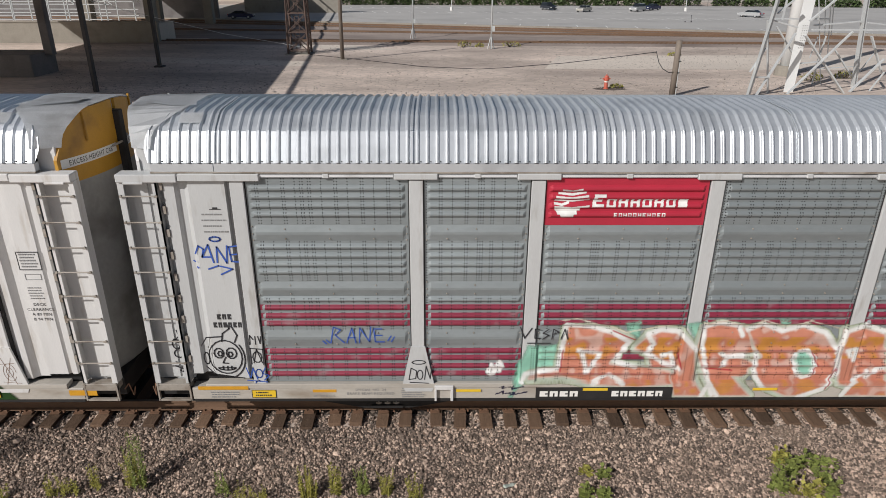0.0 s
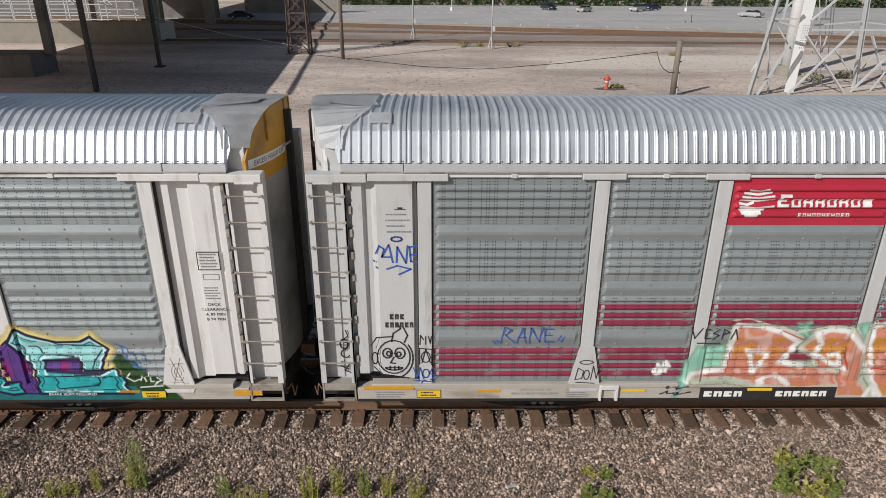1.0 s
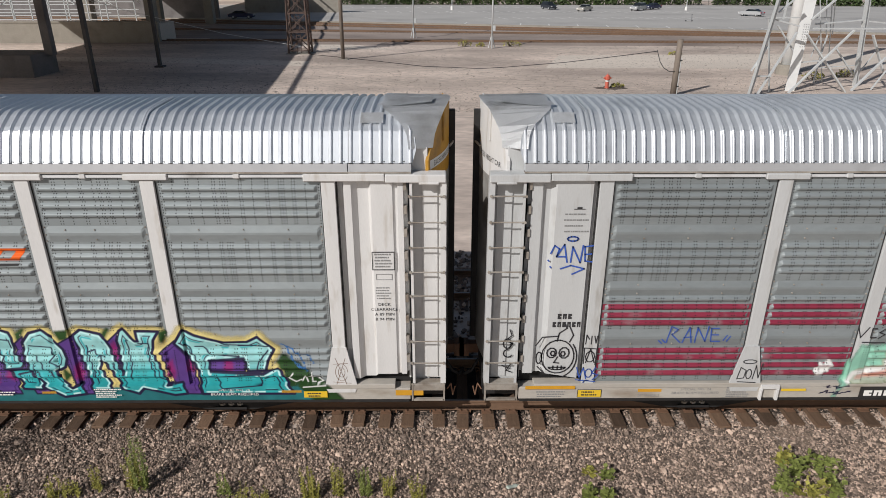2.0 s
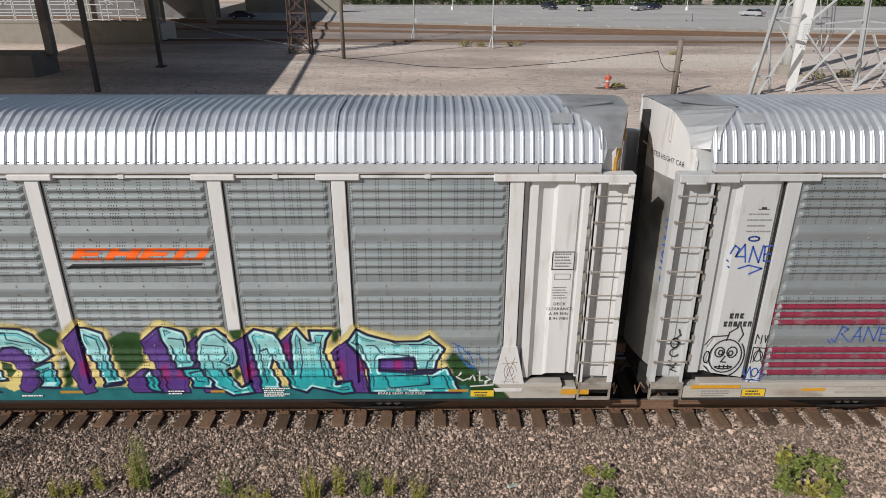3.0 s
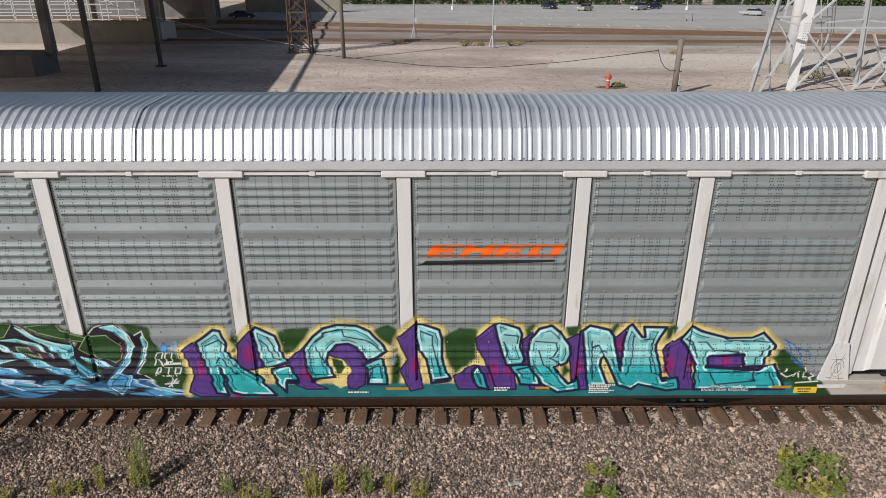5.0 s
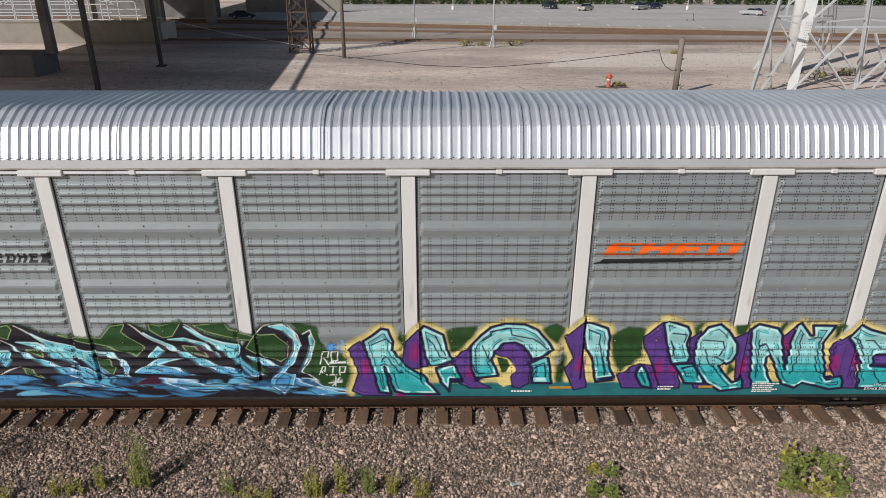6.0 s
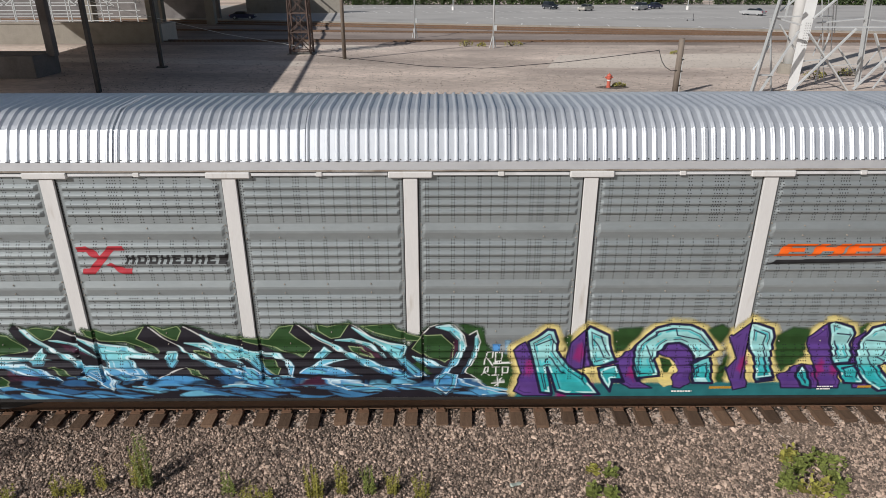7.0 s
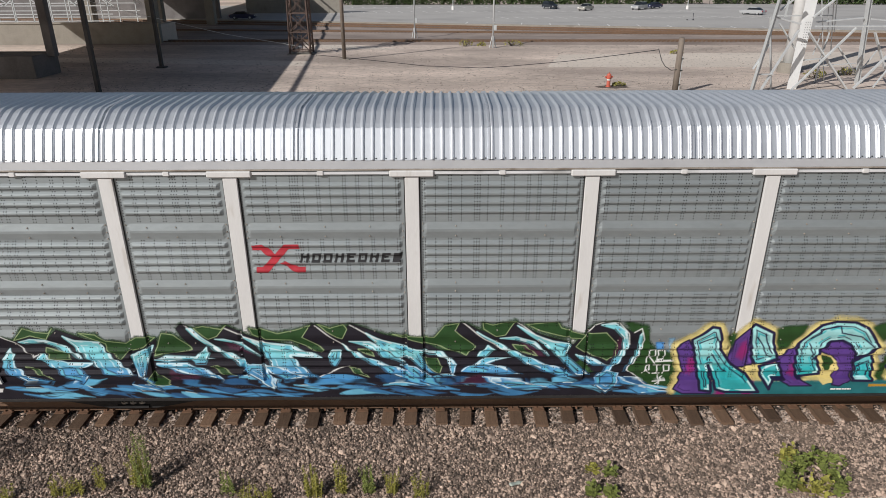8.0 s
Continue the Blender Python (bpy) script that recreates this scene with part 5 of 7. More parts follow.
ORAN_BLACK = [[(-7.73, 0.95), (-7.58, 1.02), (-7.6, 0.96), (-7.38, 0.99), (-7.46, 0.93), (-7.16, 1.0)], [(-7.68, 1.09), (-7.59, 1.14), (-7.62, 1.08), (-7.42, 1.13), (-7.44, 1.06), (-7.22, 1.13)]]
ORAN_FILL = ORAN_FILL_A + ORAN_FILL_B
ORAN_WHITE = ORAN_WHITE_A + ORAN_WHITE_B + ORAN_WHITE_C


# ---- sprayed pieces ----
class Wall:
    """A fine sheet of paint draped over one car's side, painted layer by layer."""

    def __init__(self, x0, x1, z0, z1, step=0.0115):
        self.xs, self.zs = np.arange(x0, x1, step), np.arange(z0, z1, step)
        self.X, self.Z = np.meshgrid(self.xs, self.zs)
        self.col = np.zeros((*self.X.shape, 3))
        self.alpha = np.zeros(self.X.shape)
        rng = np.random.RandomState(4)
        self.speck = rng.rand(*self.X.shape)
        coarse = rng.rand(len(self.zs) // 12 + 2, len(self.xs) // 12 + 2)
        zi, xi = np.arange(len(self.zs)) / 12, np.arange(len(self.xs)) / 12
        za, xa = zi.astype(int), xi.astype(int)
        fz, fx = (zi - za)[:, None], (xi - xa)[None, :]
        self.cloud = (coarse[za][:, xa] * (1 - fz) * (1 - fx) + coarse[za + 1][:, xa] * fz * (1 - fx)
                      + coarse[za][:, xa + 1] * (1 - fz) * fx + coarse[za + 1][:, xa + 1] * fz * fx)

    def window(self, pts, pad):
        p = np.array(pts)
        i0, i1 = np.searchsorted(self.xs, (p[:, 0].min() - pad, p[:, 0].max() + pad))
        j0, j1 = np.searchsorted(self.zs, (p[:, 1].min() - pad, p[:, 1].max() + pad))
        return slice(j0, j1), slice(i0, i1)

    def distance(self, pts, win, closed):
        X, Z = self.X[win], self.Z[win]
        d = np.full(X.shape, 9.0)
        inside = np.zeros(X.shape, bool)
        ends = list(zip(pts, pts[1:] + pts[:1])) if closed else list(zip(pts, pts[1:])) or [(pts[0], pts[0])]
        for (xa, za), (xb, zb) in ends:
            dx, dz = xb - xa, zb - za
            t = np.clip(((X - xa) * dx + (Z - za) * dz) / (dx * dx + dz * dz + 1e-9), 0, 1)
            d = np.minimum(d, np.hypot(X - xa - t * dx, Z - za - t * dz))
            if closed and abs(dz) > 1e-9:
                cross = (za > Z) != (zb > Z)
                inside ^= cross & (X < xa + (Z - za) * dx / dz)
        return np.where(inside, -d, d) if closed else d

    def lay(self, win, cover, colour):
        c = np.clip(cover, 0, 1)
        a = self.alpha[win]
        out = c + a * (1 - c)
        k = (c / np.maximum(out, 1e-6))[..., None]
        self.col[win] = self.col[win] * (1 - k) + np.asarray(colour) * k
        self.alpha[win] = out

    def shape(self, pts, colour, grow=0.0, soft=0.008, dust=0.0, low=None):
        """A filled outline; low: the colour that it fades to downwards; dust: width of speckled overspray."""
        win = self.window(pts, grow + soft + dust + 0.02)
        d = self.distance(pts, win, True) - grow
        if dust:
            d = d + (self.speck[win] - 0.5) * dust + (self.cloud[win] - 0.5) * dust * 0.8
        c = np.ones((*d.shape, 3)) * np.array(colour)
        if low is not None:
            f = np.clip((1.75 + 0.12 * (self.cloud[win] - 0.5) - self.Z[win]) / 0.35, 0, 1)[..., None]
            c = c * (1 - f) + np.array(low) * f
        c = c * (0.86 + 0.28 * self.cloud[win])[..., None]
        self.lay(win, 0.5 - d / (2 * soft), c)

    def line(self, pts, width, colour, soft=0.006, dust=0.0, closed=False):
        win = self.window(pts, width + soft + dust)
        d = np.abs(self.distance(pts, win, closed)) - width / 2
        if dust:
            d = d + (self.speck[win] - 0.5) * dust
        self.lay(win, 0.5 - d / (2 * soft), colour)

    def inner(self, pts, depth, width, colour, keep=0.5, above=True):
        """A broken contour that follows an outline on its inside."""
        win = self.window(pts, 0.02)
        d = np.abs(self.distance(pts, win, True) + depth) - width / 2
        c = self.cloud[win] - keep
        self.lay(win, np.clip(0.5 - d / 0.012, 0, 1) * np.clip((c if above else -c) * 14, 0, 1), colour)

    def mesh(self, car, label, name="graffiti", material=None, lift=0.005):
        keep = self.alpha > 0.02
        face = keep[:-1, :-1] & keep[1:, :-1] & keep[:-1, 1:] & keep[1:, 1:]
        used = np.zeros(keep.shape, bool)
        for a, b in ((0, 0), (0, 1), (1, 0), (1, 1)):
            used[a:used.shape[0] - 1 + a, b:used.shape[1] - 1 + b] |= face
        index = np.full(keep.shape, -1)
        index[used] = np.arange(used.sum())
        fold = np.array([relief(z) for z in self.zs])
        edge = np.min(np.abs(self.xs[:, None] - np.array(POSTS)[None, :]), axis=1)
        # sheets between the posts, the posts themselves, the sill in front of both
        k = np.clip((edge - 0.173) / 0.055, 0, 1)
        out = SIDE + fold[:, None] * k[None, :]
        out = np.where(edge[None, :] < 0.142, 1.625, out)
        zz = self.zs[:, None]
        out = np.where(zz < 1.195, 1.66, out)
        out = np.where(zz < 1.105, 1.64, out)
        out = out + lift
        verts = np.stack([self.X[used], -out[used], self.Z[used]], axis=1)
        j, i = np.nonzero(face)
        quads = np.stack([index[j, i], index[j, i + 1], index[j + 1, i + 1], index[j + 1, i]], axis=1)
        me = bpy.data.meshes.new(name)
        me.from_pydata(verts.tolist(), [], quads.tolist())
        layer = me.color_attributes.new("spray", "FLOAT_COLOR", "POINT")
        rgba = np.ones((len(verts), 4), dtype=np.float32)
        rgba[:, :3] = self.col[used]
        rgba[:, 3] = self.alpha[used]
        layer.data.foreach_set("color", rgba.ravel())
        me.materials.append(material or spray)
        ob = new(name, me)
        ob.parent = car
        ob["label"] = label
        return ob


PALE_CYAN, TEAL, NAVY, VIOLET = (0.30, 0.60, 0.60), (0.03, 0.36, 0.38), (0.016, 0.012, 0.045), (0.10, 0.045, 0.22)
STRAW, DARK_GREEN, PINK, CHALK = (0.66, 0.55, 0.22), (0.022, 0.062, 0.016), (0.24, 0.02, 0.14), (0.72, 0.72, 0.70)


def turquoise_piece():
    w = Wall(0.05, 12.6, 0.87, 2.62)
    for p in TURQ_FILL + TURQ_PURPLE:
        w.shape(p, STRAW, grow=0.10, soft=0.055, dust=0.03)
    for p in TURQ_GREEN:
        w.shape(p, DARK_GREEN, grow=0.03, soft=0.03, dust=0.015)
    w.shape([(0.35, 0.80), (0.45, 1.17), (11.2, 1.17), (11.5, 0.80)], (0.02, 0.145, 0.16), soft=0.02, dust=0.03)
    for p in TURQ_PURPLE:
        w.shape(p, VIOLET)
    for (p,) in TURQ_MAGENTA:
        x, z = p
        w.shape([(x - 0.10, z - 0.14), (x + 0.02, z - 0.22), (x + 0.10, z - 0.05), (x + 0.05, z + 0.2), (x - 0.04, z + 0.12)], PINK, soft=0.03, dust=0.05)
    for p in TURQ_PURPLE:
        w.inner(p, 0.07, 0.018, (0.045, 0.02, 0.11), 0.5)
        w.line(p, 0.030, NAVY, closed=True)
    for p in TURQ_CREAM:
        w.shape(p, STRAW)
    w.shape(TURQ_GREEN[8], DARK_GREEN)
    for p in TURQ_FILL:
        w.shape(p, PALE_CYAN, low=TEAL)
        w.inner(p, 0.045, 0.030, (0.50, 0.76, 0.76), 0.5, above=False)
        w.inner(p, 0.085, 0.020, NAVY, 0.42)
        w.inner(p, 0.12, 0.03, (0.06, 0.42, 0.46), 0.5)
        w.line(p, 0.052, NAVY, closed=True)
    for p in TURQ_LINE:
        w.line(p, 0.026, NAVY)
    # blue scribble, white signature and pale stencils on the sill
    for p in ([(10.95, 2.02), (11.15, 1.90), (11.30, 1.72), (11.38, 1.45)], [(11.05, 1.95), (11.18, 1.62), (11.32, 1.50)], [(11.2, 1.85), (11.45, 1.75), (11.5, 1.6)]):
        w.line(p, 0.035, (0.05, 0.17, 0.42), dust=0.03)
    for p in ([(11.12, 1.40), (11.04, 1.30), (11.16, 1.22), (11.26, 1.26)], [(11.28, 1.24), (11.34, 1.36), (11.38, 1.22)], [(11.46, 1.42), (11.46, 1.22), (11.52, 1.22)], [(11.40, 1.34), (11.52, 1.34)],
              [(11.66, 1.36), (11.58, 1.30), (11.66, 1.24), (11.56, 1.20)], [(11.3, 1.15), (11.7, 1.18)]):
        w.line(p, 0.024, CHALK)
    patches("small_print", text_lines(7.55, 8.05, 1.13, 5, 0.04, 0.022, 31) + text_lines(5.85, 6.15, 1.08, 2, 0.05, 0.025, 32) + text_lines(3.2, 3.65, 1.0, 1, 0.05, 0.03, 33), white_mark, bnsf_car, out=1.674)
    letters("SPECIAL NO. 24", 0.075, white_mark, bnsf_car, on_side(10.05, 1.06, 1.656))
    letters("BRAKE BEAM REQUIRED", 0.075, white_mark, bnsf_car, on_side(10.05, 0.97, 1.656))
    for x0, x1 in ((3.9, 4.3), (6.6, 6.85), (10.9, 11.25)):
        w.shape([(x0, 1.02), (x1, 1.02), (x1, 1.07), (x0, 1.07)], (0.45, 0.24, 0.03), dust=0.01)
    # overspray left of the piece
    w.mesh(bnsf_car, "turquoise and purple graffiti with a yellow halo", lift=0.010)


def blue_piece():
    w = Wall(-12.62, 0.62, 0.87, 2.55)
    moss, ink = (0.022, 0.062, 0.018), (0.014, 0.012, 0.018)
    base = [(-12.6, 1.9)] + WILD_BASE[0] + WILD_BASE_MID[0] + WILD_BASE_END[0] + [(0.45, 0.80), (-12.6, 0.80)]
    w.shape(base, moss, grow=0.02, soft=0.05, dust=0.06)
    for p in WILD_GREEN:
        w.shape(p, moss, grow=0.03, soft=0.04, dust=0.05)
    w.shape(base, ink)
    for p in WILD_GREEN:
        w.shape(p, moss, soft=0.012, dust=0.02)
    rnd = random.Random(3)

    def flow(x, z, length, drop, width, colour, low=None):
        """A tapering curved streak that runs down along the car."""
        up, down = [], []
        bend = rnd.uniform(-0.08, 0.08)
        for i in range(9):
            f = i / 8
            cx, cz = x + length * f, z - drop * f + bend * math.sin(f * math.pi)
            h = width * math.sin(math.pi * min(1, f * 1.15 + 0.06)) ** 0.8 if f < 0.82 else width * (1 - f)
            up.append((cx, cz + abs(h) * 0.5))
            down.append((cx, cz - abs(h) * 0.5))
        w.shape(up + down[::-1], colour, soft=0.014, low=low)
        return up

    sky_blue, cyan, ice = (0.075, 0.27, 0.50), (0.20, 0.55, 0.60), (0.62, 0.75, 0.78)
    for k in range(80):
        x = -11.6 + 11.4 * k / 80 + rnd.uniform(-0.1, 0.1)
        top = flow(x, rnd.uniform(0.93, 1.28), rnd.uniform(0.45, 0.95), rnd.uniform(0.0, 0.16), rnd.uniform(0.06, 0.13), rnd.choice((sky_blue, (0.03, 0.10, 0.22), (0.045, 0.17, 0.34), (0.14, 0.42, 0.60))))
        if k % 2:
            w.line(top[1:7], 0.013, rnd.choice((ice, ink, ink)))
    for p in WILD_MAROON:
        w.shape(p, (0.055, 0.016, 0.035), soft=0.02)
    for p in WILD_CYAN:
        w.shape(p, cyan, grow=0.012, low=sky_blue)
        w.inner(p, 0.045, 0.045, (0.12, 0.42, 0.55), 0.52)
        w.inner(p, 0.02, 0.020, ice, 0.45, above=False)
        w.inner(p, 0.07, 0.014, ink, 0.45)
        w.inner(p, 0.10, 0.010, ice, 0.5, above=False)
        w.line(p[:len(p) // 2 + 1], 0.014, ice)
        w.line(p[len(p) // 2:], 0.016, ink)
    for k in range(60):
        x = -11.4 + 11.0 * k / 60 + rnd.uniform(-0.15, 0.15)
        flow(x, rnd.uniform(0.95, 1.30), rnd.uniform(0.4, 0.8), rnd.uniform(0.0, 0.15), rnd.uniform(0.02, 0.045), ink)
    for p in WILD_GREEN[:-2]:
        w.line(p, 0.011, (0.34, 0.42, 0.22), closed=True)
    # green ground with a small white tag beside the loop
    w.shape([(-0.58, 2.34), (-0.21, 2.19), (-0.15, 1.85), (0.02, 1.77), (0.28, 1.73), (0.41, 1.37), (0.55, 1.25), (0.45, 1.04), (-0.06, 1.07), (-0.50, 1.38), (-0.29, 1.69), (-0.31, 2.15)], DARK_GREEN, soft=0.02, dust=0.02)
    w.shape([(-0.05, 1.94), (0.10, 1.94), (0.08, 1.81), (-0.03, 1.79)], (0.08, 0.26, 0.55), soft=0.02, dust=0.02)
    w.shape([(0.17, 2.03), (0.27, 2.03), (0.25, 1.77), (0.18, 1.77)], (0.22, 0.38, 0.52), soft=0.03, dust=0.03)
    for p in WILD_WHITE:
        w.line(p, 0.015, CHALK, soft=0.008)
    for p in ([(-0.19, 1.55), (-0.14, 1.77), (-0.03, 1.79), (-0.05, 1.67), (-0.15, 1.66), (-0.04, 1.53)], [(0.01, 1.77), (0.13, 1.77), (0.11, 1.59), (0.01, 1.58), (0.01, 1.77)],
              [(-0.02, 1.56), (0.31, 1.57)], [(-0.23, 1.30), (-0.16, 1.46), (-0.11, 1.475), (-0.12, 1.395), (-0.18, 1.38), (-0.09, 1.29)], [(-0.04, 1.47), (0.09, 1.47)],
              [(0.027, 1.47), (0.014, 1.295)], [(-0.04, 1.29), (0.08, 1.295)], [(0.14, 1.29), (0.145, 1.47), (0.25, 1.46), (0.23, 1.37), (0.144, 1.366)],
              [(-0.05, 1.175), (0.175, 1.19)], [(0.06, 1.255), (0.065, 1.10)], [(0.0, 1.11), (0.135, 1.23)]):
        w.line(p, 0.020, CHALK, soft=0.006)
    w.mesh(bnsf_car, "blue, black and green wild-style graffiti")


def orange_piece():
    w = Wall(-8.0, 0.0, 0.87, 2.55)
    mint, salmon, amber = (0.26, 0.52, 0.40), (0.52, 0.21, 0.14), (0.52, 0.235, 0.055)
    for p in ORAN_MINT:
        w.shape(p, mint, soft=0.05, dust=0.05)
    for p in ORAN_FILL:
        w.shape(p, (0.36, 0.40, 0.28), grow=0.10, soft=0.015, dust=0.02)
        w.shape(p, (0.45, 0.50, 0.42), grow=0.075, soft=0.015, dust=0.03)
    for p in ORAN_FILL:
        w.shape(p, salmon, soft=0.01)
        win = w.window(p, 0.0)
        d = w.distance(p, win, True)
        f = np.clip((w.cloud[win] - 0.42) * 4, 0, 1) * (d < 0) * (np.abs(w.Z[win] - 1.9) < 0.22)
        w.lay(win, f, amber)
        f = np.clip((w.cloud[win] - 0.5) * 4, 0, 1) * (d < 0) * (np.abs(w.Z[win] - 1.05) < 0.16)
        w.lay(win, f * 0.8, amber)
        f = np.clip((0.40 - w.cloud[win]) * 5, 0, 1) * (d < 0)
        w.lay(win, f * 0.75, (0.60, 0.42, 0.36))
        w.line(p, 0.030, (0.55, 0.42, 0.36), soft=0.012, dust=0.012, closed=True)
    for p in ORAN_WHITE:
        w.line(p, 0.088, CHALK, soft=0.02, dust=0.02)
    for p in ORAN_CREAM:
        w.line(p, 0.022, (0.62, 0.56, 0.46), soft=0.012, dust=0.02)
    for p in ORAN_HOLE:
        w.shape(p, CHALK, grow=0.05, dust=0.02)
        w.shape(p, mint, grow=-0.04, soft=0.02, dust=0.06)
    for p in ORAN_RED:
        w.line(p, 0.022, (0.35, 0.03, 0.04))
    for p in ORAN_BLACK:
        w.line(p, 0.03, NAVY, dust=0.02)
    w.mesh(fxe_car, "orange and salmon graffiti outlined in white and mint")


def emblems():
    """Company marks as plain blocks, lying close on the folded sheets."""
    def block(w, x0, x1, z0, z1, colour, kind, slant):
        h, d = z1 - z0, x1 - x0
        def quad(a, b, c, e):
            w.shape([(x0 + a * d + slant * c * h, z0 + c * h), (x0 + b * d + slant * c * h, z0 + c * h), (x0 + b * d + slant * e * h, z0 + e * h), (x0 + a * d + slant * e * h, z0 + e * h)], colour, soft=0.004)
        if kind == "r":
            for q in ((0, 0.3, 0, 1), (0.7, 1, 0, 1), (0, 1, 0, 0.24), (0, 1, 0.76, 1)):
                quad(*q)
        elif kind == "s":
            quad(0, 1, 0, 1)
        elif kind == "c":
            for q in ((0, 0.32, 0, 1), (0, 1, 0, 0.24), (0, 0.8, 0.38, 0.62), (0, 1, 0.76, 1)):
                quad(*q)
        else:
            for q in ((0, 0.3, 0, 1), (0.66, 1, 0, 1), (0, 1, 0.4, 0.66)):
                quad(*q)

    def word(w, x0, x1, z0, z1, kinds, colour, slant, gap=0.2):
        step = (x1 - x0) / len(kinds)
        for i, kind in enumerate(kinds):
            block(w, x0 + i * step, x0 + (i + 1 - gap) * step, z0, z1, colour, kind, slant)

    w = Wall(4.3, 7.16, 3.35, 3.95, 0.008)
    word(w, 4.60, 6.84, 3.61, 3.85, "cncr", (0.80, 0.13, 0.015), 0.75, 0.07)
    w.shape([(4.50, 3.455), (4.64, 3.560), (6.82, 3.570), (6.78, 3.535)], (0.02, 0.02, 0.022), soft=0.004)
    w.mesh(bnsf_car, "slanted orange company mark over a black bar", "company_mark", emblem_paint)
    w = Wall(-7.05, -4.4, 3.25, 3.92, 0.008)
    red = (0.42, 0.035, 0.05)
    w.shape([(-6.96, 3.84), (-6.78, 3.86), (-6.56, 3.67), (-6.64, 3.60), (-6.82, 3.74), (-6.96, 3.74)], red, soft=0.004)
    w.shape([(-6.42, 3.56), (-6.22, 3.44), (-6.10, 3.44), (-6.10, 3.34), (-6.24, 3.33), (-6.52, 3.52)], red, soft=0.004)
    w.shape([(-6.92, 3.33), (-6.74, 3.33), (-6.36, 3.76), (-6.18, 3.76), (-6.18, 3.86), (-6.42, 3.86), (-6.82, 3.44), (-6.92, 3.44)], red, soft=0.004)
    word(w, -6.19, -4.46, 3.53, 3.70, "nrrncrncs", (0.03, 0.03, 0.032), 0.2, 0.24)
    w.mesh(bnsf_car, "crossed red ribbons and a dark company mark", "company_mark", emblem_paint)
    w = Wall(-7.0, -4.5, 4.30, 4.93, 0.008)
    for k in range(9):
        z0 = 4.365 + 0.056 * k
        h = math.sqrt(max(0.003, 0.27 ** 2 - (z0 + 0.02 - 4.61) ** 2)) * 1.08
        left, right = -6.62 - h, -6.62 + h
        if k < 3:
            right = -6.58 + 0.05 * k
        if k == 4:
            right = -6.66
        wave = [(left, z0), ((left + right) / 2, z0 - 0.02), (right, z0 + 0.012), (right, z0 + 0.050), ((left + right) / 2, z0 + 0.018), (left, z0 + 0.038)]
        if k < 3:
            wave = [(left, z0), (right, z0), (right, z0 + 0.058), (left - 0.03, z0 + 0.058)]
        w.shape(wave, CHALK, soft=0.004)
    word(w, -6.30, -6.08, 4.545, 4.755, "c", CHALK, 0.18, 0.12)
    word(w, -6.07, -4.72, 4.545, 4.685, "rnnrnrs", CHALK, 0.18, 0.2)
    word(w, -5.93, -5.07, 4.37, 4.445, "crnrrncnrcr", CHALK, 0.0, 0.26)
    w.mesh(fxe_car, "white round emblem and company mark on crimson", "company_mark", emblem_paint, 0.012)


emblems()
turquoise_piece()
blue_piece()
orange_piece()


# ---- near tracks ----
def rail(parent, y, name="rail", x0=-90.0, x1=90.0, base=0.012):
    prof = ((-0.076, 0), (0.076, 0), (0.076, 0.012), (0.014, 0.032), (0.010, 0.130), (0.036, 0.148), (0.037, 0.178), (0.028, 0.186), (-0.028, 0.186), (-0.037, 0.178), (-0.036, 0.148), (-0.010, 0.130), (-0.014, 0.032), (-0.076, 0.012))
    bm = bmesh.new()
    prism(bm, [(y + a, base + b) for a, b in prof], x0, x1)
    r = part(name, bm, dark_rail, parent)
    bm = bmesh.new()
    box(bm, x0, x1, y - 0.027, y + 0.027, base + 0.1865, base + 0.190)
    part("rail_head", bm, rail_steel, r, "polished running surface")
    return r


def near_track():
    tr = empty("railway_track", label="rusty railway track on weathered wooden ties", category="railway track", kind="structure")
    for y in (-0.7525, 0.7525):
        rail(tr, y)
    rnd = random.Random(7)
    # one tie mesh, chipped at its ends, shared by all
    bm = bmesh.new()
    box(bm, -0.115, 0.115, -1.28, 1.28, -0.17, 0.0)
    bmesh.ops.subdivide_edges(bm, edges=[e for e in bm.edges if abs(e.verts[0].co.y - e.verts[1].co.y) > 1], cuts=5)
    for v in bm.verts:
        v.co += Vector((rnd.uniform(-0.008, 0.008), rnd.uniform(-0.012, 0.012), rnd.uniform(-0.006, 0.0)))
    tie = bpy.data.meshes.new("tie")
    bm.to_mesh(tie)
    bm.free()
    tie.materials.append(tie_wood)
    bm = bmesh.new()
    box(bm, -0.095, 0.095, -0.18, 0.18, 0.0, 0.014)
    for x in (-0.06, 0.06):
        for y in (-0.10, 0.10):
            box(bm, x - 0.013, x + 0.013, y - 0.016, y + 0.016, 0.014, 0.045)
    plate_mesh = bpy.data.meshes.new("tie_plate")
    bm.to_mesh(plate_mesh)
    bm.free()
    plate_mesh.materials.append(rust)
    x = -24.0
    while x < 24.0:
        o = new("tie", tie)
        o.parent = tr
        o.location = (x + rnd.uniform(-0.035, 0.035), rnd.uniform(-0.08, 0.08), rnd.uniform(-0.02, 0.0))
        o.rotation_euler = (0, 0, rnd.uniform(-0.03, 0.03) + (math.pi if rnd.random() < 0.5 else 0))
        for y in (-0.7525, 0.7525):
            p = new("tie_plate", plate_mesh)
            p.parent = tr
            p.location = (o.location.x, y, 0.001)
        x += 0.500
    # rail anchors hooked under the rail here and there
    bm = bmesh.new()
    for k in range(40):
        x = -14 + 0.73 * k + rnd.uniform(-0.1, 0.1)
        box(bm, x, x + 0.03, -0.86, -0.66, -0.02, 0.03)
    part("rail_anchors", bm, rust, tr)


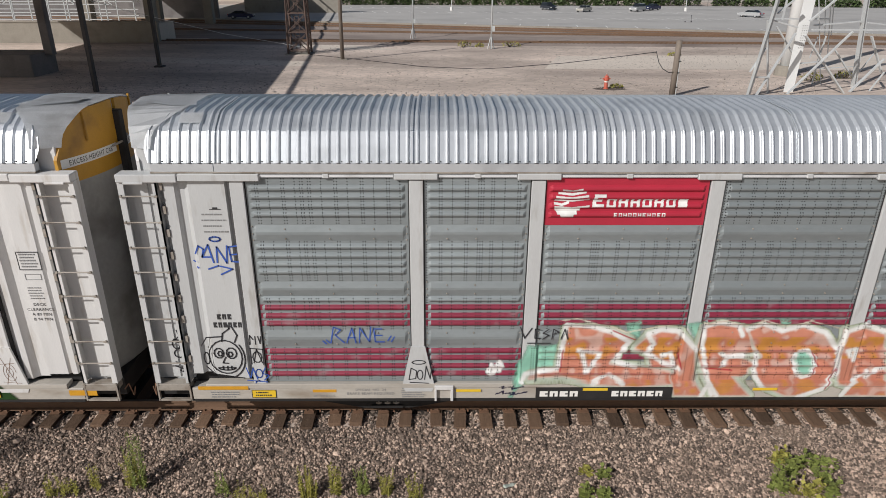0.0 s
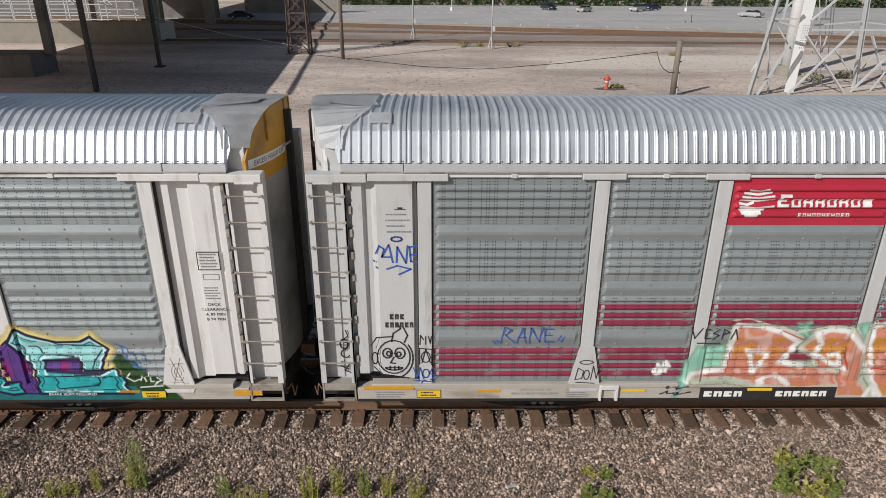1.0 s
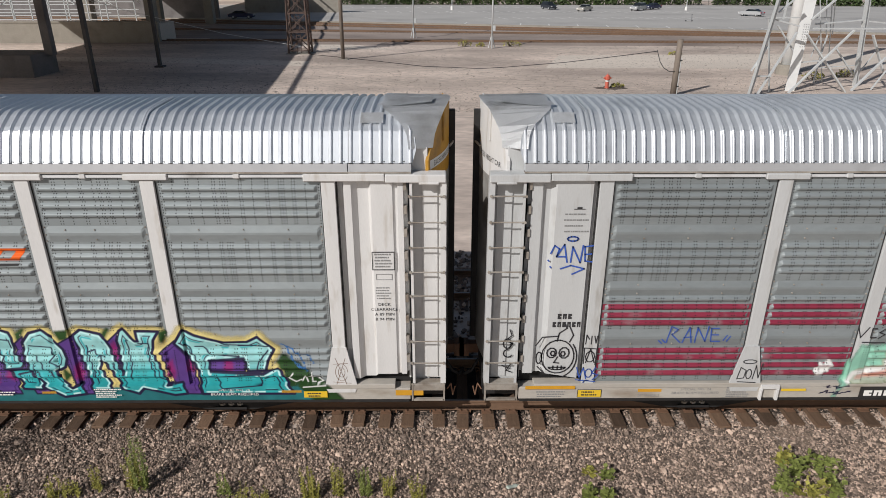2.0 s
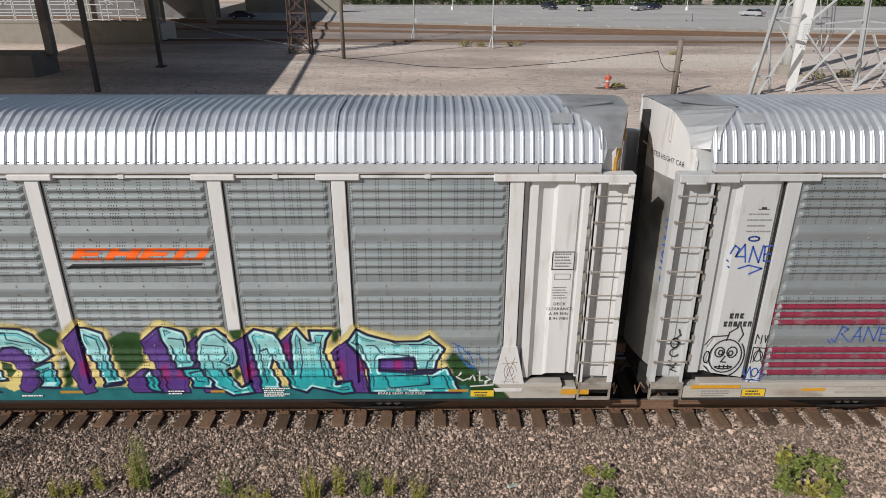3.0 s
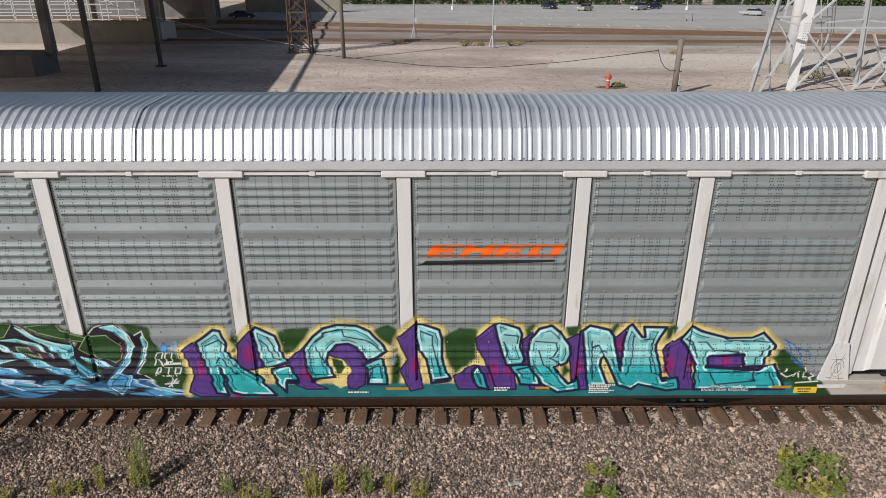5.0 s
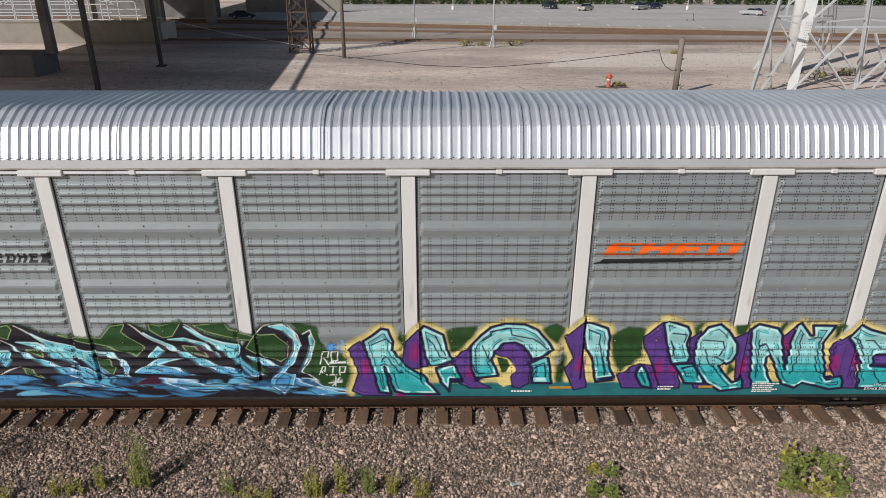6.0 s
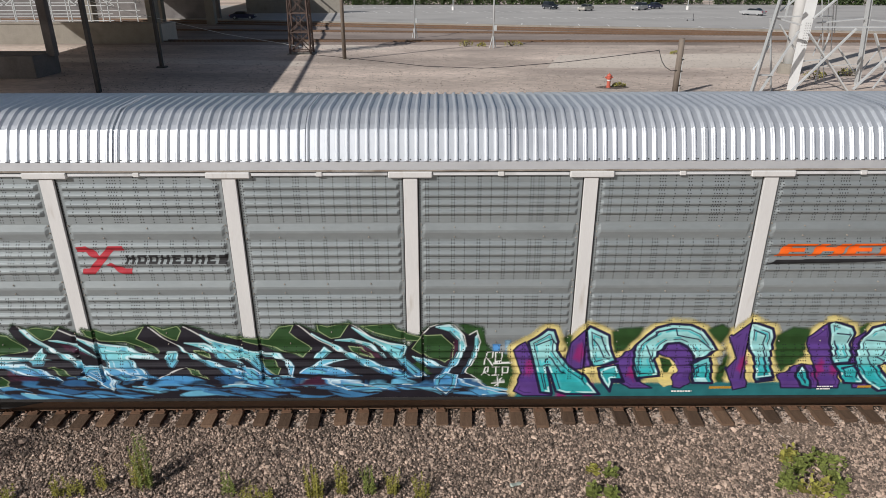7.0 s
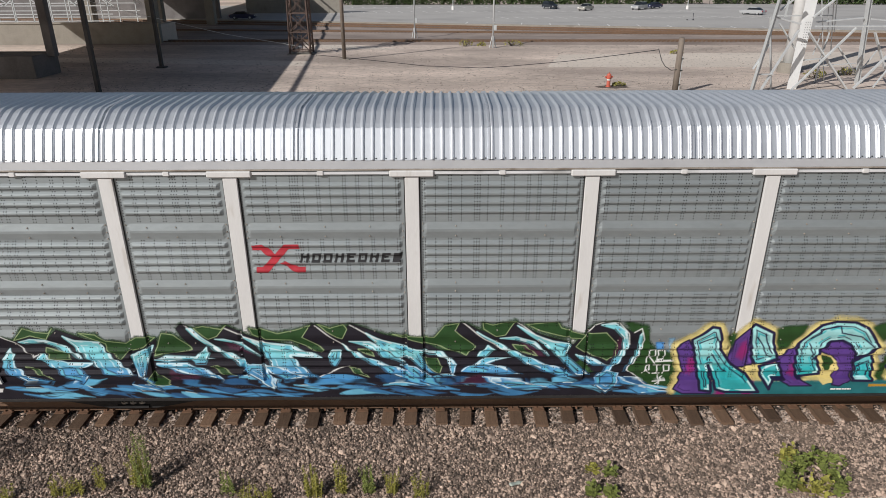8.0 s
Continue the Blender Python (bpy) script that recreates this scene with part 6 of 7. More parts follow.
def second_track():
    tr = empty("railway_track", label="second rusty track behind the train in dark ballast", category="railway track", kind="structure")
    for y in (4.07, 5.505):
        rail(tr, y, base=-0.035)
    bm = bmesh.new()
    x = -30.0
    while x < 30:
        box(bm, x, x + 0.23, 3.5, 6.1, -0.2, -0.035)
        x += 0.51
    t = part("ties", bm, tie_wood, tr)
    t["kind"] = "stuff"


def stones(name, count, x0, x1, y0, y1, size, seed, label, lift=0.0, material=None):
    """Angular crushed stones lying on the ground, joined."""
    rng = np.random.RandomState(seed)
    g = (1 + 5 ** 0.5) / 2
    ico = np.array([(-1, g, 0), (1, g, 0), (-1, -g, 0), (1, -g, 0), (0, -1, g), (0, 1, g), (0, -1, -g), (0, 1, -g), (g, 0, -1), (g, 0, 1), (-g, 0, -1), (-g, 0, 1)]) / 1.9
    tri = np.array([(0, 11, 5), (0, 5, 1), (0, 1, 7), (0, 7, 10), (0, 10, 11), (1, 5, 9), (5, 11, 4), (11, 10, 2), (10, 7, 6), (7, 1, 8), (3, 9, 4), (3, 4, 2), (3, 2, 6), (3, 6, 8), (3, 8, 9), (4, 9, 5), (2, 4, 11), (6, 2, 10), (8, 6, 7), (9, 8, 1)])
    pos = np.stack([rng.uniform(x0, x1, count), rng.uniform(y0, y1, count)], axis=1)
    s = size * np.exp(rng.normal(0, 0.38, count))
    shape = ico[None] * (1 + rng.uniform(-0.42, 0.42, (count, 12, 1))) * np.stack([rng.uniform(0.75, 1.35, count), rng.uniform(0.65, 1.1, count), rng.uniform(0.6, 1.0, count)], axis=1)[:, None, :] * s[:, None, None]
    # turn and tip each stone
    a, b = rng.uniform(0, 2 * np.pi, count), rng.normal(0, 0.5, count)
    ca, sa, cb, sb = np.cos(a), np.sin(a), np.cos(b), np.sin(b)
    x, y, z = shape[..., 0], shape[..., 1], shape[..., 2]
    y, z = y * cb[:, None] - z * sb[:, None], y * sb[:, None] + z * cb[:, None]
    x, y = x * ca[:, None] - y * sa[:, None], x * sa[:, None] + y * ca[:, None]
    h = np.array([bed_height(v) for v in pos[:, 1]]) + lift + rng.uniform(-0.012, 0.042, count)
    verts = np.stack([x + pos[:, 0:1], y + pos[:, 1:2], z + h[:, None]], axis=2).reshape(-1, 3)
    faces = (tri[None] + 12 * np.arange(count)[:, None, None]).reshape(-1, 3)
    me = bpy.data.meshes.new(name)
    me.from_pydata(verts.tolist(), [], faces.tolist())
    me.materials.append(material or stone)
    return tagged(new(name, me), label, "ballast", kind="stuff")


near_track()
second_track()
stones("ballast", 80000, -9.2, 9.8, -2.75, -1.27, 0.0175, 1, "grey-brown crushed stone ballast beside the track", 0.0)
stones("ballast", 6000, -9.3, 9.9, -3.3, -2.55, 0.019, 5, "loose stones on brown soil")
stones("ballast", 18000, -10.0, 10.5, -1.34, -0.60, 0.0185, 2, "crushed stone ballast between the ties", -0.035)
stones("ballast", 9000, -14.0, 14.0, 1.2, 7.4, 0.05, 3, "dark ballast around the second track", -0.01)


def weed(x, y, height, spread, seed, material, label, broad=1.0):
    """A ragged roadside weed: thin stems with many small leaves."""
    rnd = random.Random(seed)
    w = empty("weed", pose(x, y, bed_height(y) - 0.03), label=label, category="weed", group="weeds beside the track")
    stems, leaves = bmesh.new(), bmesh.new()
    for k in range(int(9 + 16 * spread)):
        a, lean = rnd.uniform(0, 6.28), rnd.uniform(0.05, 0.5) * spread
        h = height * rnd.uniform(0.45, 1.0)
        root = Vector((rnd.uniform(-0.5, 0.5) * spread, rnd.uniform(-0.3, 0.3) * spread, 0))
        tip = root + Vector((math.cos(a) * lean, math.sin(a) * lean, h))
        tube(stems, root, tip, 0.006, 0.002, n=4)
        for j in range(int(h / (0.018 * broad))):
            f = rnd.uniform(0.12, 1.0)
            p = root.lerp(tip, f)
            b = rnd.uniform(0, 6.28)
            d = Vector((math.cos(b), math.sin(b), rnd.uniform(-0.2, 0.7))).normalized()
            ln = rnd.uniform(0.025, 0.07) * (1.2 - 0.6 * f) * broad
            side = d.cross(Vector((0, 0, 1))).normalized() * ln * rnd.uniform(0.18, 0.34) * min(1.4, broad)
            m = p + d * ln * 0.5 + Vector((0, 0, 0.006))
            leaves.faces.new([leaves.verts.new(q) for q in (p, m + side, p + d * ln, m - side)])
    part("stem", stems, material, w)["kind"] = "stuff"
    part("leaf_spray", leaves, material, w)["kind"] = "stuff"
    return w


for k, (x, y, h, s) in enumerate(((-5.22, -2.5, 1.35, 0.24), (-5.30, -2.45, 0.95, 0.2), (-6.65, -2.6, 0.55, 0.3), (-6.35, -2.6, 0.5, 0.25), (-5.98, -2.5, 0.62, 0.14), (-3.72, -2.62, 0.52, 0.24), (-3.3, -2.7, 0.4, 0.3),
                                  (-2.24, -2.68, 0.82, 0.16), (-2.12, -2.7, 0.7, 0.12), (-1.74, -2.6, 0.72, 0.18), (-1.24, -2.6, 0.72, 0.22), (-0.85, -2.62, 0.62, 0.2), (-0.33, -2.7, 0.55, 0.2), (-7.5, -2.75, 0.45, 0.2), (-3.0, -2.75, 0.4, 0.2))):
    weed(x, y, h, s, 20 + k, leaf_yellow if k % 5 else leaf, "sparse yellow-green weed growing in the ballast")
for k, (x, y, h, s) in enumerate(((2.76, -2.2, 0.25, 0.16), (3.06, -2.3, 0.3, 0.14), (2.69, -2.7, 0.36, 0.16), (2.98, -2.73, 0.36, 0.14), (6.35, -2.0, 0.42, 0.24), (6.5, -2.25, 0.5, 0.34), (6.9, -2.1, 0.4, 0.34), (6.1, -2.6, 0.5, 0.25),
                                  (6.57, -2.65, 0.5, 0.35), (7.0, -2.4, 0.35, 0.3), (7.3, -2.1, 0.25, 0.25), (7.1, -2.65, 0.4, 0.25))):
    weed(x, y, h, s, 60 + k, leaf if k % 4 else leaf_yellow, "leafy green weed growing in the ballast", 2.4)


def gravel(name, count, x0, x1, y0, y1, size, seed, label):
    """Coarse loose gravel strewn over the yard, joined; eight-sided grains."""
    rng = np.random.RandomState(seed)
    octa = np.array([(1, 0, 0), (-1, 0, 0), (0, 1, 0), (0, -1, 0), (0, 0, 0.8), (0, 0, -0.8)], float)
    tri = np.array([(0, 2, 4), (2, 1, 4), (1, 3, 4), (3, 0, 4), (2, 0, 5), (1, 2, 5), (3, 1, 5), (0, 3, 5)])
    u = rng.rand(count)
    y = y0 + (y1 - y0) * u ** 1.6
    x = rng.uniform(x0, x1, count) * (0.55 + 0.45 * (y - y0) / (y1 - y0)) * 1.0
    s = size * np.exp(rng.normal(0, 0.45, count))
    a = rng.uniform(0, 6.28, count)
    v = octa[None] * (1 + rng.uniform(-0.3, 0.3, (count, 6, 1))) * s[:, None, None]
    vx, vy = v[..., 0] * np.cos(a)[:, None] - v[..., 1] * np.sin(a)[:, None], v[..., 0] * np.sin(a)[:, None] + v[..., 1] * np.cos(a)[:, None]
    verts = np.stack([vx + x[:, None], vy + y[:, None], v[..., 2] * 0.6 - 0.125], axis=2).reshape(-1, 3)
    faces = (tri[None] + 6 * np.arange(count)[:, None, None]).reshape(-1, 3)
    me = bpy.data.meshes.new(name)
    me.from_pydata(verts.tolist(), [], faces.tolist())
    me.materials.append(yard_grain)
    return tagged(new(name, me), label, "gravel", kind="stuff")


gravel("yard_gravel", 30000, -45, 45, 30, 72, 0.035, 9, "coarse grey-brown gravel strewn over the yard")


def shadow_tree(x, y, height):
    """An unseen slim tree added as shadow caster: tapered trunk, limbs, ragged crown of leaf clumps."""
    rnd = random.Random(31)
    t = empty("tree", pose(x, y, -0.75), label="unseen slim leafy tree, added to cast a shadow on the ballast", category="tree")
    bm = bmesh.new()
    tube(bm, (0, 0, -0.2), (0.1, 0, height * 0.55), 0.16, 0.10, n=9)
    tube(bm, (0.1, 0, height * 0.55), (0.0, 0.1, height), 0.10, 0.02, n=8)
    part("trunk", bm, wood_pole, t)
    bm, twigs = bmesh.new(), bmesh.new()
    for k in range(26):
        z = height * rnd.uniform(0.45, 0.98)
        a, r = rnd.uniform(0, 6.28), (height - z) * 0.22 + 0.25
        tip = Vector((math.cos(a) * r, math.sin(a) * r, z + 0.4))
        tube(twigs, (0.05, 0, z - 0.2), tip, 0.03, 0.008, n=5)
        for j in range(34):
            p = tip.lerp(Vector((0, 0, z)), rnd.uniform(-0.2, 0.6)) + Vector((rnd.gauss(0, 0.14), rnd.gauss(0, 0.14), rnd.gauss(0, 0.14)))
            d = Vector((rnd.uniform(-1, 1), rnd.uniform(-1, 1), rnd.uniform(-1, 1))).normalized() * 0.09
            s = d.cross(Vector((0.3, 0.2, 1))).normalized() * 0.035
            bm.faces.new([bm.verts.new(q) for q in (p - d * 0.5, p + s, p + d * 0.5, p - s)])
    part("limbs", twigs, wood_pole, t)["kind"] = "stuff"
    part("crown", bm, leaf, t)["kind"] = "stuff"


# stands out of view; its tip throws the shadow on the left ballast
shadow_tree(-16.6, -9.9, 9.0)


def crushed_bottle(x, y):
    """A flattened pale plastic bottle lying on the stones."""
    b = empty("bottle", pose(x, y, bed_height(y) + 0.05, 0, 8, 25), label="crushed pale plastic bottle lying on the ballast", category="bottle")
    bm = bmesh.new()
    for a, c, r0, r1 in ((-0.14, -0.12, 0.02, 0.045), (-0.12, -0.02, 0.045, 0.034), (-0.02, 0.06, 0.034, 0.045), (0.06, 0.12, 0.045, 0.018), (0.12, 0.15, 0.018, 0.016)):
        tube(bm, (a, 0, 0), (c, 0, 0), r0, r1, n=10)
    for v in bm.verts:
        v.co.z *= 0.55
    part("body", bm, pale_plastic, b)
    bm = bmesh.new()
    tube(bm, (0.15, 0, 0), (0.175, 0, 0), 0.019, n=10)
    part("cap", bm, dark_paint, b)


pale_plastic = shader("pale_plastic", (0.42, 0.47, 0.42), rough=0.3, spread=0.1, scale=20)
crushed_bottle(1.36, -2.48)


# ---- yard behind the train ----
def flat(name, pts, z, material, label, category):
    bm = bmesh.new()
    bm.faces.new([bm.verts.new((x, y, z)) for x, y in pts])
    bmesh.ops.recalc_face_normals(bm, faces=bm.faces[:])
    for f in bm.faces:
        if f.normal.z < 0:
            f.normal_flip()
    return tagged(part(name, bm, material), label, category, kind="structure")


flat("parking_lot", [(-150, 146.9), (-39, 116.6), (64.8, 87.2), (150, 63), (330, 100), (330, 176), (-150, 176)], -0.11, asphalt_pale, "pale worn asphalt parking lot", "parking lot")
flat("road", [(10, 50.5), (13, 60.6), (49, 62.5), (150, 66), (150, 52), (41, 50)], -0.130, dusty_road, "dusty pale road through the yard", "road")
flat("road", [(-120, 84), (-27, 87), (-17.5, 82), (-9, 70), (-3.5, 66.0), (-12, 66.5), (-24, 76.5), (-120, 75)], -0.128, dusty_road, "dusty pale crossing road", "road")
flat("road", [(-60, 60), (-30, 59), (-12.5, 55.5), (-12.5, 52), (-30, 55), (-60, 57)], -0.132, dusty_road, "faint dusty wheel track", "road")


brown_gravel = shader("brown_gravel", (0.31, 0.255, 0.225), rough=0.95, spread=0.25, scale=0.15, fine=1.8, bump=0.6, bump_scale=7, dirt=(0.18, 0.145, 0.125), dirt_amount=0.4, dirt_scale=0.2, stretch=(0.4, 1, 1))


def far_track(x0, y0, x1, y1, z, label):
    """A distant track: two rails, dark ties and a low ballast bed."""
    tr = empty("railway_track", label=label, category="railway track", kind="structure")
    d = Vector((x1 - x0, y1 - y0, 0)).normalized()
    n = Vector((-d.y, d.x, 0))
    a, b = Vector((x0, y0, z)) - d * 110, Vector((x1, y1, z)) + d * 70
    bm = bmesh.new()
    for o0, o1, h0, h1 in ((-2.6, -1.6, -0.16, 0.02), (-1.6, 1.6, 0.02, 0.02), (1.6, 2.6, 0.02, -0.16)):
        q = [a + n * o0 + Vector((0, 0, h0)), b + n * o0 + Vector((0, 0, h0)), b + n * o1 + Vector((0, 0, h1)), a + n * o1 + Vector((0, 0, h1))]
        bm.faces.new([bm.verts.new(p) for p in q])
    part("ballast_bed", bm, brown_gravel, tr)
    for o in (-0.75, 0.75):
        bm = bmesh.new()
        bar(bm, a + n * o + Vector((0, 0, 0.10)), b + n * o + Vector((0, 0, 0.10)), 0.09, 0.13)
        part("rail", bm, dark_rail, tr)
    bm = bmesh.new()
    k, length = 0.0, (b - a).length
    while k < length:
        p = a + d * k
        box(bm, -0.12, 0.12, -1.3, 1.3, 0, 0.06, Matrix.Translation(p) @ Matrix.Rotation(math.atan2(d.y, d.x), 4, "Z"))
        k += 0.55
    t = part("ties", bm, wood_pole, tr)
    t["kind"] = "stuff"


far_track(-26.5, 74.7, 55.1, 72.0, 0.02, "rusty yard track in brown ballast")
far_track(-21.9, 89.9, 31.7, 83.1, 0.02, "rusty middle track in brown ballast")
far_track(-16.3, 103.2, 56.1, 81.8, 0.04, "rusty far track along the parking lot kerb")
far_track(-16.3, 99.0, 56.1, 78.5, 0.03, "rusty far track in brown ballast")


flat("ballast_strip", [(-150, 125), (-17, 97.5), (62, 76), (150, 60), (150, 68), (60, 69.5), (-8, 71.5), (-30, 73.5), (-30, 80), (-150, 84)], -0.126, brown_gravel, "brown gravel between the yard tracks", "gravel")


def kerb_line():
    bm = bmesh.new()
    bar(bm, (-150, 146.4, -0.02), (150, 62.8, -0.02), 0.35, 0.22)
    tagged(part("kerb", bm, concrete), "pale concrete kerb of the parking lot", "kerb", kind="structure")
    mk = empty("parking_marks", label="faded white parking lines on asphalt", category="road marking", kind="structure")
    bm = bmesh.new()
    box(bm, -0.09, 0.09, -2.6, 2.6, 0, 0.004)
    me = bpy.data.meshes.new("parking_line")
    bm.to_mesh(me)
    bm.free()
    me.materials.append(white_mark)
    for k in range(14):
        o = new("parking_line", me)
        o.parent = mk
        x = 5.0 + 4.6 * k
        o.location = (x, 101.9 - 0.2833 * (x - 11.8) + 3.9, -0.105)
        o.rotation_euler = (0, 0, radians(-8))
    for y, x0, n in ((163.5, -24, 38), (143, -22, 30), (121, 10, 22)):
        for k in range(n):
            o = new("parking_line", me)
            o.parent = mk
            o.location = (x0 + 2.75 * k, y + 0.02 * x0, -0.105)
            o.rotation_euler = (0, 0, radians(14))


kerb_line()


def overpass():
    """A raised road deck over the yard, out of sight above, on the columns that show."""
    o = empty("overpass", label="raised concrete road deck on columns", category="bridge", kind="structure")
    lean = -0.109
    bm = bmesh.new()
    ya, yb, za, zb = 23.0, 230.0, 9.9, 11.2
    right, left = -24.9 - 26.8 * lean, -52.1 - 47.3 * lean
    pts = [(right + lean * ya, ya), (right + lean * yb, yb), (left + lean * yb, yb), (left + lean * ya, ya)]
    lo, hi = [bm.verts.new((x, y, za)) for x, y in pts], [bm.verts.new((x, y, zb)) for x, y in pts]
    for i in range(4):
        bm.faces.new((lo[i], lo[(i + 1) % 4], hi[(i + 1) % 4], hi[i]))
    bm.faces.new(lo[::-1])
    bm.faces.new(hi)
    bmesh.ops.recalc_face_normals(bm, faces=bm.faces[:])
    part("deck", bm, concrete, o)
    bm = bmesh.new()
    tube(bm, (right + lean * ya, ya, 12.6), (right + lean * yb, yb, 12.6), 0.16, n=6)
    k = ya
    while k < yb:
        tube(bm, (right + lean * k, k, zb), (right + lean * k, k, 12.6), 0.04, n=5)
        k += 3.0
    part("railing", bm, dark_steel, o)
    for x, y, w, z0 in ((-33.1, 47.2, 0.72, 1.6), (-35.9, 76.5, 1.2, 0), (-58.5, 106, 1.8, 0), (-46.0, 104, 1.4, 0), (-37.5, 104, 1.4, 0), (-44.6, 128, 1.6, 0)):
        part("column", boxes((x - w / 2, x + w / 2, y - w / 2, y + w / 2, z0 - 0.2, 9.9), bevel=0.05), concrete if y > 60 else shaded_grimy_concrete, o)
    part("column", boxes((-25.08, -24.80, 37.4, 37.8, -0.2, 9.9), (-25.15, -24.73, 37.45, 37.75, 3.0, 3.12), bevel=0.02), dark_steel, o)
    part("column", boxes((-25.75, -25.47, 51.1, 51.5, -0.2, 9.9), (-26.0, -25.2, 50.9, 51.7, -0.2, 0.0), bevel=0.02), dark_steel, o)
    part("footing", boxes((-41.0, -33.4, 44.6, 48.5, -0.2, 1.68), bevel=0.06), shaded_grimy_concrete, o)


# stained concrete, base darkened to put the shade below the deck into it
shaded_grimy_concrete = shader("shaded_grimy_column_concrete", (0.20, 0.185, 0.18), rough=0.85, spread=0.2, scale=0.6, fine=6, dirt=(0.11, 0.10, 0.10), dirt_amount=0.4, dirt_scale=0.4)
overpass()


def retaining_walls():
    w = empty("retaining_wall", label="stained concrete retaining wall under the bridge", category="wall", kind="structure")
    part("wall", boxes((-100, -34.0, 73.0, 73.7, -0.2, 2.25), bevel=0.03), concrete, w)
    part("coping", boxes((-100, -33.9, 72.9, 73.8, 2.25, 2.42), bevel=0.03), concrete, w)
    part("fill", boxes((-100, -34.2, 73.72, 79.0, -0.2, 2.1)), dusty_road, w)
    b = empty("abutment_wall", label="grey concrete abutment wall with faint scrawls", category="wall", kind="structure")
    part("wall", boxes((-95, -41.5, 121.5, 122.4, -0.2, 4.2), bevel=0.04), shaded_grimy_concrete, b)
    part("wall", boxes((-41.4, -20.5, 140, 141, -0.2, 4.5), bevel=0.04), concrete, b)
    g = empty("guard_rail", label="white painted steel guard rails and lattice", category="railing", kind="structure")
    for y, z in ((96.0, -0.1), (106.0, -0.1)):
        for h in (1.2, 2.2, 3.4):
            part("rail", boxes((-100, -50, y, y + 0.12, z + h, z + h + 0.12)), galv_steel, g)
        for k in range(18):
            part("baluster", boxes((-100 + 2.9 * k, -99.86 + 2.9 * k, y, y + 0.14, z, z + 5.4)), galv_steel, g)
        for k in range(9):
            bm = bmesh.new()
            bar(bm, (-100 + 5.6 * k, y + 0.06, z + 3.4), (-97.2 + 5.6 * k, y + 0.06, z + 5.4), 0.12)
            bar(bm, (-97.2 + 5.6 * k, y + 0.06, z + 5.4), (-94.4 + 5.6 * k, y + 0.06, z + 3.4), 0.12)
            part("brace", bm, galv_steel, g)


retaining_walls()


def lattice_mast():
    m = empty("lattice_mast", pose(-14.75, 62.6, -0.14), label="rusty dark steel lattice mast with a ladder", category="mast")
    top, w0, w1 = 16.0, 1.1, 0.75
    corner = lambda sx, sy, z: Vector((sx * (w0 + (w1 - w0) * z / top), sy * (w0 + (w1 - w0) * z / top) * 0.8, z))
    for sx in (-1, 1):
        for sy in (-1, 1):
            bm = bmesh.new()
            bar(bm, corner(sx, sy, 0), corner(sx, sy, top), 0.17)
            part("leg", bm, brown_steel, m)
    z = 0.35
    while z < top - 2:
        for (ax, ay), (bx, by) in (((-1, -1), (1, -1)), ((-1, 1), (1, 1)), ((-1, -1), (-1, 1)), ((1, -1), (1, 1))):
            bm = bmesh.new()
            bar(bm, corner(ax, ay, z), corner(bx, by, z), 0.11)
            bar(bm, corner(ax, ay, z), corner(bx, by, z + 1.9), 0.08)
            bar(bm, corner(bx, by, z), corner(ax, ay, z + 1.9), 0.08)
            part("bracing", bm, brown_steel, m)
        z += 1.9
    bm = bmesh.new()
    for x in (-0.22, 0.22):
        bar(bm, (x, -0.6, 0), (x, -0.5, 12), 0.06)
    for k in range(36):
        bar(bm, (-0.22, -0.6, 0.3 + 0.32 * k), (0.22, -0.6, 0.3 + 0.32 * k), 0.04)
    part("ladder", bm, brown_steel, m)
    part("base_plate", boxes((-1.4, 1.4, -1.2, 1.2, -0.05, 0.06)), concrete, m)


lattice_mast()


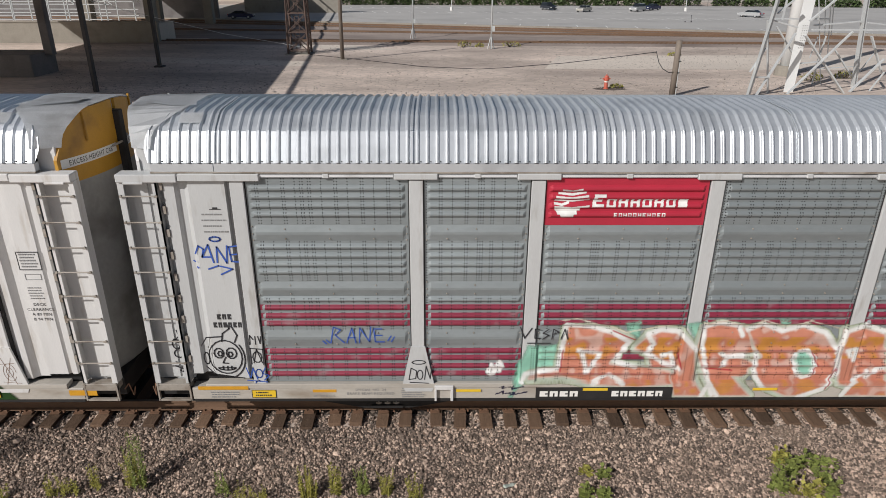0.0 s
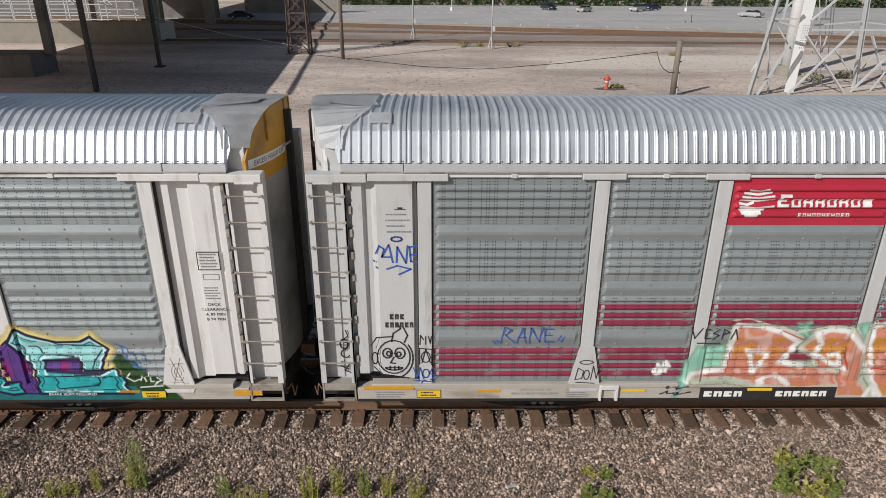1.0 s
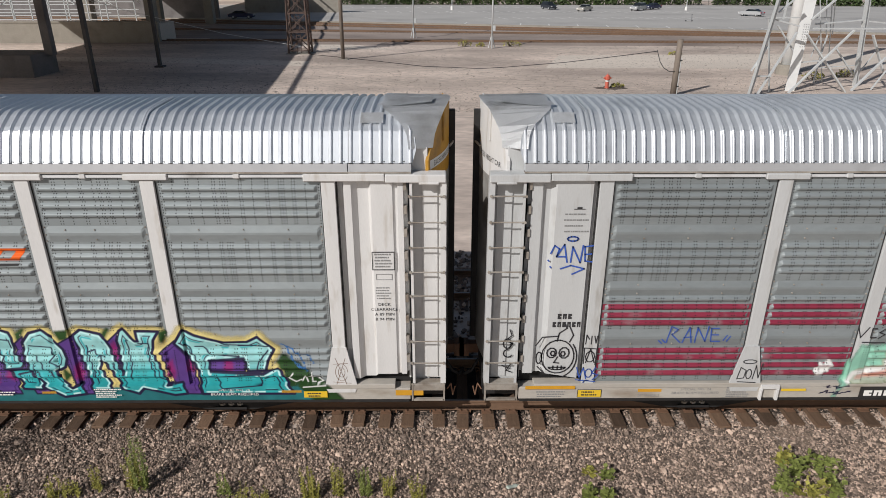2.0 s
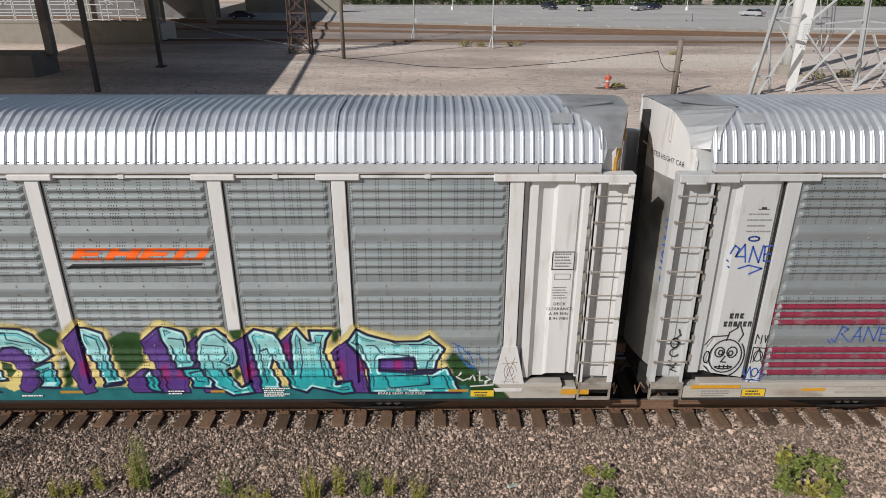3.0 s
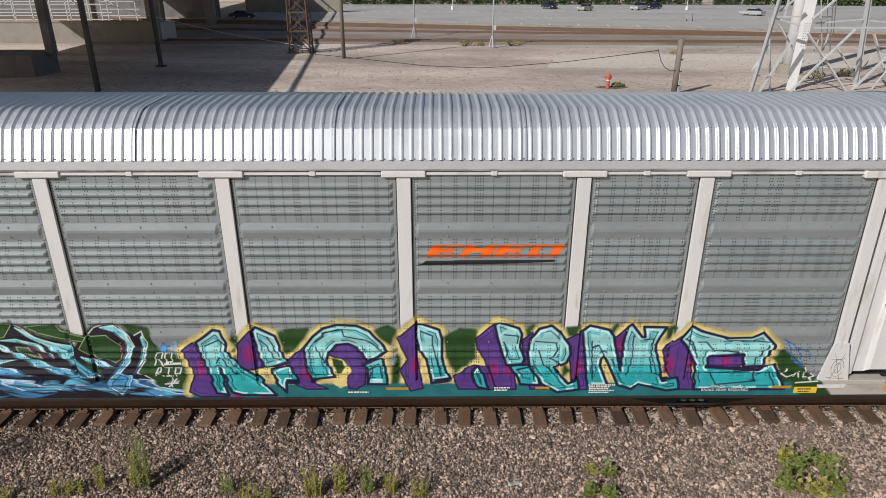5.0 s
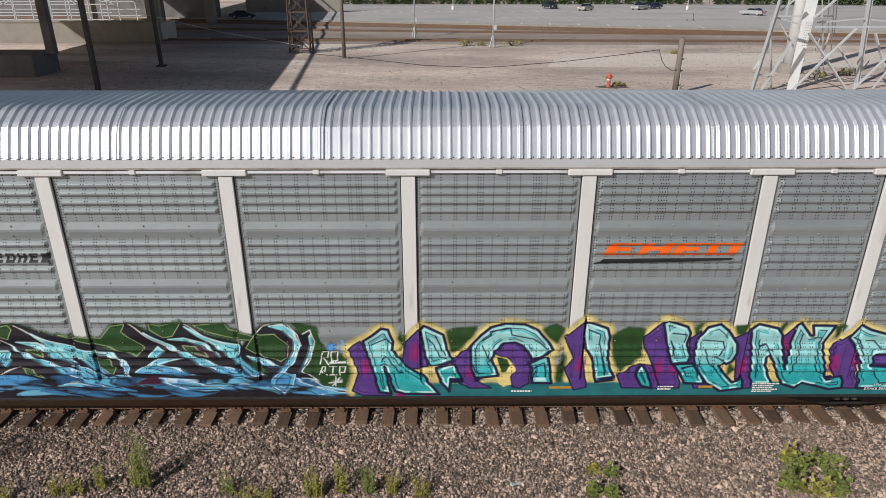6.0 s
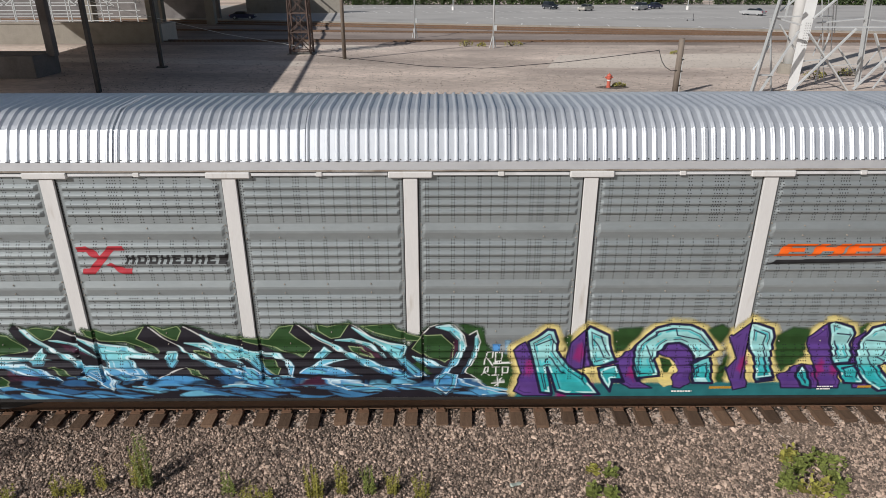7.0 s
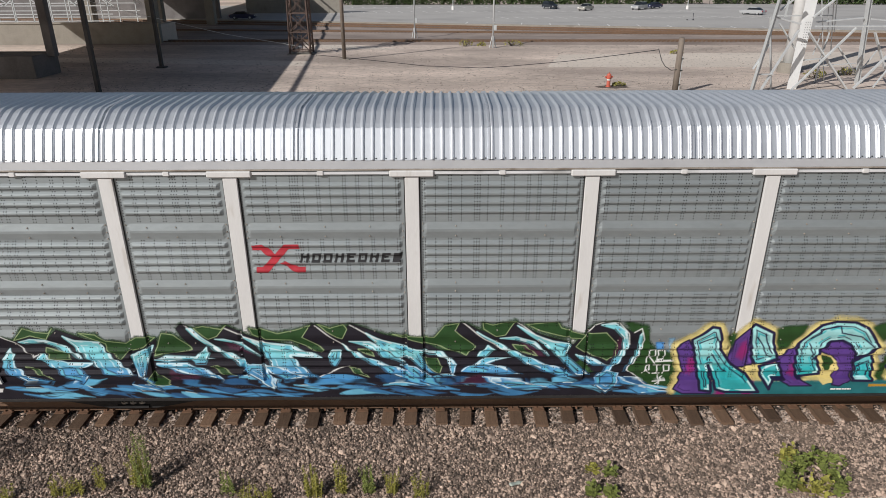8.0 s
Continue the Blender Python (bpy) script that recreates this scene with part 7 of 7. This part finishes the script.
def poles():
    p = empty("utility_pole", pose(-9.4, 56.9, -0.14), label="brown wooden utility pole in the yard", category="utility pole")
    bm = bmesh.new()
    tube(bm, (0, 0, -0.2), (0, 0, 13), 0.20, 0.15, n=10)
    part("pole", bm, wood_pole, p, smooth=True)
    part("stub_plate", boxes((-0.5, 0.5, -0.3, 0.3, 0, 0.08)), concrete, p)
    for x, y in ((6.4, 67.6), (-3.05, 80.2)):
        p = empty("signal_pole", pose(x, y, -0.12), label="thin grey metal pole with a braced foot beside the track", category="pole", group="metal poles along the yard track")
        bm = bmesh.new()
        tube(bm, (0, 0, 0), (0, 0, 11), 0.10, 0.08, n=8)
        part("pole", bm, galv_steel, p, smooth=True)
        for a in range(3):
            bm = bmesh.new()
            c, s = math.cos(a * 2.1 + 0.5), math.sin(a * 2.1 + 0.5)
            bar(bm, (0.42 * c, 0.42 * s, 0), (0.1 * c, 0.1 * s, 1.3), 0.08)
            part("foot_brace", bm, galv_steel, p)
        part("junction_box", boxes((0.08, 0.38, -0.14, 0.14, 1.9, 2.5), bevel=0.02), galv_steel, p)
    for x, y in ((3.6, 150.3), (58.0, 150.0)):
        p = empty("parking_lamp", pose(x, y, -0.11), label="grey lamp pole on a white concrete base", category="street lamp", group="lamp poles in the parking lot")
        bm = bmesh.new()
        tube(bm, (0, 0, 0.7), (0, 0, 9), 0.10, 0.07, n=8)
        part("pole", bm, galv_steel, p)
        bm = bmesh.new()
        tube(bm, (0, 0, -0.1), (0, 0, 0.8), 0.32, n=12)
        part("base", bm, white_mark, p)
    p = empty("wooden_post", pose(17.1, 36.35, -0.14), label="short cut-off grey wooden post with cables", category="post")
    bm = bmesh.new()
    tube(bm, (0, 0, -0.2), (0.02, 0, 3.84), 0.225, 0.205, n=12)
    part("post", bm, wood_pole, p, smooth=True)
    bm = bmesh.new()
    tube(bm, (0.2, -0.14, 0), (0.2, -0.12, 2.6), 0.035, n=6)
    part("conduit", bm, galv_steel, p)
    for z in (0.6, 1.6, 2.4):
        part("strap", boxes((0.1, 0.28, -0.22, -0.02, z, z + 0.06)), black_iron, p)
    cable([(17.0, 36.2, 1.55), (16.6, 36.2, 1.50), (16.2, 36.4, 1.75), (15.95, 36.6, 2.15), (15.75, 36.9, 2.9), (15.87, 37.17, 2.81), (14.09, 38.67, 2.37), (12.36, 40.13, 1.95), (10.14, 42.0, 1.43), (8.15, 43.67, 1.05), (6.04, 45.45, 0.63), (3.77, 47.36, 0.25), (-1.25, 51.6, -0.09), (-7.0, 56.45, -0.11), (-13.6, 61.5, -0.11)], "loose black cable sagging across the yard")
    cable([(-14.0, 62.0, 0.5), (-17.0, 61.5, 1.1), (-22.0, 60.0, 2.1), (-30.0, 57.0, 4.4), (-42.0, 52.0, 8.5)], "thin pale guy cable running up to the bridge", white_mark, 0.02)


def cable(pts, label, material=None, r=0.026):
    bm = bmesh.new()
    for a, b in zip(pts, pts[1:]):
        tube(bm, a, b, r, n=5)
    tagged(part("cable", bm, material or wire_black), label, "cable")


poles()


def hydrant():
    h = empty("fire_hydrant", pose(13.0, 39.3, -0.14), label="faded red fire hydrant on bare ground", category="fire hydrant")
    bm = bmesh.new()
    for z0, z1, r0, r1 in ((0.0, 0.05, 0.20, 0.20), (0.05, 0.50, 0.145, 0.14), (0.62, 0.68, 0.20, 0.20), (0.68, 0.86, 0.155, 0.15)):
        tube(bm, (0, 0, z0), (0, 0, z1), r0, r1, n=16)
    part("barrel", bm, hydrant_red, h)
    bm = bmesh.new()
    for k in range(5):
        a, b = k * 0.31, (k + 1) * 0.31
        tube(bm, (0, 0, 0.86 + 0.15 * math.sin(a)), (0, 0, 0.86 + 0.15 * math.sin(b)), 0.165 * math.cos(a) + 0.02, 0.165 * math.cos(b) + 0.02, n=16)
    tube(bm, (0, 0, 1.0), (0, 0, 1.08), 0.04, n=5)
    part("bonnet", bm, hydrant_red, h)
    bm = bmesh.new()
    tube(bm, (0, 0, 0.50), (0, 0, 0.62), 0.15, n=16)
    part("band", bm, white_mark, h)
    for ax, r in (((1, 0, 0), 0.07), ((-1, 0, 0), 0.07), ((0, -1, 0), 0.095)):
        bm = bmesh.new()
        v = Vector(ax)
        tube(bm, v * 0.12 + Vector((0, 0, 0.76)), v * 0.27 + Vector((0, 0, 0.76)), r, n=10)
        tube(bm, v * 0.27 + Vector((0, 0, 0.76)), v * 0.31 + Vector((0, 0, 0.76)), 0.035, n=5)
        part("nozzle", bm, hydrant_red, h)
    flat("dark_patch", [(12.2, 38.9), (13.4, 38.5), (14.6, 39.0), (14.4, 39.8), (13.0, 40.1), (12.0, 39.5)], -0.133, gravel_bed, "dark patch on the ground round the hydrant", "ground")


hydrant()


def power_tower():
    t = empty("power_tower", pose(0, 0, -0.04), label="galvanised lattice power tower with angle-steel bracing", category="power tower")
    # legs, then the bracing of the near face, then the lighter frame behind
    for p, q, w in (((24.6, 36.0, 16.0), (22.4, 36.0, -0.1), 0.30), ((23.6, 37.5, 5.0), (24.6, 37.5, -0.1), 0.16), ((31.0, 40.0, 16.0), (32.4, 40.0, -0.1), 0.42), ((36.2, 38.6, 16.0), (38.4, 38.6, -0.1), 0.36)):
        bm = bmesh.new()
        bar(bm, p, q, w, 0.05)
        bar(bm, Vector(p) + Vector((w / 2, 0.12, 0)), Vector(q) + Vector((w / 2, 0.12, 0)), 0.05, w * 0.8)
        part("leg", bm, galv_steel, t)
    bm = bmesh.new()
    plate(bm, ((26.05, -0.1), (26.74, -0.1), (27.42, 16), (26.38, 16)), 37.98, 38.04)
    plate(bm, ((26.70, -0.1), (26.74, -0.1), (27.42, 16), (27.38, 16)), 38.05, 38.55)
    leg = part("leg", bm, pale_steel, t, "broad pale angle-steel leg")
    for k in range(10):
        for dx in (-0.16, 0.0, 0.16):
            bm = bmesh.new()
            tube(bm, (26.64 + dx, 37.97, 3.1 + 0.17 * k), (26.64 + dx, 37.93, 3.1 + 0.17 * k), 0.028, n=6)
            part("bolt", bm, dark_bolt, leg)
    for p, q, w in (((25.3, 36.5, 4.2), (23.3, 36.5, -0.1), 0.17), ((29.6, 37.0, 4.3), (25.8, 37.0, -0.1), 0.17), ((26.5, 37.4, 4.0), (30.2, 37.4, -0.1), 0.24), ((33.0, 38.0, 2.3), (31.0, 38.0, -0.1), 0.18),
                    ((28.2, 37.0, 6.7), (26.4, 37.0, 5.0), 0.16), ((23.4, 36.6, 5.1), (25.4, 36.6, 4.6), 0.16), ((26.8, 37.2, 4.4), (38.0, 37.2, 4.4), 0.22), ((22.7, 36.4, 1.2), (24.0, 36.4, 1.2), 0.13)):
        bm = bmesh.new()
        bar(bm, p, q, 1.25 * w, 0.10)
        part("brace", bm, galv_steel, t)
    for p, q, w in (((25.6, 41.0, 4.9), (30.0, 41.0, 4.9), 0.14), ((28.4, 40.0, 4.5), (31.8, 40.0, 4.8), 0.2), ((23.3, 36.2, 3.3), (22.4, 36.2, 1.6), 0.1), ((24.9, 38.6, 4.5), (26.4, 38.6, 2.7), 0.12), ((25.0, 36.6, 6.6), (23.8, 36.6, 5.5), 0.14),
                    ((25.0, 38.0, 6.7), (24.9, 38.0, 5.0), 0.12), ((26.6, 38.3, 1.9), (28.7, 38.3, 2.1), 0.11), ((32.3, 39.0, 3.8), (33.7, 39.0, 1.2), 0.2), ((31.5, 38.5, 4.8), (37.5, 38.5, 4.2), 0.16), ((30.9, 41.0, 2.7), (32.7, 41.0, 0.7), 0.14)):
        bm = bmesh.new()
        bar(bm, p, q, 1.25 * w, 0.09)
        part("strut", bm, galv_steel, t)
    for p, q, w in (((30.1, 41.0, 1.2), (33.0, 41.0, 1.4), 0.14), ((34.4, 41.5, 2.3), (33.3, 41.5, 0.4), 0.12), ((33.6, 38.5, 1.3), (32.8, 38.5, -0.1), 0.16), ((28.1, 38.6, 3.8), (27.8, 38.6, 2.3), 0.1), ((29.2, 39.5, 3.8), (28.9, 39.5, 1.4), 0.16),
                    ((29.0, 42.0, 8.0), (31.0, 42.0, -0.1), 0.07), ((29.6, 42.0, 8.0), (30.5, 42.0, 3.6), 0.08), ((30.1, 42.0, 8.0), (31.1, 42.0, 1.9), 0.08), ((30.4, 42.0, 8.0), (31.0, 42.0, 3.6), 0.07), ((30.4, 42.0, 1.4), (30.3, 42.0, -0.1), 0.14)):
        bm = bmesh.new()
        bar(bm, p, q, w, 0.05)
        part("strut", bm, galv_steel, t)
    m = empty("steel_monopole", pose(30.4, 46.7, -0.14), label="white steel pole on a round concrete base", category="pole")
    bm = bmesh.new()
    tube(bm, (0, 0, 0.8), (0.0, 0, 20), 0.54, 0.50, n=20)
    part("shaft", bm, pale_steel, m, smooth=True)
    bm = bmesh.new()
    tube(bm, (0, 0, -0.1), (0, 0, 0.85), 0.9, n=16)
    part("base", bm, concrete, m)
    # leaning brown post and a low concrete kerb beyond
    bm = bmesh.new()
    bar(bm, (41.0, 46.5, -0.1), (41.6, 46.5, 3.4), 0.35)
    tagged(part("wooden_post", bm, wood_pole), "leaning brown wooden post behind the tower", "post")


power_tower()


def parked_car(x, y, turn, paint, label, kind="sedan"):
    car = empty("car", pose(x, y, -0.105, 0, 0, turn), label=label, category="car", group="parked cars")
    length, width = (4.75, 1.80) if kind == "sedan" else (4.70, 1.88)
    if kind == "sedan":
        body = ((-2.35, 0.30), (-2.38, 0.62), (-2.2, 0.90), (-1.45, 0.98), (1.05, 0.94), (2.0, 0.82), (2.36, 0.62), (2.34, 0.28))
        cab = ((-1.75, 0.97), (-1.0, 1.40), (0.25, 1.42), (1.10, 0.95))
    else:
        body = ((-2.32, 0.34), (-2.34, 0.75), (-2.25, 1.05), (-1.5, 1.08), (1.0, 1.05), (2.05, 0.95), (2.34, 0.72), (2.32, 0.32))
        cab = ((-2.20, 1.06), (-1.95, 1.66), (0.2, 1.70), (1.05, 1.06))
    bm = bmesh.new()
    plate(bm, body, -width / 2, width / 2)
    bmesh.ops.bevel(bm, geom=bm.edges[:], offset=0.07, segments=2, affect="EDGES")
    part("body", bm, paint, car, smooth=False)
    bm = bmesh.new()
    plate(bm, cab, -width / 2 + 0.10, width / 2 - 0.10)
    for v in bm.verts:
        if v.co.z > 1.2:
            v.co.y *= 0.82
    bmesh.ops.bevel(bm, geom=bm.edges[:], offset=0.04, segments=1, affect="EDGES")
    part("cabin_glass", bm, glass_dark, car)
    bm = bmesh.new()
    zt = cab[1][1]
    plate(bm, ((cab[1][0] - 0.08, zt - 0.07), (cab[1][0], zt + 0.02), (cab[2][0], zt + 0.02), (cab[2][0] + 0.12, zt - 0.06)), -width * 0.38, width * 0.38)
    part("roof", bm, paint, car)
    for sx in (-1.42, 1.40):
        for sy in (-1, 1):
            w = new("wheel")
            w.parent = car
            w.location = (sx, sy * (width / 2 - 0.12), 0.33)
            bm = bmesh.new()
            tube(bm, (0, -0.11, 0), (0, 0.11, 0), 0.33, n=18)
            part("tyre", bm, tyre_black, w)
            bm = bmesh.new()
            tube(bm, (0, -0.125, 0), (0, 0.125, 0), 0.20, n=12)
            part("rim", bm, silver_paint, w)
    for sy in (-1, 1):
        part("headlight", boxes((2.26, 2.37, sy * 0.68 - 0.18, sy * 0.68 + 0.18, 0.60, 0.76)), white_mark, car)
        part("tail_light", boxes((-2.40, -2.30, sy * 0.70 - 0.15, sy * 0.70 + 0.15, 0.66, 0.86)), red_mark, car)
        part("mirror", boxes((0.72, 0.90, sy * 0.98 - 0.10, sy * 0.98 + 0.08, 0.98, 1.10)), paint, car)
    return car


parked_car(26.7, 154, -68, dark_paint, "dark parked off-road car seen from behind", "suv")
parked_car(33.6, 146.5, 232, pale_paint, "champagne parked saloon car")
parked_car(46.5, 149, 226, silver_paint, "silver parked off-road car", "suv")
parked_car(51.3, 154, 215, navy_paint, "navy blue parked car")
parked_car(63.6, 128.5, 128, silver_paint, "silver blue saloon car on the parking lot")
parked_car(-36.6, 119.5, 4, navy_paint, "dark saloon car in the shade of the bridge")


def scooter():
    s = empty("scooter", pose(45.4, 112.7, -0.105), label="small white kick scooter standing on asphalt", category="scooter")
    part("footboard", boxes((-0.55, 0.45, -0.09, 0.09, 0.14, 0.22), bevel=0.02), silver_paint, s)
    bm = bmesh.new()
    tube(bm, (0.5, 0, 0.12), (0.42, 0, 1.15), 0.04, n=8)
    part("stem", bm, dark_paint, s)
    bm = bmesh.new()
    tube(bm, (0.42, -0.25, 1.15), (0.42, 0.25, 1.15), 0.03, n=8)
    part("handlebar", bm, dark_paint, s)
    for x in (-0.55, 0.52):
        bm = bmesh.new()
        tube(bm, (x, -0.04, 0.12), (x, 0.04, 0.12), 0.12, n=12)
        part("wheel", bm, tyre_black, s)


scooter()


def thicket(name, label, category, material, spots, seed, size=0.32, per=420):
    """Bushes made of many small leaf clumps; spots of (x, y, width, height)."""
    rnd = random.Random(seed)
    for x, y, w, h in spots:
        b = empty(name, pose(x, y, bed_height(y)), label=label, category=category, group=name + " row")
        bm = bmesh.new()
        for k in range(5):
            tube(bm, (rnd.uniform(-0.2, 0.2) * w, rnd.uniform(-0.2, 0.2), -0.1), (rnd.uniform(-0.4, 0.4) * w, rnd.uniform(-0.5, 0.5), h * 0.8), 0.05, 0.02, n=4)
        part("stem", bm, wood_pole, b)["kind"] = "stuff"
        bm = bmesh.new()
        for k in range(per):
            u = rnd.uniform(-1, 1)
            p = Vector((u * w / 2, rnd.gauss(0, 0.25) * w * 0.4, h * rnd.random() ** 0.7 * (1 - 0.45 * u * u) * rnd.uniform(0.75, 1.1)))
            d = Vector((rnd.uniform(-1, 1), rnd.uniform(-1, 1), rnd.uniform(-0.4, 1))).normalized() * size * rnd.uniform(0.5, 1.2)
            s = d.cross(Vector((rnd.uniform(-1, 1), rnd.uniform(-1, 1), rnd.uniform(-1, 1)))).normalized() * size * rnd.uniform(0.25, 0.5)
            bm.faces.new([bm.verts.new(q) for q in (p - d * 0.5, p + s, p + d * 0.5, p - s)])
        part("leaf_spray", bm, material, b)["kind"] = "stuff"


thicket("bush", "dense dark green bush behind the parking lot", "bush", bush,
        [(-24 + 4.6 * k + random.uniform(-0.8, 0.8), 177.5 + random.uniform(-0.8, 0.8), 6.2, random.uniform(2.4, 4.2)) for k in range(21)] + [(78 + 7.5 * k, 176 - 1.2 * k, 7.0, random.uniform(1.6, 3.4)) for k in range(8)], 5, 0.6, 800)
thicket("grass_tuft", "dry yellow-green grass tuft beside the yard track", "grass", leaf_yellow,
        [(3.4, 69.6, 1.6, 0.8), (9.0, 69.8, 2.2, 0.7), (5.2, 69.4, 1.0, 0.5), (13.9, 39.7, 1.0, 0.3), (31.0, 43.5, 1.8, 0.7), (34.5, 45.0, 1.6, 0.6), (25.5, 61.0, 1.4, 0.4)], 8, 0.16, 160)


def far_buildings():
    for x, w, y, h, lab in ((20, 40, 215, 5.0, "low pale warehouse far behind the bushes"), (92, 46, 200, 4.5, "low grey building far behind the parking lot"), (-60, 60, 235, 7.0, "long grey building beyond the bridge")):
        b = empty("far_building", pose(x, y, -0.12), label=lab, category="building")
        part("wall", boxes((-w / 2, w / 2, 0, 12, -0.1, h)), far_facade, b)
        part("roof", boxes((-w / 2 - 0.3, w / 2 + 0.3, -0.3, 12.3, h, h + 0.3)), concrete, b)
        for k in range(int(w / 5)):
            win = part("window", boxes((-w / 2 + 1.5 + 5 * k, -w / 2 + 3.9 + 5 * k, -0.05, 0.06, 1.0, 2.6)), glass_dark, b)
            part("frame", boxes((-w / 2 + 1.4 + 5 * k, -w / 2 + 4.0 + 5 * k, -0.08, 0.05, 0.88, 1.0)), white_mark, win)
    f = empty("fence", label="dark chain-link fence along the parking lot's far edge", category="fence")
    for k in range(40):
        x = 60 + 2.5 * k
        bm = bmesh.new()
        tube(bm, (x, 174.5, -0.1), (x, 174.5, 2.0), 0.05, n=5)
        part("post", bm, dark_steel, f)
    bm = bmesh.new()
    for h in (0.1, 0.5, 0.9, 1.3, 1.7, 2.0):
        tube(bm, (60, 174.5, h), (157.5, 174.5, h), 0.025, n=4)
    part("wires", bm, dark_steel, f)


far_buildings()


# ---- motion of the train ----
def rolled(t):
    for (ta, a), (tb, b) in zip(ROLL, ROLL[1:]):
        if ta <= t <= tb:
            return a + (b - a) * (t - ta) / (tb - ta)
    return ROLL[-1][1]


def motions():
    for car, x in ((bnsf_car, BNSF_X), (fxe_car, FXE_X)):
        walk(car, [(t, pose(x + s, 0, 0)) for t, s in ROLL])
    for wheel, dx in WHEELS:
        walk(wheel, [(k / 6, pose(dx, 0, 0.537) @ Matrix.Rotation(rolled(k / 6) / 0.357, 4, "Y")) for k in range(49)])


motions()
